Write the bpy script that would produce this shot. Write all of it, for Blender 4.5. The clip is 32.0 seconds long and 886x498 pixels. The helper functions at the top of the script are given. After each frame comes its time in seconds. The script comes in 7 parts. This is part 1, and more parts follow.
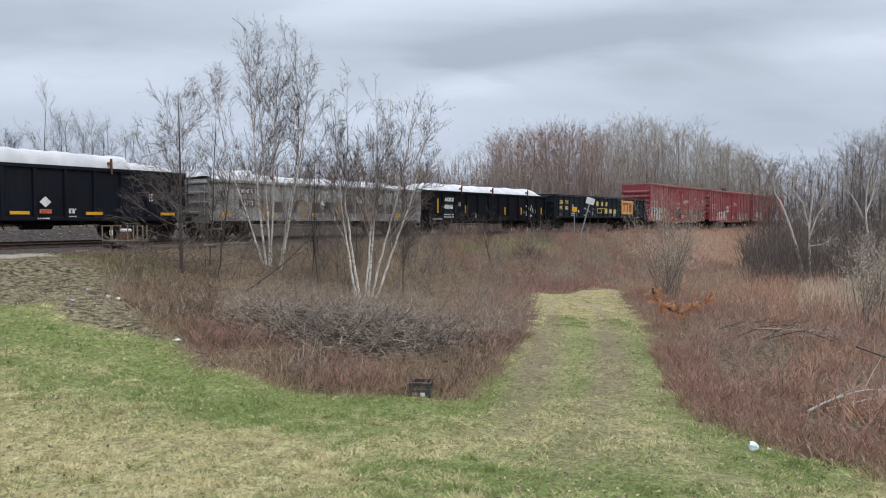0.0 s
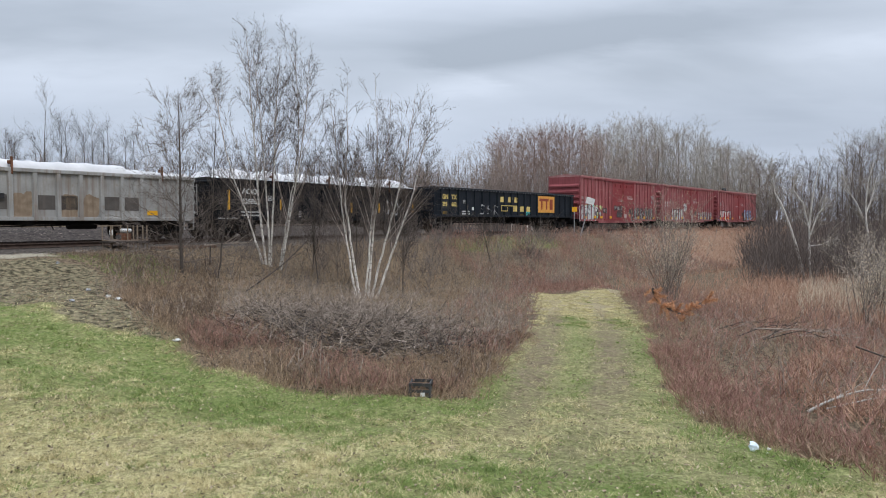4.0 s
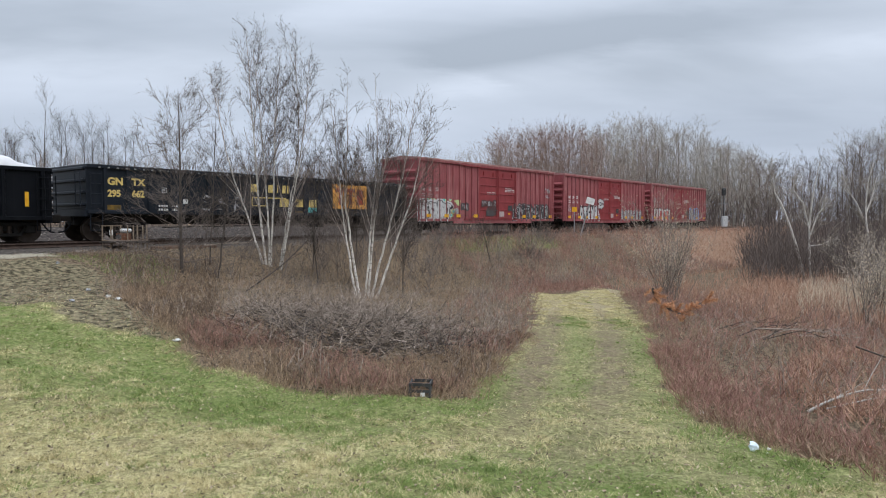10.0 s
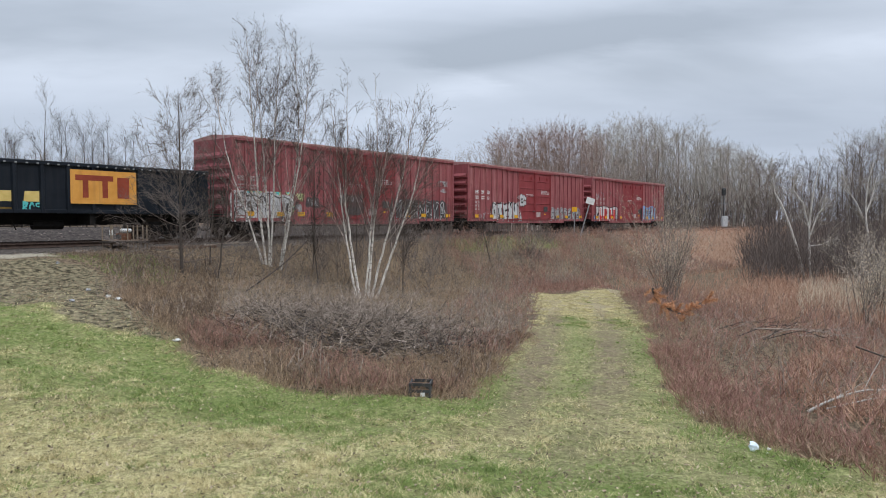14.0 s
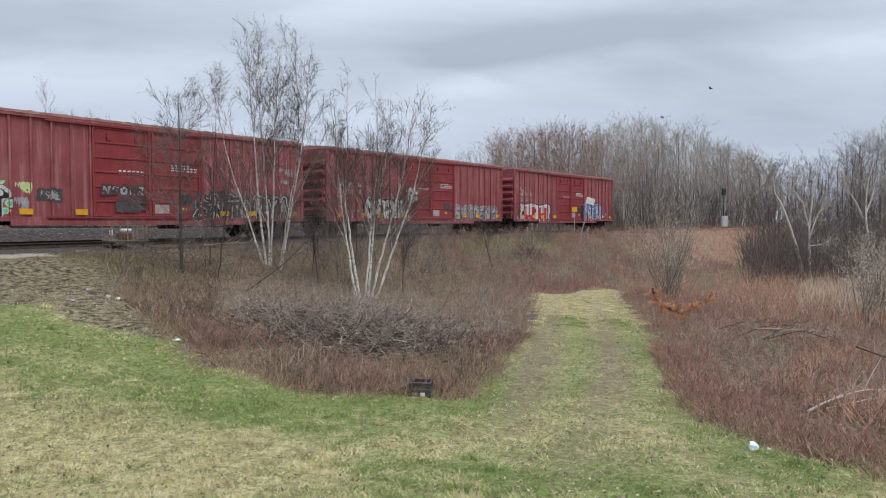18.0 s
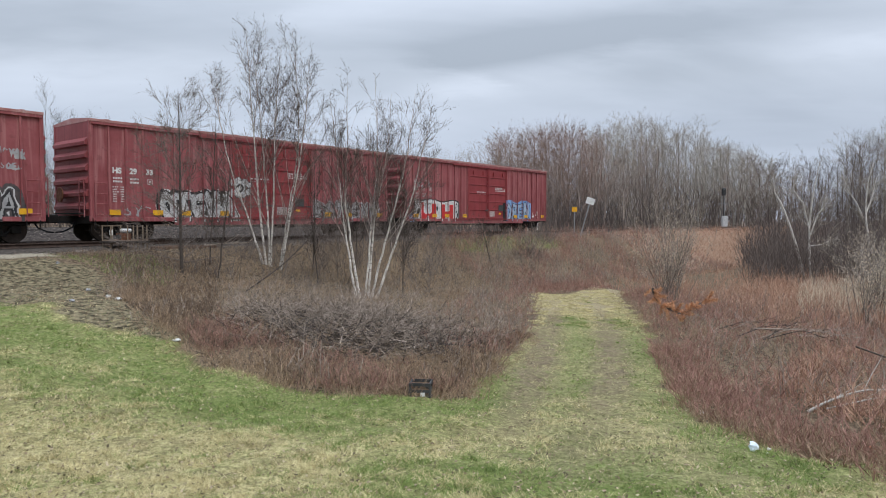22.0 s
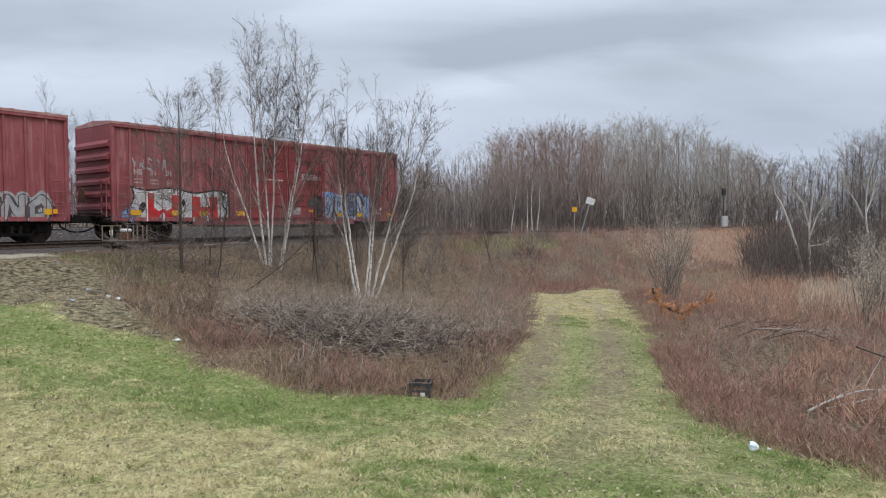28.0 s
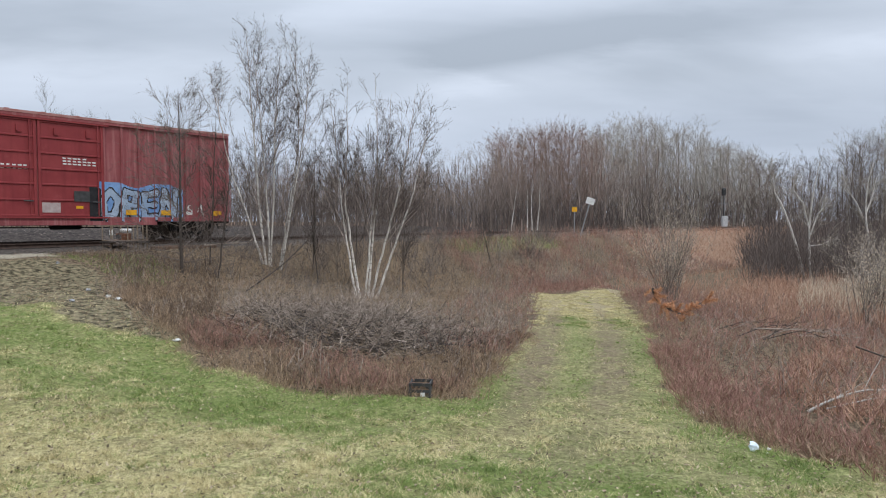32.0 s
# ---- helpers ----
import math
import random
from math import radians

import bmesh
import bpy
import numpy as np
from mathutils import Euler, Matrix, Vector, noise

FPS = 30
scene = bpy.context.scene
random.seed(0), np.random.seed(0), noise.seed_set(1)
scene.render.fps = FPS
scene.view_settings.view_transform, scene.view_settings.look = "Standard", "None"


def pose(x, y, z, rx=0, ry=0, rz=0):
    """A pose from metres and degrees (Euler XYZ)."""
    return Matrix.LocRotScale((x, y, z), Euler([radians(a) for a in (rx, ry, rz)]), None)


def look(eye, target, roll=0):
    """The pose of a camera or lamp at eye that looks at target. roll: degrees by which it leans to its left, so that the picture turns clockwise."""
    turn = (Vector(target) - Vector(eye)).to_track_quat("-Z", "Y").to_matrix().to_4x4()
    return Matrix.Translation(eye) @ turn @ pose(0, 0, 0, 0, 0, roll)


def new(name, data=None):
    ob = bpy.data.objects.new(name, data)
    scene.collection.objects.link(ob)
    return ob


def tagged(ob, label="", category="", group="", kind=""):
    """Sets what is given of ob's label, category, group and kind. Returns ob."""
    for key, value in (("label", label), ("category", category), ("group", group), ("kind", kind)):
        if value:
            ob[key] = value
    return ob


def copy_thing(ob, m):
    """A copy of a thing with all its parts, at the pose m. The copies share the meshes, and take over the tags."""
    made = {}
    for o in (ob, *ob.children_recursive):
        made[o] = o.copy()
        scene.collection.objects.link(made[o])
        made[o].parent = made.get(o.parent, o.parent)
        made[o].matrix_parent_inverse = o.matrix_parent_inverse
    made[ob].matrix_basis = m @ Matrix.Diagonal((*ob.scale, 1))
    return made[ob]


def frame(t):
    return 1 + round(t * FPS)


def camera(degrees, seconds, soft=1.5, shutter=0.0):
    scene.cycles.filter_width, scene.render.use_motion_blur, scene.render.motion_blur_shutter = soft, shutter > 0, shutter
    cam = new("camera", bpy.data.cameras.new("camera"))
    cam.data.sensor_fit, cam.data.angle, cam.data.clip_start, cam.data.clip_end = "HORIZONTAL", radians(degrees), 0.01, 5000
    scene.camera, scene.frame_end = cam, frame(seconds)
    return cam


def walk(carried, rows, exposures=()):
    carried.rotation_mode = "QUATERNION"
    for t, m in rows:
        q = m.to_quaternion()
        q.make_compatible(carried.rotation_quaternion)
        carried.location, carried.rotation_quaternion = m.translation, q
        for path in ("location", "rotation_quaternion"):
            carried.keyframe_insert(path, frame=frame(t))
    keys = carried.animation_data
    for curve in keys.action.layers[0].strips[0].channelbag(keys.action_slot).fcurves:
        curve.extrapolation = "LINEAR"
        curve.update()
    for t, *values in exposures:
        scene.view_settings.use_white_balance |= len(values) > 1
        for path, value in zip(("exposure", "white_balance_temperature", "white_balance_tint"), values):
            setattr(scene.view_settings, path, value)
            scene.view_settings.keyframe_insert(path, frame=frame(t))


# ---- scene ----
cam = camera(67.31, 32.0, 1.0)
STAND = look((0, 0, 0.757), (0, 100, 0.757 - 100 * math.tan(0.0421)))
walk(cam, [(0, STAND), (32, STAND)])


# ---- the track's line and the lie of the land ----
TRACK_X, TRACK_Y, TRACK_TH, TRACK_K0, TRACK_K1 = -20.066, 14.930, 0.91682, -0.000725, 0.0000033
HALF_CAR = 1.53


def smooth(a, b, v):
    u = np.clip((np.asarray(v, float) - a) / (b - a), 0, 1)
    return u * u * (3 - 2 * u)


def _line():
    s = np.arange(-60, 260, 0.5)
    th = TRACK_TH + TRACK_K0 * s + 0.5 * TRACK_K1 * s * s
    x = np.concatenate([[0], np.cumsum(np.cos((th[1:] + th[:-1]) / 2) * 0.5)])
    y = np.concatenate([[0], np.cumsum(np.sin((th[1:] + th[:-1]) / 2) * 0.5)])
    i = int(np.argmin(abs(s)))
    x, y = x - x[i] + TRACK_X, y - y[i] + TRACK_Y
    return s, x - HALF_CAR * np.sin(th), y + HALF_CAR * np.cos(th), th


LINE = _line()


def on_track(s, side=0.0):
    """Plan place and heading at s metres along the track, side metres away from the viewer's side."""
    x, y, th = (np.interp(s, LINE[0], c) for c in LINE[1:])
    return x - side * np.sin(th), y + side * np.cos(th), th


def track_sd(x, y):
    """Metres along the track, and metres from its middle towards the viewer."""
    x, y = np.asarray(x, float), np.asarray(y, float)
    c, n = math.cos(TRACK_TH), math.sin(TRACK_TH)
    s = (x - TRACK_X) * c + (y - TRACK_Y) * n
    d = (x - TRACK_X) * n - (y - TRACK_Y) * c + HALF_CAR
    sc = np.clip(s, -60, 260)
    return s, d + 0.5 * TRACK_K0 * sc * sc + TRACK_K1 / 6 * sc ** 3


def ground_z(x, y):
    x, y = np.asarray(x, float), np.asarray(y, float)
    s, d = track_sd(x, y)
    mid = -0.85 - 1.0 * smooth(0, 11, y) - 0.75 * smooth(11, 36, y) - 0.5 * smooth(36, 70, y)
    rise = 0.95 * smooth(2.5, -9.0, x) * smooth(2, 13, y)
    dip = -0.5 * smooth(6, 14, x) * smooth(5, 14, y)
    nat = mid + rise + dip
    bank = 1 - smooth(3.2, 10.0, d)
    z = nat * (1 - bank) + (-0.30) * bank
    far = smooth(-3.5, -9, d)
    z = z * (1 - far) + (-1.0 + 1.3 * smooth(85, 45, s) * smooth(-3.5, -12, d)) * far
    rough = 0.05 * np.sin(x * 1.7 + 0.6 * y) * np.sin(y * 1.3 - 0.4 * x) + 0.035 * np.sin(x * 3.9 + 1) * np.sin(y * 3.3 + 2)
    return z + rough * smooth(2.0, 4.0, d) * smooth(3, 9, y)


# ---- daylight ----
world = bpy.data.worlds.new("overcast_sky")
scene.world = world
world.use_nodes = True
wn, wl = world.node_tree.nodes, world.node_tree.links
wn.clear()


def wnode(kind, **inputs):
    n = wn.new(kind)
    for k, v in inputs.items():
        n.inputs[k].default_value = v
    return n


sky = wn.new("ShaderNodeTexSky")
sky.sky_type, sky.sun_disc, sky.sun_elevation, sky.sun_rotation = "NISHITA", False, radians(48), radians(150)
coord = wn.new("ShaderNodeTexCoord")
sep = wn.new("ShaderNodeSeparateXYZ")
wl.new(coord.outputs["Generated"], sep.inputs[0])
lift = wn.new("ShaderNodeMath")
lift.operation, lift.inputs[1].default_value = "ADD", 0.16
clampz = wn.new("ShaderNodeMath")
clampz.operation, clampz.inputs[1].default_value = "MAXIMUM", 0.0
wl.new(sep.outputs["Z"], clampz.inputs[0])
wl.new(clampz.outputs[0], lift.inputs[0])
flat = []
for axis in ("X", "Y"):
    dv = wn.new("ShaderNodeMath")
    dv.operation = "DIVIDE"
    wl.new(sep.outputs[axis], dv.inputs[0])
    wl.new(lift.outputs[0], dv.inputs[1])
    flat.append(dv)
comb = wn.new("ShaderNodeCombineXYZ")
wl.new(flat[0].outputs[0], comb.inputs[0])
wl.new(flat[1].outputs[0], comb.inputs[1])
stretch = wn.new("ShaderNodeMapping")
stretch.inputs["Scale"].default_value = (0.55, 1.0, 1.0)
stretch.inputs["Location"].default_value = (3.1, 0.4, 0.0)
stretch.inputs["Rotation"].default_value = (0.0, 0.0, 0.35)
wl.new(comb.outputs[0], stretch.inputs[0])
cloud = wnode("ShaderNodeTexNoise", Scale=0.9, Detail=5.0, Roughness=0.5, Distortion=0.4)
wl.new(stretch.outputs[0], cloud.inputs["Vector"])
ramp = wn.new("ShaderNodeValToRGB")
ramp.color_ramp.elements[0].position, ramp.color_ramp.elements[0].color = 0.40, (0.41, 0.465, 0.545, 1)
ramp.color_ramp.elements[1].position, ramp.color_ramp.elements[1].color = 0.60, (0.68, 0.75, 0.87, 1)
# broad cloud banks over the scene: bearing, rise, half width, half height, tilt, darker (-) or lighter (+)
ahead = wn.new("ShaderNodeMath")
ahead.operation, ahead.inputs[1].default_value = "MAXIMUM", 0.04
wl.new(sep.outputs["Y"], ahead.inputs[0])


def wmath(op, a, b, c=None):
    n = wn.new("ShaderNodeMath")
    n.operation = op
    for k, v in enumerate((a, b) if c is None else (a, b, c)):
        if isinstance(v, bpy.types.NodeSocket):
            wl.new(v, n.inputs[k])
        else:
            n.inputs[k].default_value = v
    return n.outputs[0]


bend = wnode("ShaderNodeTexNoise", Scale=5.0, Detail=4.0, Roughness=0.55)
wl.new(stretch.outputs[0], bend.inputs["Vector"])
wisp = wmath("SUBTRACT", bend.outputs["Fac"], 0.5)
bear_u = wmath("MULTIPLY_ADD", wisp, 0.22, wmath("DIVIDE", sep.outputs["X"], ahead.outputs[0]))
rise_v = wmath("MULTIPLY_ADD", wisp, 0.07, wmath("DIVIDE", clampz.outputs[0], ahead.outputs[0]))
banks = wmath("MULTIPLY_ADD", wmath("SUBTRACT", cloud.outputs["Fac"], 0.5), 0.42, 0.5)
for u0, v0, du, dv, tilt, amount in ((-0.58, 0.30, 0.27, 0.045, 0.0, -0.085), (0.33, 0.295, 0.30, 0.034, 0.10, -0.13), (0.06, 0.238, 0.10, 0.022, 0.05, -0.08), (0.52, 0.165, 0.16, 0.03, 0.0, -0.03),
                                     (0.04, 0.197, 0.07, 0.018, 0.0, 0.07), (-0.15, 0.315, 0.10, 0.04, 0.1, 0.05), (0.20, 0.235, 0.12, 0.018, 0.06, 0.05), (0.24, 0.185, 0.15, 0.016, 0.0, -0.02),
                                     (-0.62, 0.21, 0.24, 0.03, 0.0, 0.05), (0.62, 0.26, 0.13, 0.022, 0.0, 0.05)):
    a = wmath("DIVIDE", wmath("SUBTRACT", bear_u, u0), du)
    b = wmath("DIVIDE", wmath("SUBTRACT", wmath("SUBTRACT", rise_v, v0), wmath("MULTIPLY", wmath("SUBTRACT", bear_u, u0), tilt)), dv)
    q = wmath("ADD", wmath("MULTIPLY", a, a), wmath("MULTIPLY", b, b))
    banks = wmath("MULTIPLY_ADD", wmath("EXPONENT", wmath("MULTIPLY", q, -1.0), 0.0), amount, banks)
wl.new(banks, ramp.inputs[0])
pale = wn.new("ShaderNodeMapRange")
pale.inputs["From Min"].default_value, pale.inputs["From Max"].default_value = 0.02, 0.20
pale.inputs["To Min"].default_value, pale.inputs["To Max"].default_value = 0.85, 0.0
wl.new(clampz.outputs[0], pale.inputs["Value"])
low = wn.new("ShaderNodeMix")
low.data_type = "RGBA"
low.inputs["B"].default_value = (0.63, 0.71, 0.88, 1)
wl.new(pale.outputs[0], low.inputs["Factor"])
wl.new(ramp.outputs[0], low.inputs["A"])
skydim = wn.new("ShaderNodeVectorMath")
skydim.operation, skydim.inputs["Scale"].default_value = "SCALE", 0.12
wl.new(sky.outputs[0], skydim.inputs[0])
cover = wn.new("ShaderNodeMix")
cover.data_type, cover.inputs["Factor"].default_value = "RGBA", 0.93
wl.new(skydim.outputs[0], cover.inputs["A"])
wl.new(low.outputs["Result"], cover.inputs["B"])
back = wnode("ShaderNodeBackground", Strength=1.0)
zen = wn.new("ShaderNodeMath")
zen.operation, zen.inputs[1].default_value = "POWER", 2.0
wl.new(clampz.outputs[0], zen.inputs[0])
gain = wn.new("ShaderNodeMath")
gain.operation, gain.inputs[1].default_value, gain.inputs[2].default_value = "MULTIPLY_ADD", 2.4, 0.95
wl.new(zen.outputs[0], gain.inputs[0])
wl.new(gain.outputs[0], back.inputs["Strength"])
wout = wn.new("ShaderNodeOutputWorld")
wl.new(cover.outputs["Result"], back.inputs["Color"])
wl.new(back.outputs[0], wout.inputs["Surface"])
sun = new("sun", bpy.data.lights.new("sun", "SUN"))
sun.data.energy, sun.data.angle, sun.data.color = 1.3, radians(25), (1.0, 0.96, 0.9)
sun.matrix_world = look((0, 0, 60), (-25, 35, 0))


# ---- materials ----
def material(name, dark, light, scale=6.0, rough=0.8, metal=0.0, bump=0.0, bump_scale=40.0, streak=0.0, streak_col=(0.1, 0.06, 0.04), island=0.0,
             spot=0.0, spot_col=(0.2, 0.2, 0.2), spec=0.3):
    """Two colours mixed by noise at two scales, with streaks down the face, spots of wear and fine relief."""
    m = bpy.data.materials.new(name)
    m.use_nodes = True
    nt = m.node_tree
    n, l = nt.nodes, nt.links
    b = n["Principled BSDF"]
    b.inputs["Roughness"].default_value, b.inputs["Metallic"].default_value = rough, metal
    b.inputs["Specular IOR Level"].default_value = spec
    tc = n.new("ShaderNodeTexCoord")

    def noise_at(s, detail=4.0, vec=None):
        t = n.new("ShaderNodeTexNoise")
        t.inputs["Scale"].default_value, t.inputs["Detail"].default_value = s, detail
        l.new(vec or tc.outputs["Object"], t.inputs["Vector"])
        return t.outputs["Fac"]

    def blend(fac, a, c):
        x = n.new("ShaderNodeMix")
        x.data_type = "RGBA"
        for sock, v in (("Factor", fac), ("A", a), ("B", c)):
            if isinstance(v, bpy.types.NodeSocket):
                l.new(v, x.inputs[sock])
            else:
                x.inputs[sock].default_value = v if sock == "Factor" else (*v, 1)
        return x.outputs["Result"]

    def span(v, lo, hi, top=1.0):
        x = n.new("ShaderNodeMapRange")
        x.inputs["From Min"].default_value, x.inputs["From Max"].default_value, x.inputs["To Max"].default_value = lo, hi, top
        l.new(v, x.inputs["Value"])
        return x.outputs[0]

    fac = span(noise_at(scale), 0.3, 0.7)
    if island:
        g = n.new("ShaderNodeNewGeometry")
        mixf = n.new("ShaderNodeMix")
        mixf.inputs["Factor"].default_value = island
        l.new(fac, mixf.inputs["A"])
        l.new(g.outputs["Random Per Island"], mixf.inputs["B"])
        fac = mixf.outputs["Result"]
    col = blend(fac, dark, light)
    col = blend(span(noise_at(scale * 9), 0.35, 0.75, 0.35), col, dark)
    if streak:
        mp = n.new("ShaderNodeMapping")
        mp.inputs["Scale"].default_value = (5.0, 5.0, 0.35)
        l.new(tc.outputs["Object"], mp.inputs[0])
        col = blend(span(noise_at(1.6, 5.0, mp.outputs[0]), 0.5, 0.72, streak), col, streak_col)
    if spot:
        col = blend(span(noise_at(scale * 3.1, 6.0), 0.62, 0.7, spot), col, spot_col)
    l.new(col, b.inputs["Base Color"])
    if bump:
        bp = n.new("ShaderNodeBump")
        bp.inputs["Strength"].default_value, bp.inputs["Distance"].default_value = bump, 0.02
        l.new(noise_at(bump_scale, 3.0), bp.inputs["Height"])
        l.new(bp.outputs[0], b.inputs["Normal"])
    return m


M_RED = material("oxide_red_paint", (0.215, 0.05, 0.054), (0.305, 0.088, 0.092), 1.2, 0.55, 0, 0.15, 30, 0.75, (0.39, 0.17, 0.165), spot=0.35, spot_col=(0.13, 0.035, 0.035))
M_REDEND = material("end_panel_red", (0.22, 0.05, 0.053), (0.3, 0.075, 0.08), 1.5, 0.6, 0, 0.1, 30, 0.3, (0.12, 0.03, 0.03))
M_DOOR = material("door_red", (0.215, 0.03, 0.034), (0.28, 0.048, 0.05), 1.5, 0.5, 0, 0.1, 25, 0.35, (0.15, 0.02, 0.02), spot=0.2, spot_col=(0.33, 0.1, 0.09))
M_ROOF = material("weathered_roof", (0.30, 0.10, 0.09), (0.45, 0.27, 0.25), 2.0, 0.6, 0, 0.1, 30, spot=0.5, spot_col=(0.5, 0.42, 0.40))
M_BLACK = material("black_steel_paint", (0.0018, 0.0024, 0.004), (0.0045, 0.0055, 0.008), 1.6, 0.5, 0, 0.12, 30, 0.3, (0.011, 0.011, 0.012), spec=0.12)
M_SLATE = material("blue_black_steel_paint", (0.006, 0.0085, 0.013), (0.013, 0.017, 0.024), 1.6, 0.5, 0, 0.12, 30, 0.35, (0.022, 0.023, 0.026), spec=0.2)
M_NAVY = material("dark_blue_steel_paint", (0.002, 0.003, 0.007), (0.004, 0.0055, 0.012), 1.6, 0.45, 0, 0.1, 30, 0.25, (0.016, 0.016, 0.018), spec=0.25)
M_GREY = material("dirty_grey_paint", (0.24, 0.235, 0.225), (0.36, 0.355, 0.34), 1.8, 0.75, 0, 0.15, 30, 0.75, (0.2, 0.15, 0.115), spot=0.35, spot_col=(0.22, 0.15, 0.10))
M_PATCH = material("grey_brown_patch", (0.07, 0.06, 0.055), (0.11, 0.10, 0.09), 3, 0.8, 0, 0.1, 30, 0.4, (0.14, 0.11, 0.09))
M_UNDER = material("underframe_grime", (0.006, 0.005, 0.005), (0.018, 0.015, 0.013), 5, 0.85, 0, 0.3, 40)
M_WHEEL = material("wheel_steel", (0.035, 0.026, 0.02), (0.075, 0.055, 0.045), 5, 0.6, 0.5, 0.1, 40)
M_RAIL = material("rusty_rail", (0.035, 0.022, 0.017), (0.085, 0.056, 0.042), 7, 0.6, 0.4, 0.2, 50)
M_TIE = material("creosote_tie", (0.03, 0.024, 0.02), (0.085, 0.07, 0.06), 5, 0.95, 0, 0.5, 30)
M_OLDTIE = material("weathered_timber", (0.075, 0.045, 0.03), (0.2, 0.135, 0.095), 6, 0.95, 0, 0.4, 30)
M_BALLAST = material("ballast_stone", (0.035, 0.029, 0.025), (0.115, 0.097, 0.082), 14, 0.95, 0, 1.0, 18)
M_TARP = material("white_wrap", (0.5, 0.5, 0.51), (0.68, 0.67, 0.67), 1.5, 0.55, 0, 0.3, 6, spot=0.12, spot_col=(0.5, 0.5, 0.52))
M_WHITE = material("white_marking", (0.55, 0.55, 0.53), (0.75, 0.75, 0.73), 5, 0.7, spot=0.25, spot_col=(0.35, 0.33, 0.3))
M_DIMWHITE = material("faded_white_marking", (0.33, 0.25, 0.24), (0.5, 0.42, 0.4), 6, 0.7)
M_YEL = material("yellow_reflector", (0.62, 0.30, 0.015), (0.75, 0.40, 0.02), 5, 0.5)
M_YELDIRTY = material("grimy_yellow_reflector", (0.07, 0.045, 0.012), (0.2, 0.12, 0.02), 6, 0.7)
M_CREAM = material("cream_yellow_marking", (0.55, 0.40, 0.12), (0.70, 0.54, 0.20), 5, 0.65, spot=0.2, spot_col=(0.35, 0.25, 0.1))
M_ORANGE = material("faded_orange_panel", (0.60, 0.27, 0.05), (0.72, 0.36, 0.08), 3, 0.6, streak=0.35, streak_col=(0.40, 0.18, 0.06))
M_BRICKRED = material("dull_red_marking", (0.22, 0.04, 0.02), (0.30, 0.06, 0.03), 4, 0.65)
M_PLACARD = material("orange_placard", (0.65, 0.14, 0.06), (0.75, 0.2, 0.08), 6, 0.6)
M_RUST = material("rust_brown", (0.10, 0.04, 0.02), (0.2, 0.09, 0.05), 8, 0.9, 0, 0.3, 40)
M_STEEL = material("galvanised_steel", (0.25, 0.25, 0.25), (0.4, 0.4, 0.4), 8, 0.5, 0.6, 0.1, 60)
M_DKGREY = material("dark_grey_steel", (0.04, 0.04, 0.04), (0.09, 0.09, 0.09), 6, 0.6, 0.2)
G_SILVER = material("silver_spray", (0.42, 0.42, 0.42), (0.62, 0.61, 0.60), 6, 0.6, spot=0.2, spot_col=(0.3, 0.26, 0.25))
G_BLACK = material("black_spray", (0.012, 0.012, 0.014), (0.03, 0.028, 0.03), 6, 0.6)
G_DARK = material("dark_grey_spray", (0.05, 0.045, 0.045), (0.10, 0.08, 0.08), 5, 0.6)
G_WHITE = material("white_spray", (0.58, 0.57, 0.54), (0.75, 0.74, 0.71), 6, 0.6, spot=0.25, spot_col=(0.4, 0.36, 0.34))
G_RED = material("bright_red_spray", (0.45, 0.02, 0.025), (0.58, 0.04, 0.04), 6, 0.55)
G_BLUE = material("sky_blue_spray", (0.11, 0.23, 0.48), (0.25, 0.41, 0.66), 3, 0.55, spot=0.3, spot_col=(0.06, 0.13, 0.4))
G_BLUEPALE = material("pale_blue_spray", (0.24, 0.33, 0.46), (0.40, 0.48, 0.58), 2.5, 0.55, spot=0.3, spot_col=(0.16, 0.22, 0.36))
G_BUFF = material("buffed_dark_paint", (0.065, 0.036, 0.036), (0.115, 0.062, 0.06), 4, 0.7)
G_LIME = material("pale_lime_spray", (0.45, 0.55, 0.22), (0.6, 0.68, 0.35), 6, 0.6)
G_TEAL = material("teal_spray", (0.08, 0.42, 0.42), (0.12, 0.55, 0.52), 6, 0.6)
G_GREY = material("pale_grey_spray", (0.26, 0.26, 0.27), (0.42, 0.41, 0.40), 5, 0.6, spot=0.3, spot_col=(0.2, 0.17, 0.17))
M_DIRT = material("tan_road_dirt", (0.20, 0.145, 0.10), (0.33, 0.26, 0.19), 4, 0.9, streak=0.6, streak_col=(0.14, 0.09, 0.06))


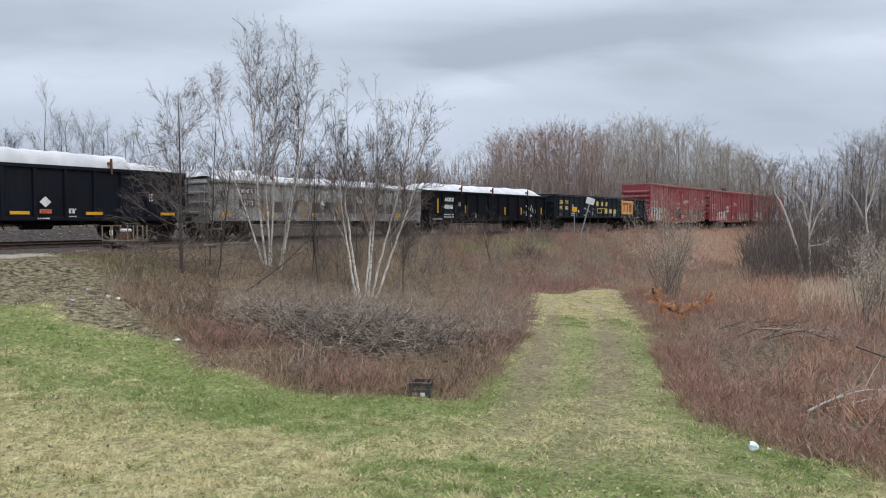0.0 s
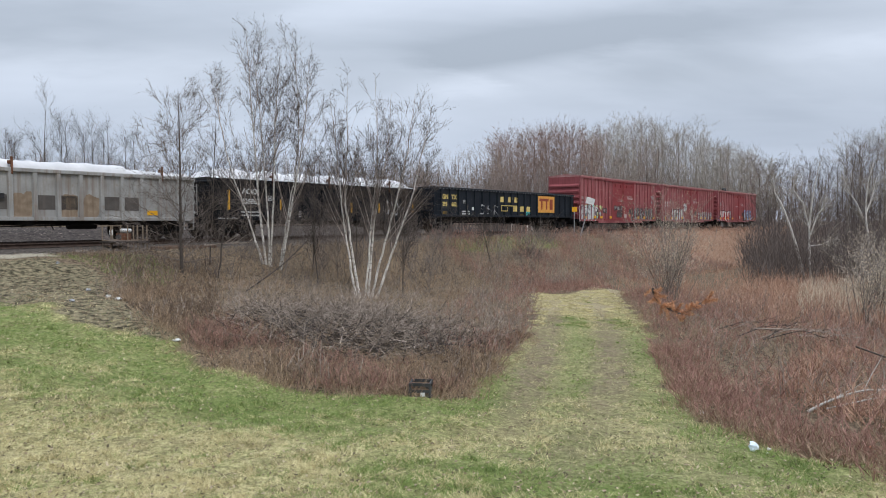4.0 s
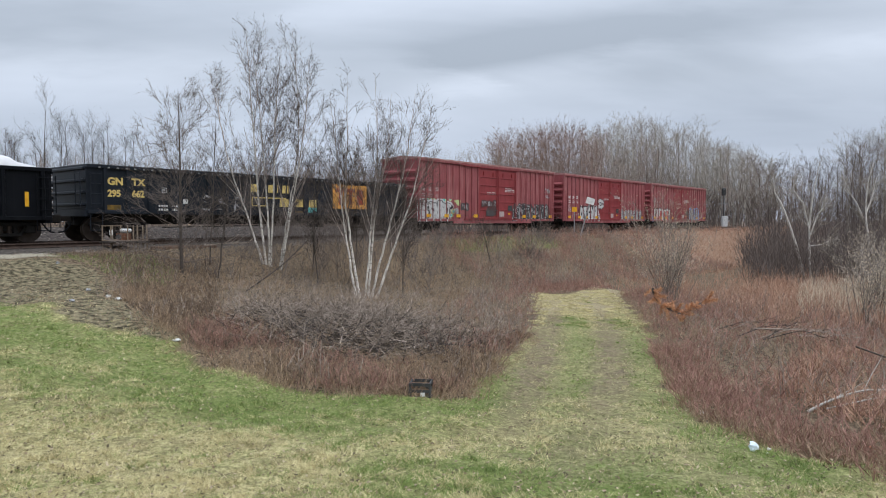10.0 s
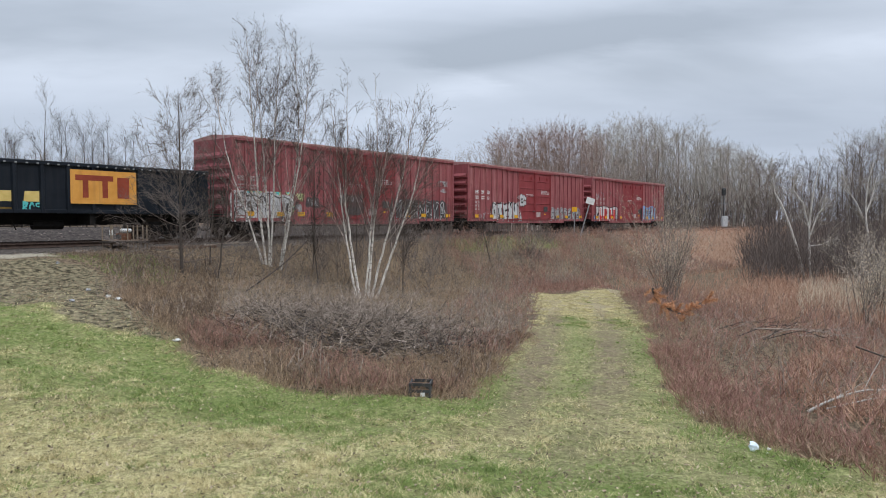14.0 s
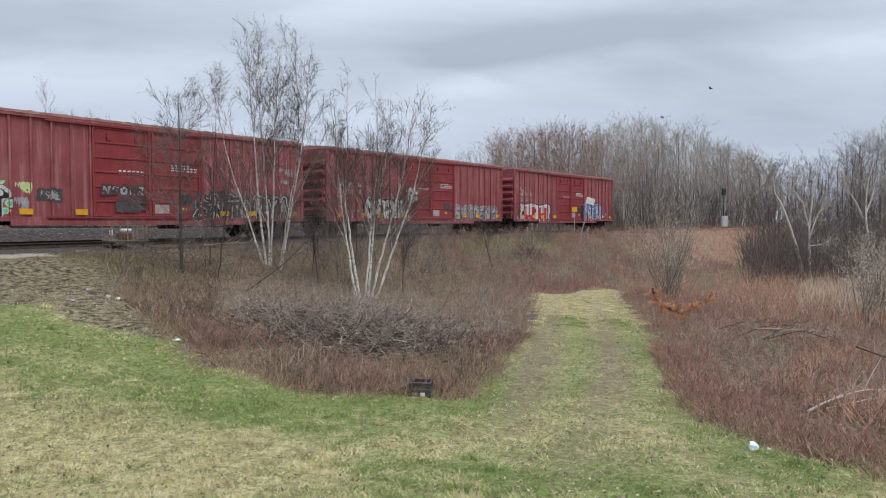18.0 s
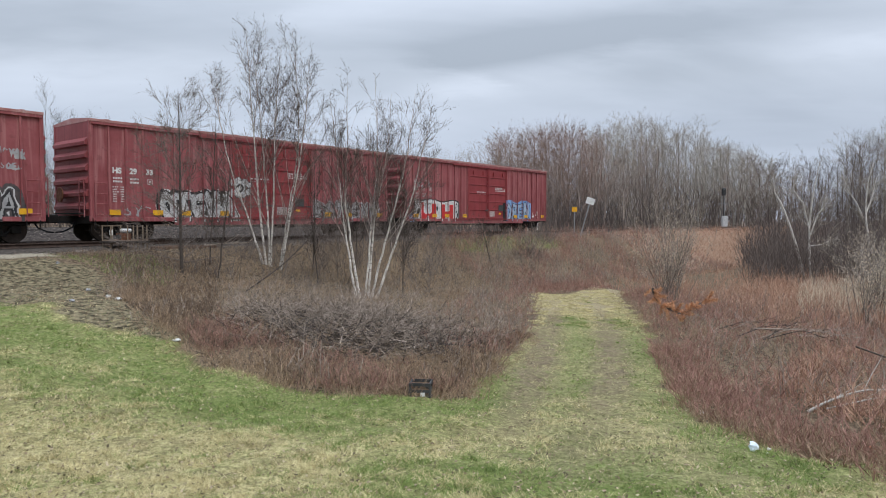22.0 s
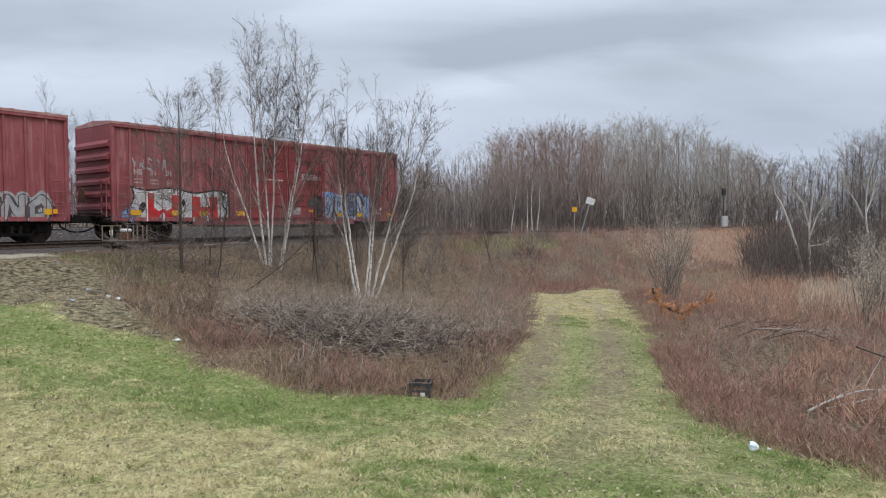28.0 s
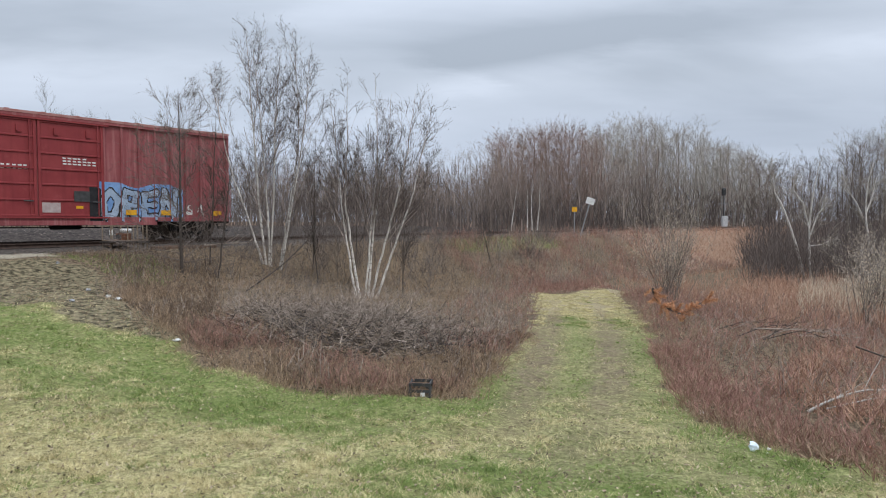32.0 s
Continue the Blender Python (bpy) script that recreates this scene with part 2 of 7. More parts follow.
def birch_bark():
    """White bark crossed by short dark bands and broken by darker scars."""
    m = material("birch_bark", (0.5, 0.46, 0.41), (0.80, 0.76, 0.70), 4, 0.8, 0, 0.3, 30, spot=0.85, spot_col=(0.05, 0.045, 0.04))
    n, l = m.node_tree.nodes, m.node_tree.links
    b = n["Principled BSDF"]
    old = b.inputs["Base Color"].links[0].from_socket
    tc = n.new("ShaderNodeTexCoord")
    col = old
    for scale, lo, hi, top, tone in (((9, 9, 34), 0.56, 0.62, 0.8, (0.07, 0.055, 0.045)), ((5, 5, 2.2), 0.55, 0.68, 0.6, (0.22, 0.175, 0.14))):
        mp = n.new("ShaderNodeMapping")
        mp.inputs["Scale"].default_value = scale
        l.new(tc.outputs["Object"], mp.inputs[0])
        t = n.new("ShaderNodeTexNoise")
        t.inputs["Scale"].default_value, t.inputs["Detail"].default_value = 1.0, 3.0
        l.new(mp.outputs[0], t.inputs["Vector"])
        r = n.new("ShaderNodeMapRange")
        r.inputs["From Min"].default_value, r.inputs["From Max"].default_value, r.inputs["To Max"].default_value = lo, hi, top
        l.new(t.outputs["Fac"], r.inputs["Value"])
        x = n.new("ShaderNodeMix")
        x.data_type = "RGBA"
        l.new(r.outputs[0], x.inputs["Factor"])
        l.new(col, x.inputs["A"])
        x.inputs["B"].default_value = (*tone, 1)
        col = x.outputs["Result"]
    l.new(col, b.inputs["Base Color"])
    return m


V_BIRCH = birch_bark()
V_BIRCHTWIG = material("birch_twig", (0.06, 0.046, 0.038), (0.17, 0.135, 0.115), 6, 0.9, island=0.6)
V_TWIG = material("grey_twig", (0.095, 0.075, 0.063), (0.23, 0.19, 0.165), 6, 0.9, island=0.7)
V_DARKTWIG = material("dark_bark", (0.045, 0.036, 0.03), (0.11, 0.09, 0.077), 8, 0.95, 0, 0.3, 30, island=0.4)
V_REDSTEM = material("red_brown_stem", (0.13, 0.06, 0.046), (0.55, 0.325, 0.255), 4.5, 0.85, island=0.5)
V_BROWNSTEM = material("brown_dry_stem", (0.135, 0.085, 0.052), (0.55, 0.405, 0.27), 4.5, 0.9, island=0.5)
V_BRUSH = material("bleached_brush", (0.11, 0.082, 0.065), (0.5, 0.415, 0.34), 4.0, 0.9, island=0.6)
V_ORANGEGRASS = material("russet_grass", (0.25, 0.13, 0.085), (0.66, 0.43, 0.3), 1.2, 0.9, island=0.5)
V_STRAW = material("pale_dry_grass", (0.44, 0.35, 0.25), (0.76, 0.65, 0.5), 4, 0.9, island=0.8)
V_GRASS = material("spring_lawn", (0.075, 0.12, 0.025), (0.31, 0.385, 0.115), 5, 0.8, island=0.5)
V_STRAWLAWN = material("winter_lawn_straw", (0.28, 0.23, 0.095), (0.86, 0.76, 0.44), 5, 0.85, island=0.5)
V_ORANGELEAF = material("withered_orange_leaf", (0.44, 0.2, 0.095), (0.74, 0.43, 0.24), 4, 0.8, island=0.8)
V_WOODFAR = material("woodland_twig", (0.175, 0.134, 0.112), (0.385, 0.31, 0.262), 0.15, 0.95, island=0.6)
V_WOODRED = material("red_maple_twig", (0.185, 0.118, 0.094), (0.38, 0.265, 0.215), 0.15, 0.95, island=0.6)
V_WOODPALE = material("poplar_twig", (0.27, 0.24, 0.2), (0.5, 0.455, 0.39), 0.15, 0.95, island=0.6)
V_WILLOW = material("willow_bark", (0.17, 0.145, 0.12), (0.42, 0.37, 0.315), 5, 0.9, island=0.6)
V_WEED = material("dark_dead_weed", (0.07, 0.048, 0.035), (0.27, 0.19, 0.13), 4, 0.9, island=0.5)
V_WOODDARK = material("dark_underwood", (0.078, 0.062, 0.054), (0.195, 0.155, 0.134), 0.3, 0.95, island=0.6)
V_BIRCHLIMB = material("birch_limb", (0.24, 0.185, 0.155), (0.56, 0.48, 0.42), 4, 0.85, spot=0.4, spot_col=(0.06, 0.05, 0.045))
V_PALEBARK = material("pale_poplar_bark", (0.32, 0.29, 0.25), (0.52, 0.49, 0.44), 3, 0.9, island=0.4)


# ---- builders ----
def mesh_of(name, verts, faces, mats, index=None):
    me = bpy.data.meshes.new(name)
    v, f = np.asarray(verts, np.float32), np.asarray(faces, np.int32)
    k = f.shape[1]
    me.vertices.add(len(v))
    me.vertices.foreach_set("co", v.ravel())
    me.loops.add(f.size)
    me.loops.foreach_set("vertex_index", f.ravel())
    me.polygons.add(len(f))
    me.polygons.foreach_set("loop_start", np.arange(0, f.size, k, dtype=np.int32))
    for m in mats:
        me.materials.append(m)
    if index is not None:
        me.polygons.foreach_set("material_index", np.asarray(index, np.int32))
    me.update(calc_edges=True)
    return me


def part(name, bm, mat, parent, label=""):
    me = bpy.data.meshes.new(name)
    bmesh.ops.recalc_face_normals(bm, faces=bm.faces)
    bm.to_mesh(me)
    bm.free()
    me.materials.append(mat)
    ob = new(name, me)
    ob.parent = parent
    return tagged(ob, label)


def box(bm, x0, x1, y0, y1, z0, z1, bevel=0.0):
    r = bmesh.ops.create_cube(bm, size=1.0)
    for v in r["verts"]:
        v.co = ((x0 + x1) / 2 + v.co.x * (x1 - x0), (y0 + y1) / 2 + v.co.y * (y1 - y0), (z0 + z1) / 2 + v.co.z * (z1 - z0))
    if bevel:
        bmesh.ops.bevel(bm, geom=list({e for v in r["verts"] for e in v.link_edges}), offset=bevel, segments=1, affect="EDGES")
    return bm


def boxes(*rows, bevel=0.0):
    bm = bmesh.new()
    for r in rows:
        box(bm, *r, bevel=bevel)
    return bm


def rod(bm, a, b, r0, r1=None, sides=8):
    a, b = Vector(a), Vector(b)
    d = b - a
    m = Matrix.Translation((a + b) / 2) @ d.to_track_quat("Z", "Y").to_matrix().to_4x4()
    bmesh.ops.create_cone(bm, cap_ends=True, segments=sides, radius1=r0, radius2=r0 if r1 is None else r1, depth=d.length, matrix=m)
    return bm


def rods(*rows, r=0.02, sides=6):
    bm = bmesh.new()
    for a, b in rows:
        rod(bm, a, b, r, sides=sides)
    return bm


class Tubes:
    """Many thin tapered stems in one mesh."""

    def __init__(self):
        self.rows = []

    def add(self, p0, p1, r0, r1, tip=False):
        self.rows.append((p0, p1, r0, r1, np.full(len(p0), tip)))

    def mesh(self, name, mats, sides=2):
        p0, p1, r0, r1, tip = (np.concatenate([r[i] for r in self.rows]) for i in range(5))
        d = p1 - p0
        d /= np.linalg.norm(d, axis=1, keepdims=True) + 1e-9
        ref = np.where(np.abs(d[:, 2:3]) < 0.9, np.array([[0, 0, 1.0]]), np.array([[1.0, 0, 0]]))
        u = np.cross(d, ref)
        u /= np.linalg.norm(u, axis=1, keepdims=True) + 1e-9
        w = np.cross(d, u)
        n = len(p0)
        if sides == 2:
            # hair-thin twigs: one narrow blade each, turned at random
            a = (np.random.default_rng(n).uniform(0, math.pi, n))[:, None]
            o = (u * np.cos(a) + w * np.sin(a)) * 1.3
            a, b = p0 - o * r0[:, None], p0 + o * r0[:, None]
            q = ~tip
            body = np.stack([a[q], b[q], p1[q] + o[q] * r1[q][:, None], p1[q] - o[q] * r1[q][:, None]], 1).reshape(-1, 3)
            ends = np.stack([a[tip], b[tip], p1[tip]], 1).reshape(-1, 3)
            k = (np.arange(int(q.sum())) * 4)[:, None]
            f = np.concatenate([k + np.array([[0, 1, 2]]), k + np.array([[0, 2, 3]]), len(body) + np.arange(len(ends)).reshape(-1, 3)])
            return mesh_of(name, np.concatenate([body, ends]), f, mats)
        v = np.empty((n, 2, sides, 3))
        for k in range(sides):
            a = 2 * math.pi * k / sides
            o = u * math.cos(a) + w * math.sin(a)
            v[:, 0, k], v[:, 1, k] = p0 + o * r0[:, None], p1 + o * r1[:, None]
        base = (np.arange(n) * 2 * sides)[:, None]
        f = np.concatenate([base + np.array([[k, (k + 1) % sides, sides + (k + 1) % sides, sides + k]]) for k in range(sides)])
        return mesh_of(name, v.reshape(-1, 3), f, mats)


def limb(name, pts, radius, mat, sides=8):
    """One connected tapered limb along a line of points."""
    pts, n = np.asarray(pts, float), len(pts)
    d = unit(np.gradient(pts, axis=0))
    u = unit(np.cross(d, np.array([[0.31, 0.95, 0.05]])))
    w = np.cross(d, u)
    a = 2 * math.pi * np.arange(sides) / sides
    v = pts[:, None] + (u[:, None] * np.cos(a)[None, :, None] + w[:, None] * np.sin(a)[None, :, None]) * np.asarray(radius)[:, None, None]
    i = np.arange(n - 1)[:, None] * sides
    k = np.arange(sides)[None, :]
    f = np.stack([i + k, i + (k + 1) % sides, i + sides + (k + 1) % sides, i + sides + k], -1).reshape(-1, 4)
    me = mesh_of(name, v.reshape(-1, 3), f, [mat])
    me.polygons.foreach_set("use_smooth", np.ones(len(f), bool))
    return new(name, me)


def unit(d):
    return d / (np.linalg.norm(d, axis=1, keepdims=True) + 1e-9)


def shoots(rng, tubes, P, D, L, R, segs=3, wander=0.15, up=0.05, taper=0.3):
    pts, dirs = [P], [D]
    for i in range(segs):
        D = unit(D + wander * rng.normal(size=D.shape) + np.array([0, 0, up]))
        Q = P + D * (L / segs)[:, None]
        tubes.add(P, Q, R * (1 - (1 - taper) * i / segs), R * (1 - (1 - taper) * (i + 1) / segs), i == segs - 1 and taper >= 0.35)
        P = Q
        pts.append(P)
        dirs.append(D)
    return np.stack(pts), np.stack(dirs)


def fork(rng, line, count, lo, hi, angle, spread=0.2):
    """Starts and ways of side shoots: count on each line, between lo and hi of its length."""
    pts, dirs = line
    segs, n = len(pts) - 1, pts.shape[1]
    t = rng.uniform(lo, hi, (count, n)) * segs
    i = np.minimum(t.astype(int), segs - 1)
    f, j = (t - i)[..., None], np.arange(n)[None, :].repeat(count, 0)
    p = pts[i, j] * (1 - f) + pts[i + 1, j] * f
    d = dirs[i, j].reshape(-1, 3)
    side = unit(np.cross(d, rng.normal(size=d.shape)))
    a = angle + spread * rng.normal(size=(len(d), 1))
    return p.reshape(-1, 3), unit(d * np.cos(a) + side * np.sin(a)), (t / segs).ravel(), j.ravel()


def trees(rng, tubes, P, H, R, branches=26, twigs=7, twiglets=0, start=0.3, angle=0.7, blen=0.36, wander=0.05, tw=0.30, thick=1.0, lean=0.04, bsegs=3, tsegs=2, bw=0.14, bup=0.14, tang=0.55):
    n = len(P)
    D = unit(np.stack([lean * rng.normal(size=n), lean * rng.normal(size=n), np.ones(n)], 1))
    trunk = shoots(rng, tubes, P, D, H * 0.8, R, 6, wander, 0.05, 0.12)
    p, d, t, j = fork(rng, trunk, branches, start, 0.97, angle)
    L = H[j] * blen * (1.0 - 0.6 * t) * rng.uniform(0.6, 1.2, len(t))
    b = shoots(rng, tubes, p, d, L, np.maximum(R[j] * 0.2 * (1.1 - t), 0.004) * min(thick, 1.15), bsegs, bw, bup, 0.3)
    p, d, t2, j2 = fork(rng, b, twigs, 0.2, 1.0, tang)
    L2 = L[j2] * tw * rng.uniform(0.6, 1.5, len(t2)) + 0.1
    r2 = np.maximum(R[j[j2]] * 0.05, 0.0024) * thick
    c = shoots(rng, tubes, p, d, L2, r2, tsegs, 0.16, 0.08, 0.4)
    if twiglets:
        p, d, t3, j3 = fork(rng, c, twiglets, 0.2, 1.0, 0.6)
        shoots(rng, tubes, p, d, L2[j3] * 0.6 * rng.uniform(0.5, 1.2, len(j3)), r2[j3] * 0.62, 1, 0.12, 0.03, 0.5)


def on_ground(x, y, lift=0.0):
    return np.stack([x, y, ground_z(x, y) + lift], 1)


def inside(poly, x, y):
    """Whether plan points lie within a closed outline."""
    poly = np.asarray(poly, float)
    a, b = poly, np.roll(poly, -1, 0)
    hit = np.zeros(np.shape(x), bool)
    for (x0, y0), (x1, y1) in zip(a, b):
        cross = ((y0 > y) != (y1 > y)) & (x < (x1 - x0) * (y - y0) / (y1 - y0 + 1e-12) + x0)
        hit ^= cross
    return hit


def ragged(poly, x, y):
    """As inside(), with the outline made uneven."""
    x, y = np.asarray(x, float), np.asarray(y, float)
    jx = 0.16 * np.sin(3.1 * y + 1.3) + 0.12 * np.sin(7.3 * y + 2.1 * x) + 0.07 * np.sin(17 * x - 9 * y)
    jy = 0.16 * np.sin(2.7 * x + 0.4) + 0.12 * np.sin(6.1 * x - 3.3 * y) + 0.07 * np.sin(15 * y + 8 * x)
    return inside(poly, x + jx, y + jy)


def scatter(rng, poly, count):
    p = np.asarray(poly, float)
    lo, hi = p.min(0), p.max(0)
    q = rng.uniform(lo, hi, (count * 4, 2))
    q = q[inside(poly, q[:, 0], q[:, 1])][:count]
    return q[:, 0], q[:, 1]


def stuff(name, tubes, mat, label, category, sides=2):
    return tagged(new(name, tubes.mesh(name, [mat], sides)), label, category, kind="stuff")


# plan outlines
THICKET = [(-5.9, 12.4), (-4.5, 11.2), (-3.3, 9.75), (-2.1, 9.0), (-0.4, 8.75), (0.35, 9.25), (0.95, 11.4), (2.0, 15.0), (2.75, 19.4), (3.6, 26.0), (4.5, 33.0), (2.5, 33.5),
           (-4.0, 26.5), (-8.5, 20.8), (-9.5, 17.5)]
WILD = [(3.75, 5.0), (3.3, 6.8), (3.2, 8.8), (4.4, 13.5), (5.8, 20.0), (7.8, 29.4), (9.4, 33.5), (16.0, 42.0), (33.0, 62.0), (60.0, 70.0), (60.0, 30.0), (25.0, 8.0), (9.0, 2.0)]
VERGE = [(-17.0, 15.5), (-14.4, 19.2), (-12.3, 20.0), (-10.8, 20.0), (-9.3, 18.4), (-6.7, 14.2), (-4.8, 11.6), (-4.2, 11.2), (-4.7, 10.9), (-5.6, 11.3), (-7.2, 12.4), (-9.4, 14.0), (-13.0, 14.2)]
WEEDS = [(-12.6, 21.6), (-9.9, 23.2), (-7.8, 22.8), (-4.8, 14.3), (-6.4, 14.3), (-7.6, 16.4), (-9.2, 19.0), (-10.4, 20.4)]
RUTS = [[(4.61, 27.0), (2.94, 18.0), (1.98, 13.1), (1.25, 10.0), (0.56, 6.8)], [(5.98, 26.4), (4.39, 18.0), (3.42, 13.4), (2.62, 10.3), (1.55, 7.0), (1.02, 5.5)]]
LUSH_STRIPS = [([(-9.5, 13.0), (-7.1, 11.4), (-5.4, 10.2), (-4.5, 9.7), (-3.3, 9.0), (-2.2, 8.5)], 0.85), ([(-6.0, 9.0), (-4.7, 8.8), (-3.3, 8.2), (-1.0, 7.0)], 0.5), ([(-1.7, 8.5), (-0.4, 8.2), (0.4, 8.9), (0.8, 10.3), (1.2, 11.6)], 0.4), ([(3.6, 18.5), (3.0, 14.4), (2.5, 11.6), (2.1, 10.0)], 0.38), ([(5.0, 18.5), (4.0, 13.0), (3.25, 9.3), (3.0, 7.1), (2.9, 5.6)], 0.42), ([(0.0, 5.6), (1.6, 5.3)], 0.5)]
LANE = [(0.6, 5.0), (3.0, 5.0), (3.2, 8.8), (4.4, 13.5), (5.8, 20.0), (7.8, 29.4), (9.2, 34.5), (4.4, 34.5), (3.6, 26.0), (2.75, 19.4), (0.95, 11.4)]


def near_line(line, x, y):
    """Plan distance from a line of points."""
    best = np.full(np.shape(x), 1e9)
    for (ax, ay), (bx, by) in zip(line[:-1], line[1:]):
        u = np.clip(((x - ax) * (bx - ax) + (y - ay) * (by - ay)) / ((bx - ax) ** 2 + (by - ay) ** 2), 0, 1)
        best = np.minimum(best, np.hypot(x - ax - u * (bx - ax), y - ay - u * (by - ay)))
    return best


def lane_end(x):
    """Where the lane runs out into the brush of the bank."""
    return 27.0 + 0.95 * (x - 3.6) + 0.7 * np.sin(1.9 * x)


# ---- ground ----
LUSH = {}


def ground_sheet():
    def axis(lo, hi, step, ends):
        mid = np.arange(lo, hi + step / 2, step)
        out, d, v = [], step, hi
        while v < ends[1]:
            d *= 1.16
            v += d
            out.append(v)
        inn, d, v = [], step, lo
        while v > ends[0]:
            d *= 1.16
            v -= d
            inn.append(v)
        return np.concatenate([inn[::-1], mid, out])

    xs, ys = axis(-16, 18, 0.23, (-1800, 1800)), axis(2.5, 38, 0.23, (-1500, 2500))
    X, Y = np.meshgrid(xs, ys)
    Z = ground_z(X, Y)
    rng = np.random.default_rng(3)
    s, d = track_sd(X, Y)
    Z = Z + 0.012 * rng.normal(size=Z.shape) * smooth(4, 6, d)
    far = smooth(150, 600, np.hypot(X, Y))
    Z = Z * (1 - far) - 1.5 * far
    nx, ny = len(xs), len(ys)
    i = (np.arange(ny - 1)[:, None] * nx + np.arange(nx - 1)[None, :]).ravel()
    f = np.stack([i, i + 1, i + nx + 1, i + nx], 1)
    x, y = X.ravel(), Y.ravel()

    # soft plan masks: lawn, trodden lane, thicket litter, gravel beside the rails
    def soft(poly):
        a = ragged(poly, x, y).astype(float).reshape(X.shape)
        for _ in range(2):
            p = np.pad(a, 1, mode="edge")
            a = (p[:-2, 1:-1] + p[2:, 1:-1] + p[1:-1, :-2] + p[1:-1, 2:] + 2 * a) / 6
        return a.ravel()

    litter, wild, verge, lane = soft(THICKET), soft(WILD), soft(VERGE), soft(LANE)
    dd = d.ravel()
    bank = smooth(9.5, 7.0, dd)
    gravel = smooth(4.5, 3.7, dd) * smooth(11.0, 8.5, s.ravel())
    edge = np.maximum.reduce([litter, wild, verge]).reshape(X.shape)
    lush = np.zeros_like(x)
    for line, half in LUSH_STRIPS:
        lush = np.maximum(lush, smooth(half * 2.6, 0.0, near_line(line, x, y)))
    lush *= (1 - edge).ravel()
    LUSH.update(x=xs, y=ys, v=lush.reshape(X.shape))
    rut = np.maximum.reduce([smooth(0.62, 0.1, near_line(r, x, y)) for r in RUTS]) * (0.3 + 0.7 * smooth(7.5, 11, y))
    straw = smooth(8.2, 5.5, y) * smooth(1.5, -2.5, x)
    tan = smooth(15, 26, y) * soft(LANE)
    russet = smooth(42, 60, s.ravel()) * smooth(11, 8, dd)
    me = mesh_of("ground", np.stack([x, y, Z.ravel()], 1), f, [ground_material()])
    for name, v in (("litter", np.clip(np.maximum.reduce([litter, wild, bank, smooth(0.0, 2.5, y - lane_end(x)) * smooth(-3, 1, x)]), 0, 1)), ("verge", verge), ("lane", lane), ("gravel", gravel), ("russet", russet), ("rut", rut), ("tan", tan), ("straw", straw), ("cinder", smooth(-1.9, -3.2, dd) * smooth(-40, -14, dd)), ("lush", lush), ("green", smooth(28, 31, s.ravel()) * smooth(42, 38, s.ravel()) * smooth(2.6, 3.4, dd) * smooth(6.4, 4.8, dd))):
        me.attributes.new(name, "FLOAT", "POINT").data.foreach_set("value", v.astype(np.float32))
    me.polygons.foreach_set("use_smooth", np.ones(len(f), bool))
    return tagged(new("ground", me), "spring lawn sloping to a brushy railway bank", "ground", kind="structure")


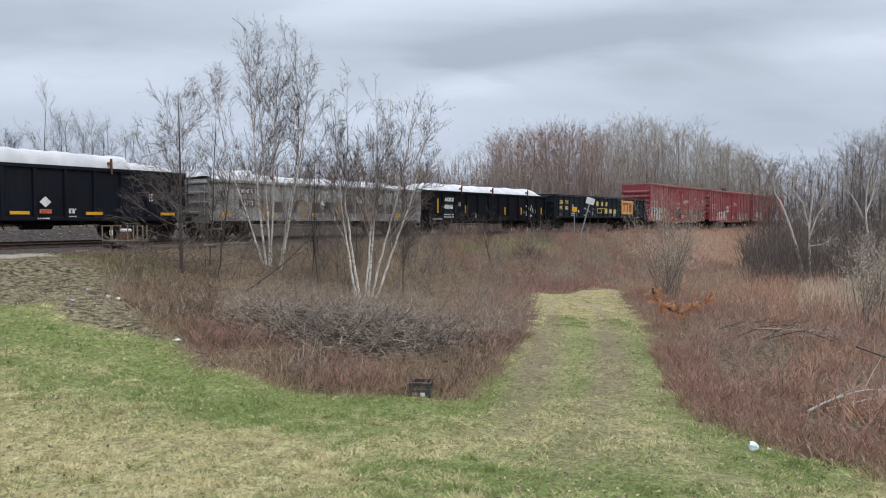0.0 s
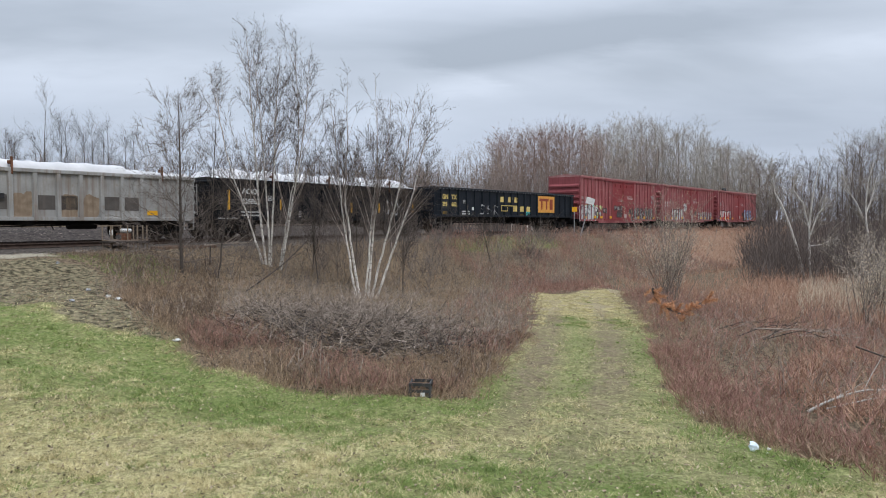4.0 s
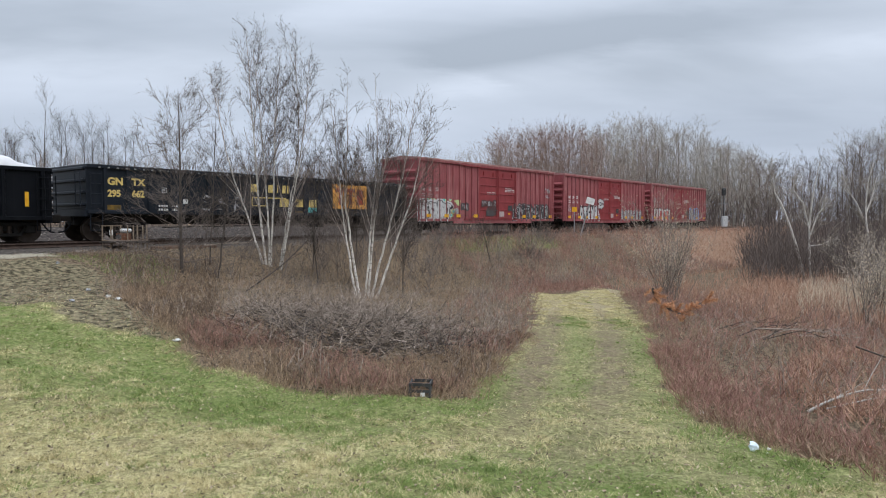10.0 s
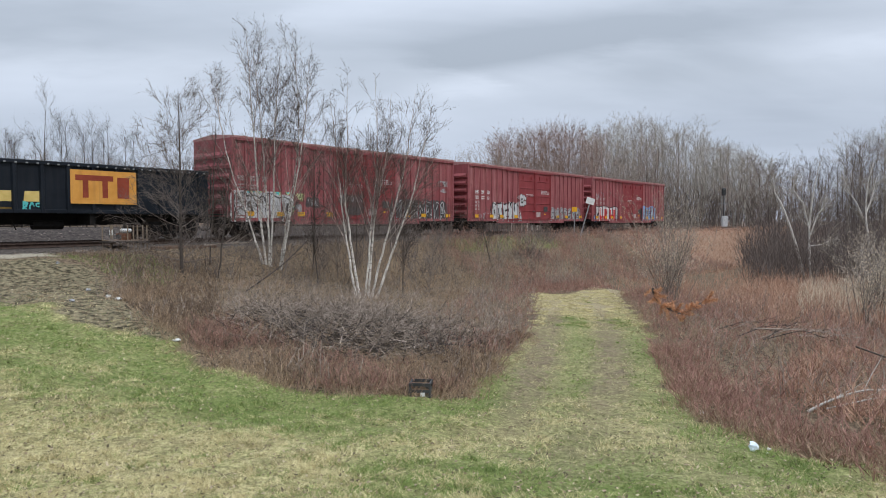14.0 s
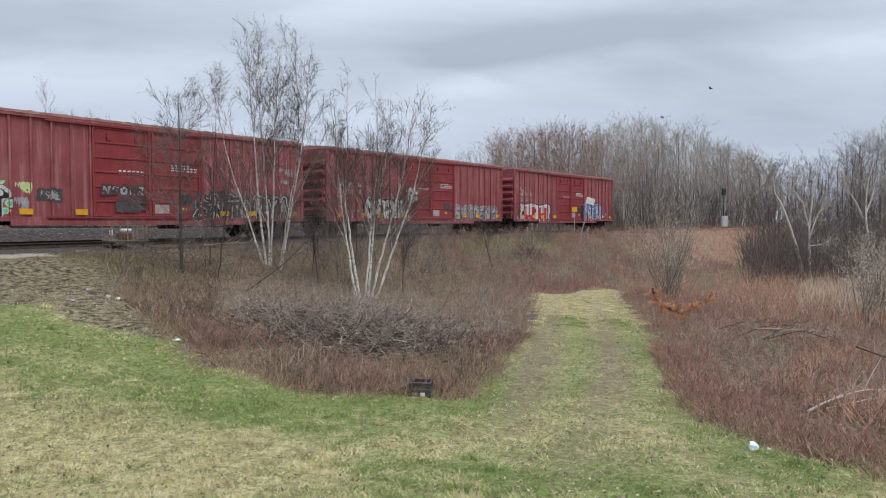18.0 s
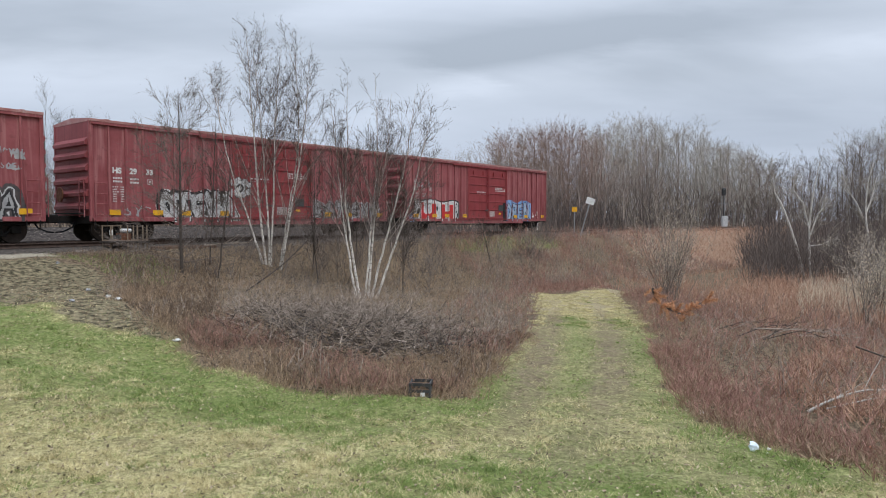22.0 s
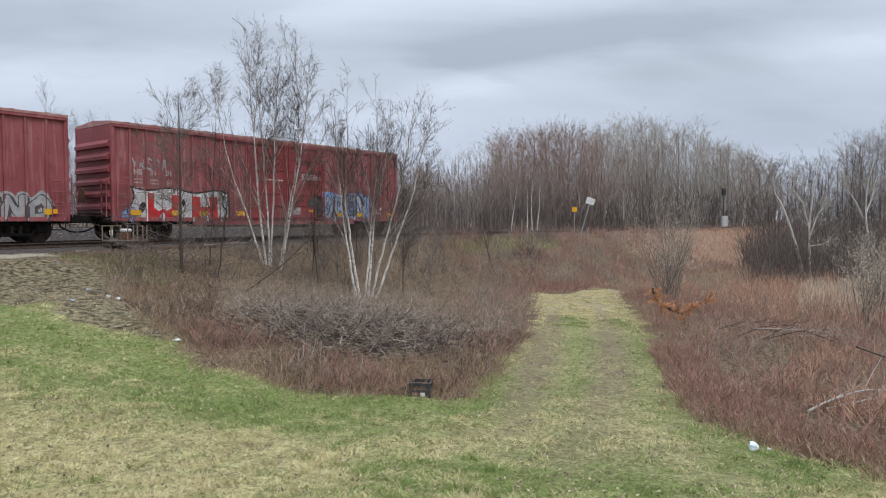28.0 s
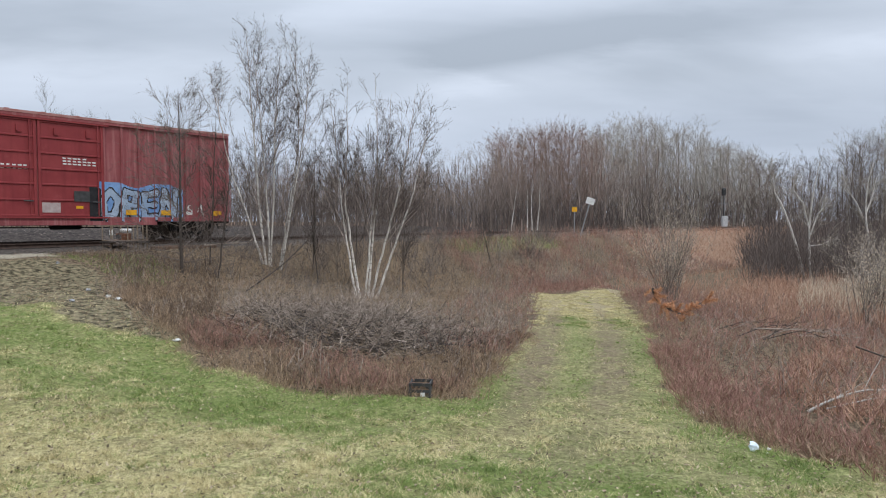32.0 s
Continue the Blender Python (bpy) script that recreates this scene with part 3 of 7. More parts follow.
def ground_material():
    m = bpy.data.materials.new("grass_and_litter")
    m.use_nodes = True
    n, l = m.node_tree.nodes, m.node_tree.links
    b = n["Principled BSDF"]
    b.inputs["Roughness"].default_value, b.inputs["Specular IOR Level"].default_value = 0.95, 0.1
    g = n.new("ShaderNodeNewGeometry")

    def noise_at(s, detail=5.0, rough=0.6):
        t = n.new("ShaderNodeTexNoise")
        t.inputs["Scale"].default_value, t.inputs["Detail"].default_value, t.inputs["Roughness"].default_value = s, detail, rough
        l.new(g.outputs["Position"], t.inputs["Vector"])
        return t.outputs["Fac"]

    def span(v, lo, hi, top=1.0):
        x = n.new("ShaderNodeMapRange")
        x.inputs["From Min"].default_value, x.inputs["From Max"].default_value, x.inputs["To Max"].default_value = lo, hi, top
        l.new(v, x.inputs["Value"])
        return x.outputs[0]

    def blend(fac, a, c):
        x = n.new("ShaderNodeMix")
        x.data_type = "RGBA"
        for sock, v in (("Factor", fac), ("A", a), ("B", c)):
            if isinstance(v, bpy.types.NodeSocket):
                l.new(v, x.inputs[sock])
            else:
                x.inputs[sock].default_value = v if sock == "Factor" else (*v, 1)
        return x.outputs["Result"]

    def mask(name, wobble=0.5):
        a = n.new("ShaderNodeAttribute")
        a.attribute_name = name
        add = n.new("ShaderNodeMath")
        add.operation = "MULTIPLY_ADD"
        l.new(noise_at(2.2), add.inputs[0])
        add.inputs[1].default_value = wobble
        l.new(a.outputs["Fac"], add.inputs[2])
        return span(add.outputs[0], 0.35 + wobble * 0.5, 0.65 + wobble * 0.5)

    def loose(name, top):
        """A patch whose edge breaks up gradually."""
        a = n.new("ShaderNodeAttribute")
        a.attribute_name = name
        add = n.new("ShaderNodeMath")
        add.operation = "MULTIPLY"
        l.new(span(noise_at(3.3, 6, 0.75), 0.3, 0.66, 1.5), add.inputs[0])
        l.new(a.outputs["Fac"], add.inputs[1])
        return span(add.outputs[0], 0.05, 1.1, top)

    fine = span(noise_at(15, 8, 0.85), 0.40, 0.60)
    dry = blend(fine, (0.18, 0.15, 0.06), (0.70, 0.62, 0.33))
    lawn = blend(fine, (0.05, 0.075, 0.018), (0.29, 0.325, 0.11))
    lawn = blend(span(noise_at(0.55, 4), 0.36, 0.62, 0.75), lawn, dry)
    lawn = blend(loose("straw", 0.9), lawn, dry)
    lawn = blend(span(noise_at(2.6, 6, 0.75), 0.47, 0.63, 0.6), lawn, (0.18, 0.145, 0.08))
    lawn = blend(span(noise_at(6.5, 6, 0.8), 0.5, 0.6, 0.6), lawn, blend(fine, (0.075, 0.066, 0.032), (0.22, 0.195, 0.10)))
    lawn = blend(span(noise_at(38, 4, 0.8), 0.54, 0.63, 0.8), lawn, (0.07, 0.056, 0.03))
    lawn = blend(loose("lush", 0.85), lawn, blend(fine, (0.07, 0.105, 0.024), (0.215, 0.26, 0.085)))
    worn = blend(fine, (0.14, 0.125, 0.06), (0.37, 0.33, 0.19))
    col = blend(span(mask("lane", 0.9), 0.0, 1.0, 0.3), lawn, worn)
    col = blend(loose("rut", 1.0), col, blend(fine, (0.11, 0.085, 0.055), (0.27, 0.215, 0.14)))
    col = blend(span(mask("tan", 0.8), 0.0, 1.0, 0.9), col, blend(fine, (0.20, 0.165, 0.10), (0.42, 0.35, 0.22)))
    col = blend(mask("litter", 0.35), col, blend(span(noise_at(13, 6, 0.75), 0.4, 0.62), (0.032, 0.023, 0.016), (0.27, 0.2, 0.132)))
    col = blend(mask("verge", 0.6), col, blend(span(noise_at(6.5, 6, 0.75), 0.42, 0.6), (0.036, 0.031, 0.018), (0.28, 0.238, 0.148)))
    col = blend(span(mask("green", 1.3), 0.0, 1.0, 0.55), col, blend(fine, (0.10, 0.125, 0.035), (0.27, 0.27, 0.11)))
    col = blend(mask("russet", 0.5), col, blend(fine, (0.15, 0.09, 0.06), (0.38, 0.25, 0.17)))
    col = blend(mask("cinder", 0.4), col, blend(span(noise_at(5, 6, 0.75), 0.4, 0.6), (0.022, 0.018, 0.016), (0.085, 0.07, 0.062)))
    col = blend(mask("gravel", 0.5), col, blend(span(noise_at(24, 5, 0.7), 0.35, 0.65), (0.20, 0.175, 0.13), (0.46, 0.42, 0.33)))
    l.new(col, b.inputs["Base Color"])
    bp = n.new("ShaderNodeBump")
    bp.inputs["Strength"].default_value, bp.inputs["Distance"].default_value = 0.8, 0.03
    l.new(noise_at(30, 5, 0.7), bp.inputs["Height"])
    l.new(bp.outputs[0], b.inputs["Normal"])
    return m


ground_sheet()


# ---- railway track ----
def swept(name, offset, profile, s0, s1, step, mat, parent):
    """A profile of (side, z) drawn along the track; offset: a function of s."""
    s = np.arange(s0, s1 + step / 2, step)
    rows = []
    for side, z in profile:
        x, y, th = on_track(s, side + offset(s))
        rows.append(np.stack([x, y, np.full_like(s, z)], 1))
    v = np.stack(rows, 1)
    k, n = len(profile), len(s)
    i = (np.arange(n - 1)[:, None] * k + np.arange(k)[None, :])
    j = (np.arange(n - 1)[:, None] * k + (np.arange(k)[None, :] + 1) % k)
    f = np.stack([i, j, j + k, i + k], -1).reshape(-1, 4)
    ob = new(name, mesh_of(name, v.reshape(-1, 3), f, [mat]))
    ob.parent = parent
    return ob


RAIL = [(-0.035, 0), (0.035, 0), (0.035, -0.04), (0.012, -0.05), (0.012, -0.13), (0.07, -0.15), (0.07, -0.16), (-0.07, -0.16), (-0.07, -0.15), (-0.012, -0.13), (-0.012, -0.05), (-0.035, -0.04)]


def siding(s):
    u = np.clip((18.5 - np.asarray(s, float)) / 16.0, 0, 3)
    return -(3.3 * u * u / (0.35 + u) * 0.95)


def tracks():
    main = tagged(new("railway_track"), "rusty steel rails on dark wooden ties and grey ballast", "railway", kind="structure")
    turn = tagged(new("siding_track"), "rusty siding rails that join the main track", "railway", kind="structure")
    zero = lambda s: 0 * s
    swept("ballast", zero, [(-1.5, -0.17), (-2.6, -0.55), (2.6, -0.55), (1.5, -0.17)], -55, 230, 1.0, M_BALLAST, main)
    for side in (-0.75, 0.75):
        swept("rail", zero, [(a + side, z) for a, z in RAIL], -55, 230, 1.0, M_RAIL, main)
    swept("ballast", siding, [(-1.45, -0.175), (-2.1, -0.5), (1.2, -0.5), (1.0, -0.18)], -40, 16.5, 0.5, M_BALLAST, turn)
    for side in (-0.75, 0.75):
        swept("rail", siding, [(a + side, z) for a, z in RAIL], -40, 16.5 if side < 0 else 12.0, 0.5, M_RAIL, turn)
    tie = boxes((-0.11, 0.11, -1.3, 1.3, -0.32, -0.15), bevel=0.015)
    first = part("tie", tie, M_TIE, main)
    rng = random.Random(5)
    for k in range(150):
        s = -6 + k * 0.53
        x, y, th = on_track(s)
        t = first if k == 0 else copy_thing(first, Matrix())
        t.matrix_basis = Matrix.Translation((x, y, rng.uniform(-0.012, 0.004))) @ Matrix.Rotation(th + rng.uniform(-0.02, 0.02), 4, "Z")
    for k in range(34):
        s = -4 + k * 0.55
        x, y, th = on_track(s, float(siding(s)))
        t = copy_thing(first, Matrix.Translation((x, y, rng.uniform(-0.03, -0.012))) @ Matrix.Rotation(th - 0.12, 4, "Z"))
        t.parent = turn


tracks()


# ---- rolling stock ----
def running_gear(car, centres, wheel_r=0.44):
    """Two trucks: side frames, bolster, springs, axle boxes, and four wheelsets that turn."""
    sets = []
    for c in centres:
        bm = boxes((c - 0.24, c + 0.24, -1.02, 1.02, 0.42, 0.66))
        truck = part("truck_bolster", bm, M_UNDER, car)
        for y in (-1.0, 1.0):
            bm = bmesh.new()
            box(bm, c - 1.08, c + 1.08, y - 0.07, y + 0.07, 0.58, 0.72, 0.02)
            box(bm, c - 0.5, c + 0.5, y - 0.08, y + 0.08, 0.22, 0.34, 0.02)
            for e in (-1, 1):
                box(bm, c + e * 0.775 - 0.16, c + e * 0.775 + 0.16, y - 0.10, y + 0.10, 0.33, 0.62, 0.03)
                rod(bm, (c + e * 0.45, y, 0.28), (c + e * 0.75, y, 0.62), 0.06, sides=6)
                box(bm, c + e * 0.30 - 0.06, c + e * 0.30 + 0.06, y - 0.07, y + 0.07, 0.3, 0.6)
            part("side_frame", bm, M_UNDER, truck)
            for k in (-0.13, 0.13):
                part("spring", rod(bmesh.new(), (c + k, y, 0.33), (c + k, y, 0.58), 0.075, sides=8), M_WHEEL, truck)
        for e in (-0.775, 0.775):
            bm = bmesh.new()
            rod(bm, (0, -1.05, 0), (0, 1.05, 0), 0.07, sides=8)
            for y, w in ((-0.75, 1), (0.75, -1)):
                rod(bm, (0, y - 0.065, 0), (0, y + 0.065, 0), wheel_r, sides=26)
                rod(bm, (0, y + w * 0.065, 0), (0, y + w * 0.10, 0), wheel_r + 0.028, sides=26)
                rod(bm, (0, y - w * 0.09, 0), (0, y - w * 0.06, 0), 0.16, sides=12)
            for y in (-0.7755, 0.7755):
                for a in range(3):
                    box(bm, 0.22 * math.cos(a * 2.1) - 0.03, 0.22 * math.cos(a * 2.1) + 0.03, y - 0.012, y + 0.012, 0.22 * math.sin(a * 2.1) - 0.03, 0.22 * math.sin(a * 2.1) + 0.03)
            w = part("wheelset", bm, M_WHEEL, car)
            w.location = (c + e, 0, wheel_r)
            sets.append(w)
    return sets


def couplers(car, half, reach):
    for e in (-1, 1):
        bm = boxes((min(e * (half - 0.5), e * (half + reach)), max(e * (half - 0.5), e * (half + reach)), -0.11, 0.11, 0.74, 0.94), bevel=0.02)
        box(bm, e * (half + reach) - 0.16, e * (half + reach) + 0.16, -0.2, 0.17, 0.68, 1.0, 0.04)
        c = part("coupler", bm, M_UNDER, car)
        hose = bmesh.new()
        pts = [Vector((e * (half + 0.1), -0.35, 0.72)), Vector((e * (half + 0.22), -0.37, 0.52)), Vector((e * (half + reach * 0.7), -0.34, 0.36)), Vector((e * (half + reach), -0.28, 0.34))]
        for a, b in zip(pts, pts[1:]):
            rod(hose, a, b, 0.028, sides=6)
        part("air_hose", hose, M_BLACK, c)


def strip(parent, name, mat, x, z, w, h, y, label="", slant=0.0):
    """A flat painted mark or plate on the near side."""
    bm = bmesh.new()
    q = [bm.verts.new((x + a + slant * (b - z) * 0.5, y, b)) for a, b in ((0, z), (w, z), (w, z + h), (0, z + h))]
    f = bm.faces.new(q)
    bmesh.ops.extrude_face_region(bm, geom=[f])
    for v in q:
        v.co.y -= 0.006
    return part(name, bm, mat, parent, label)


def lettering(parent, name, mat, x, z, w, h, y, count, rng, slant=0.0):
    """Plain bars where small writing stands."""
    bm = bmesh.new()
    step = w / count
    for k in range(count):
        x0 = x + k * step
        ww = step * rng.uniform(0.55, 0.8)
        for a, b, c, d in ((0, ww * 0.38, 0, h), (ww * 0.6, ww, h * 0.0, h)) if h > 0.12 else ((0, ww, 0, h),):
            q = [bm.verts.new((x0 + u + slant * v, y - 0.005, z + v)) for u, v in ((a, c), (b, c), (b, d), (a, d))]
            bm.faces.new(q)
    return tagged(part(name, bm, mat, parent), kind="stuff")


def writing(parent, body, mat, x, z, height, y, name="lettering", squeeze=1.0):
    """Painted words and figures on the near side; height: of the capitals."""
    cu = bpy.data.curves.new(name, "FONT")
    cu.body, cu.size, cu.offset, cu.extrude = body, height / 0.73, 0.012 * height / 0.2, 0.002
    t = bpy.data.objects.new(name, cu)
    me = bpy.data.meshes.new_from_object(t)
    bpy.data.objects.remove(t)
    me.materials.clear()
    me.materials.append(mat)
    me.transform(Matrix.Translation((x, y - 0.004, z)) @ Matrix.Rotation(radians(90), 4, "X") @ Matrix.Diagonal((squeeze, 1, 1, 1)))
    ob = new(name, me)
    ob.parent = parent
    return ob


def plate_mark(parent, mat, x, z, size, y):
    """A small square outline with a mark in it."""
    q, w = size / 2, size * 0.1
    bm = boxes((x - q, x + q, y - 0.004, y, z - q, z - q + w), (x - q, x + q, y - 0.004, y, z + q - w, z + q), (x - q, x - q + w, y - 0.004, y, z - q + w, z + q - w), (x + q - w, x + q, y - 0.004, y, z - q + w, z + q - w), (x - q * 0.35, x + q * 0.35, y - 0.004, y, z - q * 0.4, z + q * 0.3))
    return part("plate_mark", bm, mat, parent)


GLYPHS = [
    [[(0, 1), (0.22, 0), (0.5, 0.75), (0.78, 0), (1, 1)]],
    [[(0.1, 0), (0.15, 1)], [(0.85, 0), (0.9, 1)], [(0.1, 0.5), (0.9, 0.55)]],
    [[(0.9, 0.85), (0.3, 1), (0.1, 0.7), (0.8, 0.4), (0.7, 0.05), (0.05, 0.1)]],
    [[(0, 0), (0.45, 1), (0.9, 0)], [(0.2, 0.4), (0.75, 0.4)]],
    [[(0.1, 0), (0.1, 1), (0.75, 0.9), (0.7, 0.5), (0.15, 0.5), (0.9, 0)]],
    [[(0.85, 1), (0.1, 0.9), (0.15, 0.05), (0.9, 0.0)], [(0.1, 0.5), (0.7, 0.5)]],
    [[(0.5, 1), (0.05, 0.6), (0.2, 0.05), (0.8, 0.1), (0.95, 0.65), (0.5, 1)]],
    [[(0.05, 0), (0.1, 1), (0.85, 0.05), (0.9, 1)]],
    [[(0.1, 1), (0.55, 0.45), (0.95, 1)], [(0.55, 0.45), (0.5, 0)]],
    [[(0, 0.95), (1, 0.95)], [(0.5, 0.95), (0.45, 0)]],
]


def stroke_distance(X, Z, x0, x1, z0, z1, glyphs, lean, rng):
    """Distance in metres to a row of big hand-drawn shapes."""
    best = np.full(X.shape, 9.0)
    n = len(glyphs)
    w = (x1 - x0) / n
    for k, g in enumerate(glyphs):
        top, low = z1 - rng.uniform(0, 0.12) * (z1 - z0), z0 + rng.uniform(0, 0.1) * (z1 - z0)
        for line in GLYPHS[g]:
            pts = [(x0 + (k + 0.12 + 0.76 * u) * w + lean * (v - 0.5) * w, low + v * (top - low)) for u, v in line]
            for (ax, az), (bx, bz) in zip(pts, pts[1:]):
                dx, dz = bx - ax, bz - az
                t = np.clip(((X - ax) * dx + (Z - az) * dz) / (dx * dx + dz * dz), 0, 1)
                best = np.minimum(best, np.hypot(X - ax - t * dx, Z - az - t * dz))
    return best


def graffiti(car, x0, x1, z0, z1, glyphs, mats, face, seed, width=0.15, edge=0.07, halo=0.1, cell=0.03, lean=0.1, label="spray-painted graffiti lettering", extra=None, shadow=None, lift=0.006, reach=0.35, name="graffiti"):
    """Paint laid on panel and posts alike: fill, edge and halo round the strokes."""
    rng = random.Random(seed)
    xs, zs = np.arange(x0 - reach, x1 + reach, cell), np.arange(z0 - 0.1, z1 + 0.25, cell)
    X, Z = np.meshgrid(xs, zs)
    wob = 0.02 * np.sin(X * 9 + seed) + 0.02 * np.sin(Z * 11 + X * 4)
    d = stroke_distance(X, Z, x0, x1, z0, z1, glyphs, lean, rng) + wob
    idx = np.where(d < width, 0, np.where(d < width + edge, 1, np.where(d < width + edge + halo, 2, -1)))
    if shadow:
        s = stroke_distance(X - shadow[0], Z - shadow[1], x0, x1, z0, z1, glyphs, lean, random.Random(seed)) + wob
        idx = np.where((d >= width) & (s < width + 0.02), 1, idx)
    if extra:
        idx = extra(X, Z, d, idx)
    idx = np.where(Z < 0.72, -1, idx)
    idx = np.where(idx >= len(mats), -1, idx)
    # one painted piece for each connected patch; flecks join their nearest neighbour
    keep = idx >= 0
    tag = np.where(keep, np.arange(idx.size).reshape(idx.shape), -1)
    for _ in range(400):
        p = np.pad(tag, 1, constant_values=-1)
        best = np.maximum.reduce([p[i:i + tag.shape[0], j:j + tag.shape[1]] for i, j in ((1, 1), (0, 1), (2, 1), (1, 0), (1, 2))])
        best = np.where(keep, best, -1)
        # jump along the labels to spread them quickly
        best = np.where(keep, np.maximum(best, best.ravel()[np.maximum(best, 0)]), -1)
        if (best == tag).all():
            break
        tag = best
    names, count = np.unique(tag[keep], return_counts=True)
    Y = face(X) - lift
    c = cell / 2 + 0.0005
    first = None
    for nm in names[count >= 9]:
        m = tag == nm
        v = np.stack([np.stack([X[m] + a * c, Y[m], Z[m] + b * c], 1) for a, b in ((-1, -1), (1, -1), (1, 1), (-1, 1))], 1).reshape(-1, 3)
        ob = new(name, mesh_of(name, v, np.arange(len(v)).reshape(-1, 4), mats, idx[m]))
        ob.parent = car
        first = tagged(ob, label)
    return first


BOX_L, EAVE = 15.7, 4.42
DOOR0, DOOR1 = 5.95, 10.40


def post_rows():
    """Post centres along the side, from the car's front end."""
    return [0.06] + [0.66 + 0.652 * k for k in range(9)] + [DOOR1 + 0.06 + 0.654 * k for k in range(9)]


def boxcar_face(X):
    x = np.asarray(X, float) + BOX_L / 2
    y = np.full(x.shape, -1.44)
    for p in post_rows():
        y = np.where(abs(x - p) < 0.045, -1.51, y)
    return np.where((x > DOOR0) & (x < DOOR1), -1.50, y)


def ladder(parent, x0, x1, y, z0, z1, rungs, mat, along="x"):
    rows = []
    for k in range(rungs):
        z = z0 + (z1 - z0) * k / (rungs - 1)
        rows.append(((x0, y, z), (x1, y, z)) if along == "x" else ((y, x0, z), (y, x1, z)))
    for e in (x0, x1):
        rows.append(((e, y, z0 - 0.1), (e, y, z1 + 0.1)) if along == "x" else ((y, e, z0 - 0.1), (y, e, z1 + 0.1)))
    return part("ladder", rods(*rows, r=0.018), mat, parent)


def boxcar(label):
    car = tagged(new("boxcar"), label, "boxcar", "red boxcars of the train")
    h = BOX_L / 2
    part("body", boxes((-h, h, -1.44, 1.44, 0.80, EAVE), bevel=0.02), M_RED, car)
    # roof: low gable with cross ribs and a pale eave
    bm = bmesh.new()
    prof = [(-1.56, EAVE - 0.02), (-1.56, EAVE + 0.07), (0, EAVE + 0.20), (1.56, EAVE + 0.07), (1.56, EAVE - 0.02)]
    a = [bm.verts.new((-h - 0.04, y, z)) for y, z in prof]
    b = [bm.verts.new((h + 0.04, y, z)) for y, z in prof]
    for k in range(5):
        bm.faces.new((a[k], a[(k + 1) % 5], b[(k + 1) % 5], b[k]))
    bm.faces.new(a)
    bm.faces.new(b[::-1])
    roof = part("roof", bm, M_ROOF, car, "faded roof with pale worn eave")
    for k in range(14):
        x = -h + 0.6 + k * (BOX_L - 1.2) / 13
        bm = bmesh.new()
        for y0, z0, y1, z1 in ((-1.57, EAVE + 0.09, 0, EAVE + 0.225), (0, EAVE + 0.225, 1.57, EAVE + 0.09)):
            q = [bm.verts.new(c) for c in ((x - 0.05, y0, z0), (x + 0.05, y0, z0), (x + 0.05, y1, z1), (x - 0.05, y1, z1), (x - 0.05, y0, z0 - 0.05), (x + 0.05, y0, z0 - 0.05), (x + 0.05, y1, z1 - 0.05), (x - 0.05, y1, z1 - 0.05))]
            for f in ((0, 1, 2, 3), (4, 7, 6, 5), (0, 4, 5, 1), (1, 5, 6, 2), (2, 6, 7, 3), (3, 7, 4, 0)):
                bm.faces.new([q[i] for i in f])
        part("roof_rib", bm, M_ROOF, roof)
    # posts on both sides
    for p in post_rows():
        for s in (-1, 1):
            bm = bmesh.new()
            box(bm, p - h - 0.042, p - h + 0.042, min(s * 1.438, s * 1.51), max(s * 1.438, s * 1.51), 0.82, EAVE - 0.02, 0.02)
            part("post", bm, M_RED, car)
    for s in (-1, 1):
        bm = bmesh.new()
        box(bm, -h, h, min(s * 1.40, s * 1.50), max(s * 1.40, s * 1.50), 0.74, 0.90, 0.01)
        box(bm, -4.6, 4.6, min(s * 1.42, s * 1.51), max(s * 1.42, s * 1.51), 0.60, 0.76, 0.01)
        part("side_sill", bm, M_RED, car)
        bm = boxes((-h, h, min(s * 1.42, s * 1.545), max(s * 1.42, s * 1.545), EAVE - 0.13, EAVE - 0.01), bevel=0.01)
        part("top_rail", bm, M_RED, car)
    # two door leaves with ribs, rods and rollers
    m = (DOOR0 + DOOR1) / 2
    for s in (-1, 1):
        for d0, d1 in ((DOOR0, m - 0.04), (m + 0.04, DOOR1)):
            x0, x1 = d0 - h, d1 - h
            door = part("door", boxes((x0, x1, min(s * 1.43, s * 1.47), max(s * 1.43, s * 1.47), 0.92, EAVE - 0.15), bevel=0.012), M_DOOR, car)
            if s > 0:
                continue
            for k in range(7):
                z = 0.95 + k * (EAVE - 0.2 - 0.98) / 6
                part("door_rib", boxes((x0 + 0.03, x1 - 0.03, -1.505, -1.465, z - 0.035, z + 0.035), bevel=0.012), M_DOOR, door)
            for x in (x0 + 0.03, x1 - 0.03):
                part("door_stile", boxes((x - 0.05, x + 0.05, -1.515, -1.465, 0.92, EAVE - 0.16), bevel=0.012), M_DOOR, door)
            part("lock_rod", rods(((x1 - 0.2, -1.53, 0.95), (x1 - 0.2, -1.53, EAVE - 0.2)), r=0.02), M_DOOR, door)
            part("lock_handle", boxes((x1 - 0.42, x1 - 0.12, -1.56, -1.525, 1.42, 1.47), bevel=0.008), M_DKGREY, door)
            for x in (x0 + 0.5, x1 - 0.6):
                part("door_bracket", boxes((x, x + 0.05, -1.53, -1.465, 3.78, 4.0), (x, x + 0.16, -1.53, -1.465, 3.76, 3.80)), M_DOOR, door)
        if s < 0:
            for z in (0.88, EAVE - 0.16):
                part("door_track", boxes((DOOR0 - h - 1.6, DOOR1 - h + 0.2, -1.56, -1.50, z - 0.03, z + 0.03)), M_DOOR, car)
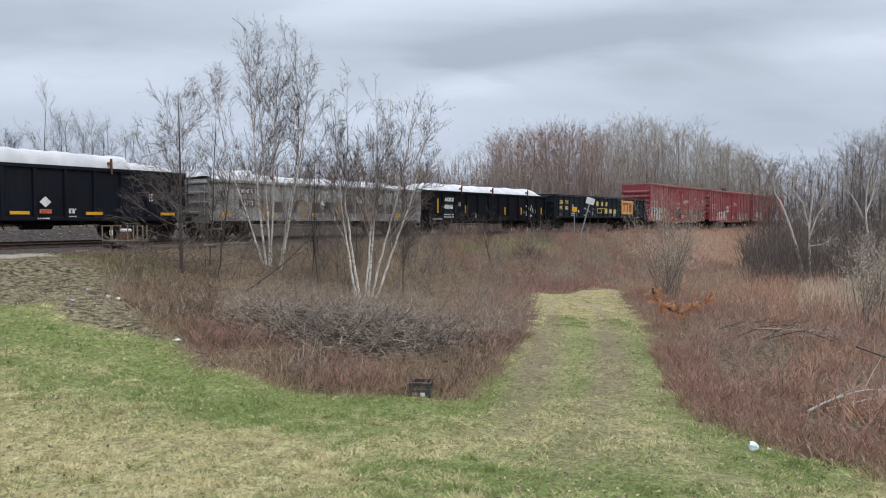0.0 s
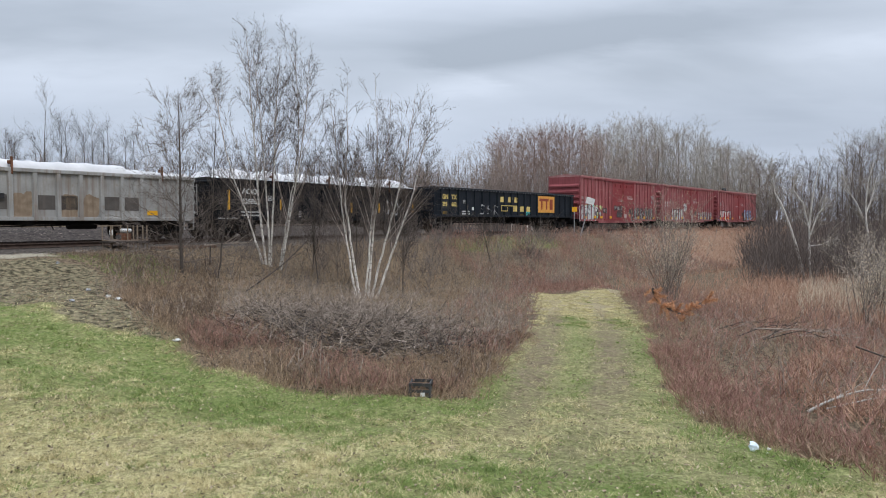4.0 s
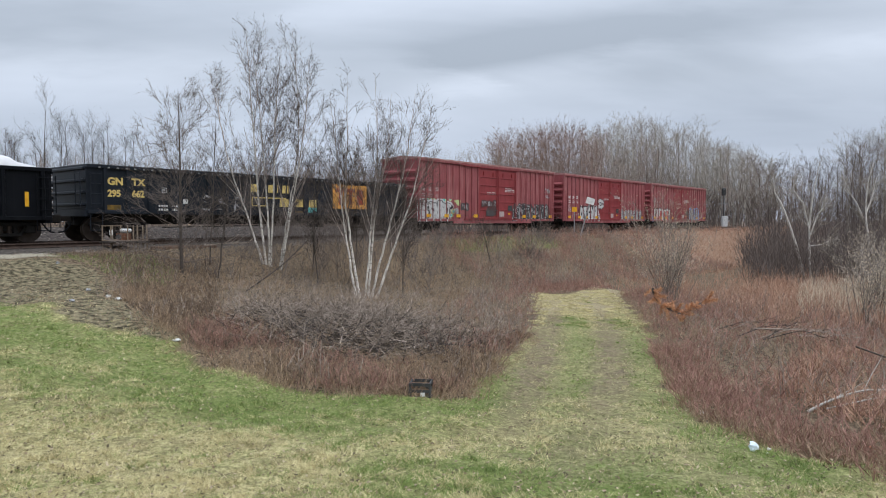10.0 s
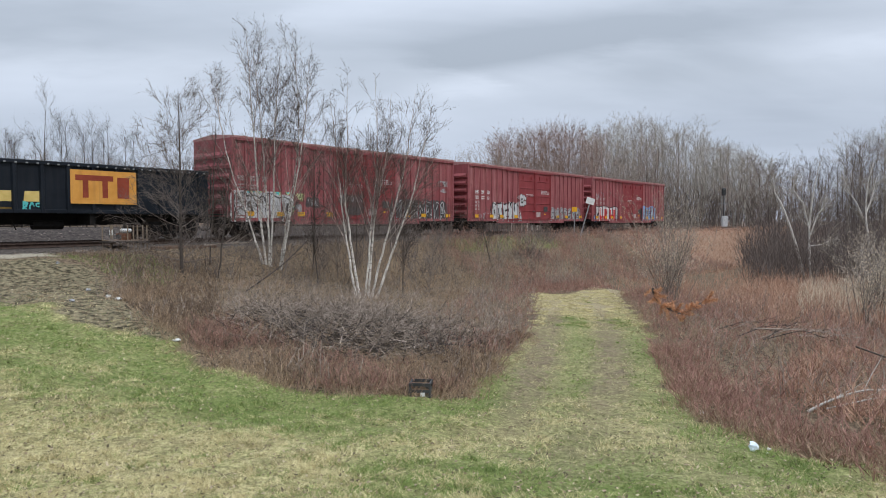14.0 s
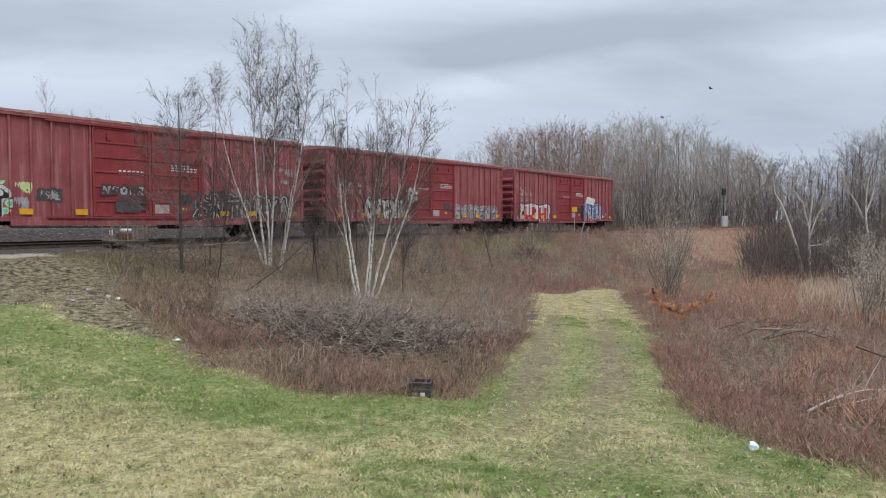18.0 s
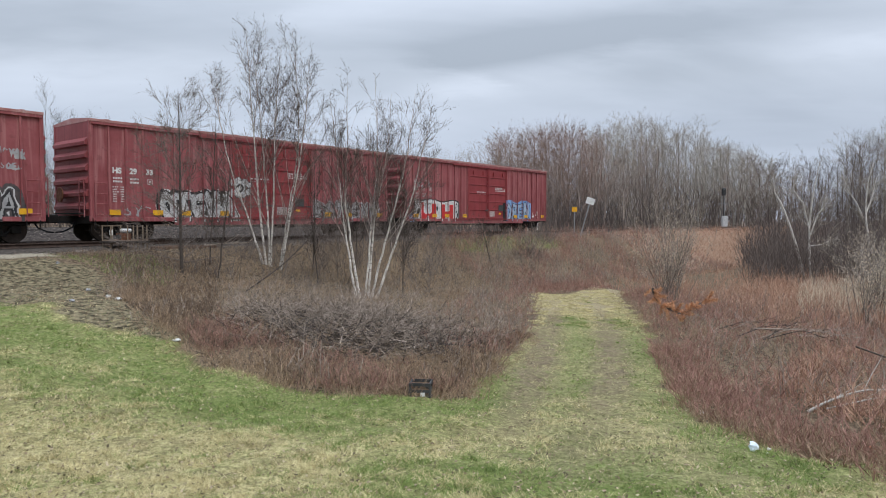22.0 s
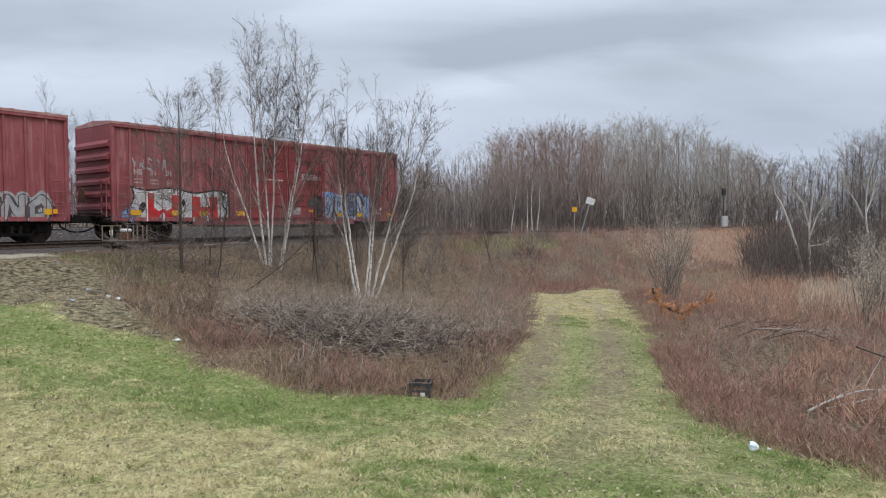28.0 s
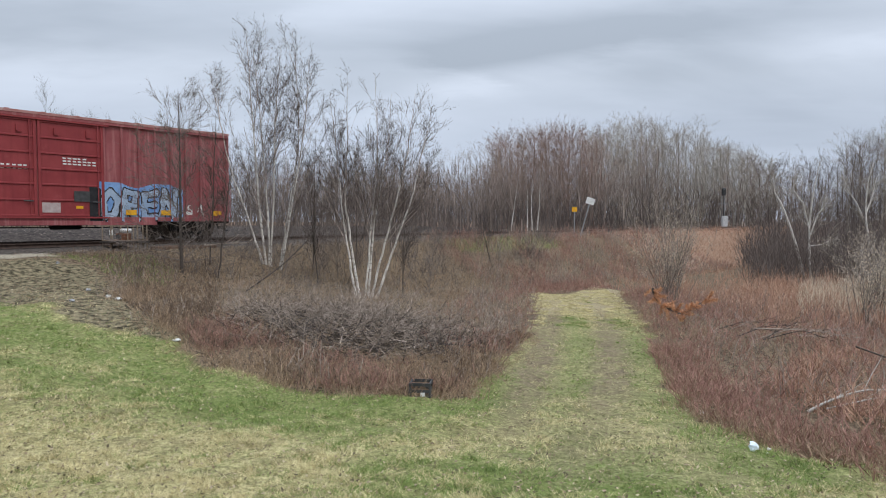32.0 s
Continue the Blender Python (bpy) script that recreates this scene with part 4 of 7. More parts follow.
    # ribbed ends
    for e in (-1, 1):
        end = part("end_panel", boxes((min(e * (h - 0.01), e * (h + 0.03)), max(e * (h - 0.01), e * (h + 0.03)), -1.40, 1.40, 0.95, EAVE), bevel=0.01), M_REDEND, car)
        for k in range(6):
            z = 1.18 + 0.47 * k
            bm = bmesh.new()
            prof = [(0.02, z), (0.15, z + 0.02), (0.16, z + 0.14), (0.02, z + 0.30)]
            a = [bm.verts.new((e * (h + px), -1.36, pz)) for px, pz in prof]
            b = [bm.verts.new((e * (h + px), 1.36, pz)) for px, pz in prof]
            for i in range(3):
                bm.faces.new((a[i], b[i], b[i + 1], a[i + 1]))
            bm.faces.new(a)
            bm.faces.new(b[::-1])
            part("corrugation", bm, M_REDEND, end)
        for y in (-1.44, 1.44):
            part("corner_post", boxes((min(e * (h - 0.08), e * (h + 0.06)), max(e * (h - 0.08), e * (h + 0.06)), y - 0.06, y + 0.06, 0.74, EAVE + 0.02), bevel=0.02), M_RED, end)
        ladder(end, -1.35, -0.95, e * (h + 0.2), 1.0, 2.2, 4, M_RED, "y")
        part("end_platform", boxes((min(e * h, e * (h + 0.28)), max(e * h, e * (h + 0.28)), -1.0, 1.0, 1.02, 1.06)), M_UNDER, end)
        part("end_sill", boxes((min(e * (h - 0.2), e * (h + 0.05)), max(e * (h - 0.2), e * (h + 0.05)), -1.4, 1.4, 0.66, 0.94), bevel=0.02), M_UNDER, car)
    brake = rods(((-h - 0.28, 0.55, 1.75), (-h - 0.24, 0.55, 1.75)), r=0.28, sides=20)
    part("brake_wheel", brake, M_RUST, car)
    for x0 in (-h + 0.12, h - 0.55):
        ladder(car, x0, x0 + 0.43, -1.56, 1.0, 2.15, 4, M_RED)
        part("step", rods(((x0, -1.5, 0.78), (x0, -1.5, 0.45)), ((x0 + 0.43, -1.5, 0.78), (x0 + 0.43, -1.5, 0.45)), ((x0, -1.5, 0.45), (x0 + 0.43, -1.5, 0.45)), r=0.018), M_UNDER, car)
    part("centre_sill", boxes((-h, h, -0.3, 0.3, 0.62, 0.98)), M_UNDER, car)
    part("brake_rigging", rods(((-4.4, -0.9, 0.55), (4.2, -0.9, 0.50)), ((-4.4, -0.9, 0.55), (-4.6, -0.7, 0.75)), r=0.02), M_UNDER, car)
    part("brake_reservoir", rods(((1.0, -0.75, 0.62), (2.0, -0.75, 0.62)), r=0.18, sides=12), M_UNDER, car)
    couplers(car, h, 0.78)
    for x in (0.62, 2.3, 3.5, 5.3, 11.2, 12.6, 14.9):
        strip(car, "reflector", M_YEL, x - h, 0.98, 0.42, 0.20, -1.534)
    return car, running_gear(car, (-6.35, 6.35))


def car_marks(car, rng, x, mat, figures):
    """Painted initials and figures on three panels, with small lines beneath."""
    for k, word in enumerate(figures):
        writing(car, word, mat, x + 0.652 * k, 2.56, 0.21, -1.445, "car_number")
    plate_mark(car, mat, x + 1.46, 2.28, 0.2, -1.441)
    for k in range(2):
        lettering(car, "small_print", mat, x + 0.02, 2.34 - 0.13 * k, 0.36, 0.07, -1.445, 6, rng)
        lettering(car, "small_print", mat, x + 0.66, 2.32 - 0.13 * k, 0.36, 0.07, -1.445, 7, rng)
    for k in range(7):
        lettering(car, "small_print", mat, x, 2.02 - 0.09 * k, 0.16 if k not in (0, 2) else 0.24, 0.035, -1.445, 3, rng)
        lettering(car, "small_print", mat, x + 0.3, 2.02 - 0.09 * k, 0.14, 0.035, -1.445, 3, rng)


def boxcars():
    rng = random.Random(11)
    h = BOX_L / 2
    cars = []
    base, wheels = boxcar("faded red boxcar with silver and black graffiti")
    cars.append((base, wheels, 0.0))
    names = ["faded red boxcar with white graffiti block letters", "faded red boxcar with red, white and blue graffiti"]
    for label, off in zip(names, (17.31, 34.62)):
        c = copy_thing(base, Matrix())
        tagged(c, label)
        cars.append((c, [o for o in c.children if o.name.startswith("wheelset")], off))
    c1, c2, c3 = (c[0] for c in cars)

    def bubbles(X, Z, d, idx):
        out = idx.copy()
        for k, (x, z, r) in enumerate(((1.0, 2.05, .14), (1.35, 2.1, .12), (1.7, 2.12, .15), (2.3, 2.1, .16), (2.75, 2.3, .15), (3.0, 2.05, .2), (3.75, 2.12, .14), (4.05, 1.35, .14), (3.9, 1.1, .12))):
            q = np.hypot(X + h - 0.8 * x, Z - z)
            out = np.where((q < r) & (out < 0), 3, out)
            out = np.where((q < r * 0.55) & (out == 3), 4, out)
        return out

    def rim(X, Z, d, idx):
        """A broken pale line round the dark letters, and an uneven outer edge."""
        wave = 0.07 * np.sin(X * 3.3 + 1) + 0.05 * np.sin(X * 7.9 + Z * 5)
        out = np.where(d > 0.34 + wave, -1, idx)
        return np.where((abs(d - 0.2 - 0.6 * wave) < 0.016) & (np.sin(X * 5.1 + Z * 3) > -0.35), 3, out)

    def ball(X, Z, d, idx):
        out = np.full(idx.shape, -1)
        for x, z, r in ((6.05, 2.0, 0.2), (6.35, 1.92, 0.17), (6.7, 1.95, 0.2), (7.0, 2.05, 0.2), (6.05, 2.42, 0.2), (6.4, 2.5, 0.22), (6.8, 2.46, 0.2), (7.05, 2.35, 0.17), (6.5, 2.2, 0.34)):
            q = np.hypot(X + h - 5.95 - 0.82 * (x - 6.05), Z - z) / 0.87
            out = np.where(q < r - 0.03, 0, np.where((q < r) & (out != 0), 1, out))
        return np.where(abs(np.hypot(X + h - 6.32, Z - 2.2) - 0.14) < 0.04, 1, out)

    graffiti(c1, -h + 0.1, -h + 3.0, 0.78, 1.85, [0, 5, 2, 3, 7, 4, 9], [G_SILVER, G_BLACK, G_SILVER, G_LIME, G_TEAL], boxcar_face, 1, 0.12, 0.05, 0.12, extra=bubbles, shadow=(0.1, -0.08), label="silver graffiti with black outlines")
    graffiti(c1, -h + 10.1, -h + 15.0, 0.85, 1.75, [2, 7, 9, 6, 4, 8, 3], [G_GREY, G_BLACK, G_DARK, G_SILVER], boxcar_face, 2, 0.045, 0.06, 0.26, 0.026, extra=rim, label="dark graffiti with thin pale lines")
    graffiti(c1, -h + 4.15, -h + 4.85, 1.5, 1.82, [3, 2, 7, 5], [G_GREY, G_DARK], boxcar_face, 21, 0.011, 0.11, 0, 0.026, label="dark buffed patch with faint scrawl")
    graffiti(c1, -h + 3.4, -h + 3.9, 1.72, 2.08, [2, 6, 7, 5, 8], [G_LIME], boxcar_face, 22, 0.018, 0, 0, 0.02)
    graffiti(c1, -h + 3.35, -h + 3.8, 1.15, 1.6, [6, 8, 2, 6], [G_GREY], boxcar_face, 23, 0.018, 0, 0, 0.02)
    graffiti(c1, -h + 6.25, -h + 7.9, 1.75, 2.05, [7, 2, 6, 0, 4], [G_GREY, G_BUFF], boxcar_face, 24, 0.012, 0.09, 0, label="dark faded scrawl on the door")
    graffiti(c1, -h + 6.9, -h + 8.0, 1.25, 1.5, [0, 3, 6], [G_BUFF, G_BUFF], boxcar_face, 25, 0.05, 0.14, 0, label="dark buffed patch on the door")
    graffiti(c2, -h + 2.65, -h + 6.1, 0.8, 1.85, [6, 9, 5, 7, 3], [G_SILVER, G_BLACK, G_WHITE], boxcar_face, 3, 0.15, 0.055, 0.045, lean=-0.35, shadow=(-0.1, 0.08), label="silver graffiti letters with black shadows")
    graffiti(c2, -h + 10.4, -h + 15.2, 0.85, 1.60, [2, 3, 9, 5, 7, 6], [G_GREY, G_DARK, G_GREY], boxcar_face, 4, 0.10, 0.04, 0.08, shadow=(0.08, -0.06), label="pale grey graffiti letters")
    graffiti(c2, -h + 6.0, -h + 7.1, 1.75, 2.6, [6], [G_SILVER, G_BLACK], boxcar_face, 12, 0.1, 0.03, 0, 0.022, extra=ball, label="white bubble graffiti on the door")
    graffiti(c2, -h + 1.2, -h + 2.3, 0.95, 1.3, [2, 8, 2], [G_GREY], boxcar_face, 9, 0.025, 0, 0, 0.022)

    def wh(X, Z, d, idx):
        """A silver block with a black upper edge, and two bold red letters outlined in white."""
        x = X + h

        def letters(g):
            w = (x > 1.30 - g) & (x < 2.66 + g) & (Z > 0.72) & (Z < 1.86 + g - 0.05 * (x - 1.3))
            w &= ~((abs(x - 1.97) < 0.36 - g) & (Z > 1.16 + g + 0.55 * abs(abs(x - 1.97) - 0.16)))
            w &= ~(Z < 1.1 - g - 1.6 * abs(x - 1.95))
            e = (x > 3.22 - g) & (x < 4.42 + g) & (Z > 0.9 - g) & (Z < 1.76 + g)
            e &= ~((abs(x - 3.83) < 0.22 - g) & ((Z > 1.36 + g) | (Z < 1.12 - g)))
            return w | e

        top = 2.02 - 0.05 * x * 0.4 + 0.07 * np.sin(x * 3.1 + 0.6) - 0.12 * smooth(0.08, 0.0, abs(x - 2.45))
        body = (x > 0.72 + 0.13 * np.sin(Z * 5.2 - 1.2)) & (x < 4.95) & (Z < top)
        rim = (x > 0.64 + 0.13 * np.sin(Z * 5.2 - 1.2)) & (x < 5.02) & (Z < top + 0.07)
        dark = body & ((((x - 1.12) / 0.13) ** 2 + ((Z - 1.28 - 0.7 * (x - 1.12)) / 0.2) ** 2 < 1) | (((x - 2.86) / 0.07) ** 2 + ((Z - 1.5) / 0.16) ** 2 < 1) | (abs(x - 4.75 - 0.12 * np.sin(Z * 7)) < 0.05))
        pale = body & ((abs(x - 3.02 - 0.1 * np.sin(Z * 4)) < 0.03) | (abs(Z - 1.9 - 0.05 * np.sin(x * 6)) < 0.02))
        out = np.where(rim, 2, -1)
        out = np.where(body, 1, out)
        out = np.where(pale, 3, np.where(dark, 2, out))
        return np.where(letters(0.0), 0, np.where(letters(0.055) & body, 3, out))

    graffiti(c3, -h + 1.5, -h + 2.85, 0.86, 1.85, [0], [G_RED, G_SILVER, G_BLACK, G_WHITE], boxcar_face, 5, 0.15, 0.02, 0, lean=0.0, extra=wh, reach=2.6, label="silver graffiti block with bold red letters")
    graffiti(c3, -h + 0.35, -h + 0.85, 0.8, 1.2, [6], [G_BLUE, G_BLACK], boxcar_face, 6, 0.14, 0.02, 0)

    def blue(X, Z, d, idx):
        x = X + h
        blob = ((x - 9.9) / 1.0) ** 2 + ((Z - 1.15) / 0.75) ** 2 < 1 + 0.3 * np.sin(Z * 9 + x * 4)
        body = (x > 9.7) & (x < 13.6) & (Z < 2.15 + 0.12 * np.sin(x * 3.1))
        return np.where(blob & (x < 10.3), 2, np.where(body & (x > 10.2), np.where(d < 0.11, 0, np.where(d < 0.16, 2, 1)), -1))

    graffiti(c3, -h + 10.25, -h + 13.4, 0.85, 1.95, [6, 4, 5, 7], [G_BLUEPALE, G_BLUE, G_BLACK], boxcar_face, 7, 0.2, 0.08, 0, extra=blue, label="faded sky-blue graffiti block beside black paint")
    graffiti(c3, -h + 13.7, -h + 14.6, 1.0, 1.4, [2, 3], [G_WHITE], boxcar_face, 8, 0.03, 0, 0)
    graffiti(c1, -h + 14.3, -h + 15.2, 2.85, 3.2, [6, 2, 8, 6, 4], [G_GREY], boxcar_face, 10, 0.018, 0, 0, 0.02)
    graffiti(c1, -h + 14.4, -h + 15.1, 2.5, 2.72, [2, 6, 5, 6], [G_GREY], boxcar_face, 11, 0.016, 0, 0, 0.02)
    for c, x, mat, figures in ((c1, 0.24, M_DIMWHITE, ("HS", "32", "25")), (c2, 0.79, M_WHITE, ("HS", "29", "33")), (c3, 0.80, M_DIMWHITE, ("HS", "31", "81"))):
        car_marks(c, rng, x - h, mat, figures)
    graffiti(c3, -h + 0.7, -h + 2.2, 2.75, 3.2, [8, 4, 2, 6, 3], [G_GREY], boxcar_face, 13, 0.02, 0, 0, 0.02)
    for c in (c1, c2, c3):
        for x, z, n in ((6.9, 2.62, 6), (6.9, 2.52, 6), (9.0, 2.95, 5), (9.0, 2.85, 7), (9.0, 2.75, 7)):
            lettering(c, "small_print", M_WHITE, x - h, z, 0.17 * n, 0.05, -1.476, n, rng)
        strip(c, "placard_holder", M_DKGREY, 9.35 - h, 1.45, 0.55, 0.38, -1.50)
        strip(c, "reflector", M_YEL, 9.42 - h, 1.20, 0.25, 0.10, -1.478)
        strip(c, "notice", M_DIMWHITE, 8.3 - h, 1.05, 0.6, 0.35, -1.478)
    strip(c1, "door_patch", G_DARK, 6.75 - h, 1.08, 0.9, 0.38, -1.51)
    return cars


def heap(car, top, profile, seed, name="wrapped_load", bump=0.05, steep=8):
    """White wrapped cargo above the sides: its height along the car, steep flanks, folds and sags."""
    rng = np.random.default_rng(seed)
    nx, ny = 170, 23
    x0, x1 = profile[0][0], profile[-1][0]
    xs = np.linspace(x0, x1, nx)
    ys = 1.41 * np.sin(np.linspace(-1, 1, ny) * math.pi / 2)
    X, Y = np.meshgrid(xs, ys)
    ph = rng.uniform(0, 6, 6)
    H = np.interp(X, [q[0] for q in profile], [q[1] for q in profile])
    lump = abs(np.sin(X * 1.45 + ph[0] + 0.5 * np.sin(X * 0.6 + ph[1])))
    across = np.clip(1 - abs(Y / 1.42) ** steep, 0, 1) ** 0.8
    Z = top - 0.12 + (H + 0.12 + bump * (lump - 0.6) * smooth(0.1, 0.3, H) + 0.012 * np.sin(X * 6.7 + Y * 3 + ph[2]) + 0.01 * np.sin(X * 13 + ph[3] - Y * 5)) * across
    Z += 0.004 * rng.normal(size=Z.shape)
    i = (np.arange(ny - 1)[:, None] * nx + np.arange(nx - 1)[None, :]).ravel()
    f = np.stack([i, i + 1, i + nx + 1, i + nx], 1)
    me = mesh_of(name, np.stack([X.ravel(), Y.ravel(), Z.ravel()], 1), f, [M_TARP])
    me.polygons.foreach_set("use_smooth", np.ones(len(f), bool))
    ob = new(name, me)
    ob.parent = car
    return tagged(ob, "white wrapped load heaped above the sides")


def gondola(label, length, top, sill, mat, posts, post_w=0.14, chord=0.14):
    """Open-topped car: floor, sides, ends, posts, top chord, ladders, running gear."""
    car = tagged(new("gondola_car"), label, "gondola car", "gondola cars of the train")
    h = length / 2
    for s in (-1, 1):
        part("side_panel", boxes((-h, h, min(s * 1.40, s * 1.44), max(s * 1.40, s * 1.44), sill, top), bevel=0.006), mat, car)
        part("top_chord", boxes((-h - 0.03, h + 0.03, min(s * 1.38, s * 1.54), max(s * 1.38, s * 1.54), top - chord, top), bevel=0.02), mat, car)
        part("side_sill", boxes((-h, h, min(s * 1.40, s * 1.51), max(s * 1.40, s * 1.51), sill, sill + 0.14), bevel=0.015), mat, car)
        for x in posts:
            bm = bmesh.new()
            w = post_w / 2
            prof = [(-w - 0.04, 1.438), (-w, 1.53), (w, 1.53), (w + 0.04, 1.438)]
            lo = [bm.verts.new((x + a, s * b, sill + 0.02)) for a, b in prof]
            hi = [bm.verts.new((x + a, s * b, top - chord + 0.01)) for a, b in prof]
            for i in range(3):
                bm.faces.new((lo[i], lo[i + 1], hi[i + 1], hi[i]))
            bm.faces.new(lo)
            bm.faces.new(hi[::-1])
            part("post", bm, mat, car)
    part("floor", boxes((-h, h, -1.39, 1.39, sill + 0.15, sill + 0.22)), M_UNDER, car)
    for e in (-1, 1):
        end = part("end_panel", boxes((min(e * (h - 0.02), e * (h + 0.03)), max(e * (h - 0.02), e * (h + 0.03)), -1.44, 1.44, sill + 0.1, top), bevel=0.01), mat, car)
        for z in np.linspace(sill + 0.35, top - 0.15, 4):
            part("end_rib", boxes((min(e * (h + 0.02), e * (h + 0.12)), max(e * (h + 0.02), e * (h + 0.12)), -1.40, 1.40, z - 0.06, z + 0.06), bevel=0.03), mat, end)
        ladder(end, -1.36, -0.95, e * (h + 0.2), sill + 0.35, top - 0.35, 4, mat, "y")
        part("end_sill", boxes((min(e * (h - 0.2), e * (h + 0.05)), max(e * (h - 0.2), e * (h + 0.05)), -1.42, 1.42, sill - 0.1, sill + 0.2), bevel=0.02), mat, car)
    for x0 in (-h + 0.08, h - 0.48):
        ladder(car, x0, x0 + 0.40, -1.57, sill + 0.35, top - 0.35, 4, mat)
        part("step", rods(((x0, -1.5, sill), (x0, -1.5, 0.42)), ((x0 + 0.43, -1.5, sill), (x0 + 0.43, -1.5, 0.42)), ((x0, -1.5, 0.42), (x0 + 0.43, -1.5, 0.42)), r=0.018), mat, car)
    part("centre_sill", boxes((-h, h, -0.32, 0.32, 0.62, sill + 0.16)), M_UNDER, car)
    part("brake_rigging", rods(((-h + 3.1, -1.0, 0.5), (h - 4.0, -1.0, 0.62)), ((-0.6, -1.0, 0.42), (-0.6, -1.0, 0.8)), ((-0.3, -1.0, 0.42), (-0.3, -1.0, 0.8)), ((1.6, -1.0, 0.45), (1.45, -1.0, 0.8)), r=0.022), M_UNDER, car)
    part("brake_reservoir", rods(((2.2, -0.7, 0.62), (3.2, -0.7, 0.62)), r=0.17, sides=12), M_UNDER, car)
    for x in (-2.6, -1.1, 0.7, 4.0):
        part("cross_bearer", boxes((x - 0.1, x + 0.1, -1.35, 1.35, 0.6, sill + 0.14)), M_UNDER, car)
    couplers(car, h, 0.56)
    c = h - 1.3
    return car, running_gear(car, (-c, c))


def strap_tie(car, x, top):
    bm = boxes((x - 0.03, x + 0.03, -1.56, -1.46, top - 0.22, top + 0.36), (x - 0.09, x + 0.02, -1.5, -1.36, top + 0.12, top + 0.24), bevel=0.015)
    return part("stake", bm, M_RUST, car, "rusty stake with a tie strap")


def gondolas():
    rng = random.Random(23)
    out = []
    # A: dark blue-black car, only its rear is seen
    L = 16.0
    a, w = gondola("dark blue-black gondola with white wrapped load", L, 2.71, 0.76, M_NAVY, [-7.6 + 1.0 * k for k in range(16)], 0.10)
    h, o = L / 2, -49.45 - L
    heap(a, 2.71, [(-h + 0.2, 0.5), (-56.0 - o - h, 0.54), (-51.75 - o - h, 0.5), (-51.68 - o - h, 0.3), (-50.4 - o - h, 0.26), (h - 0.15, 0.02)], 41, bump=0.02, steep=14)
    for x in (-55.85, -53.4, -50.55):
        strip(a, "reflector", M_YEL, x - o - h, 0.98, 0.60, 0.11, -1.535)
    x = -54.75 - o - h
    bm = bmesh.new()
    bm.faces.new([bm.verts.new((x + p, -1.545, 1.42 + q)) for p, q in ((-0.19, 0), (0, -0.19), (0.19, 0), (0, 0.19))])
    part("hazard_placard", bm, M_WHITE, a, "white diamond hazard placard")
    strip(a, "number_placard", M_PLACARD, x - 0.19, 1.02, 0.38, 0.14, -1.54)
    cu = bpy.data.curves.new("placard_text", "FONT")
    cu.body, cu.size, cu.extrude, cu.align_x = "3077", 0.15, 0.002, "CENTER"
    cu.materials.append(G_BLACK)
    t = new("placard_text", cu)
    t.parent = a
    t.matrix_basis = pose(x, -1.552, 1.035, 90, 0, 0)
    lettering(a, "small_print", M_WHITE, -53.95 - o - h, 1.03, 0.26, 0.13, -1.445, 1, rng)
    for z in (1.16, 0.9):
        lettering(a, "small_print", M_WHITE, -53.95 - o - h, z, 0.28, 0.04, -1.445, 4, rng)
    for k in range(3):
        lettering(a, "small_print", M_WHITE, -51.1 - o - h, 1.75 - 0.11 * k, 0.32, 0.06, -1.445, 3, rng)
    lettering(a, "small_print", M_WHITE, -55.0 - o - h, 0.82, 0.4, 0.05, -1.52, 6, rng)
    strap_tie(a, -52.44 - o - h, 2.71)
    out.append((a, w, o + h + 0.2, L))
    # B: dirty grey car
    L, o = 13.7, -48.3
    h = L / 2
    posts = [-47.0 - o - h] + [-45.86 - o - h + 0.752 * k for k in range(15)]
    b, w = gondola("dirty light-grey gondola with white wrapped load", L, 2.55, 0.76, M_GREY, posts, 0.12)
    heap(b, 2.55, [(-h + 0.1, 0.14), (-h + 0.5, 0.17), (-h + 0.55, 0.42), (-46.0 - o - h, 0.5), (-45.95 - o - h, 0.32), (-44.0 - o - h, 0.27), (-40.0 - o - h, 0.3), (-37.4 - o - h, 0.34), (-37.3 - o - h, 0.2), (h - 0.15, 0.14)], 42, bump=0.03, steep=12)
    for k, p in enumerate(posts[2:13]):
        if k % 3 != 2:
            strip(b, "painted_patch", M_PATCH, p + 0.1, 1.15, 0.55, 0.5, -1.441, "dark grey-brown painted-over patch")
    strip(b, "number_plate", G_BLACK, -46.8 - o - h, 1.95, 0.72, 0.28, -1.443)
    for k, p in enumerate(posts[:13]):
        if k % 3 == 1 or k in (4, 9):
            graffiti(b, p + 0.16, p + 0.58, 0.98, 1.55, [k % 8], [M_DIRT, M_DIRT], lambda q: np.full(np.shape(q), -1.441), 60 + k, 0.13, 0.08, 0, label="rusty tan dirt stain on the panel", name="dirt_stain")
    strip(b, "number_plate", G_BLACK, -46.85 - o - h, 1.4, 0.8, 0.32, -1.443)
    writing(b, "MHFX", M_WHITE, -46.76 - o - h, 2.0, 0.19, -1.45, "car_initials", 0.92)
    writing(b, "5713", M_WHITE, -46.62 - o - h, 1.46, 0.2, -1.45, "car_number", 0.92)
    for x in (-47.75, -45.35, -42.95, -36.6):
        strip(b, "reflector", M_YEL, x - o - h, 0.98, 0.42, 0.18, -1.444)
    x = -42.15 - o - h
    bm = bmesh.new()
    bm.faces.new([bm.verts.new((x + p, -1.545, 1.55 + q)) for p, q in ((-0.18, 0), (0, -0.18), (0.18, 0), (0, 0.18))])
    part("hazard_placard", bm, M_WHITE, b, "white diamond hazard placard")
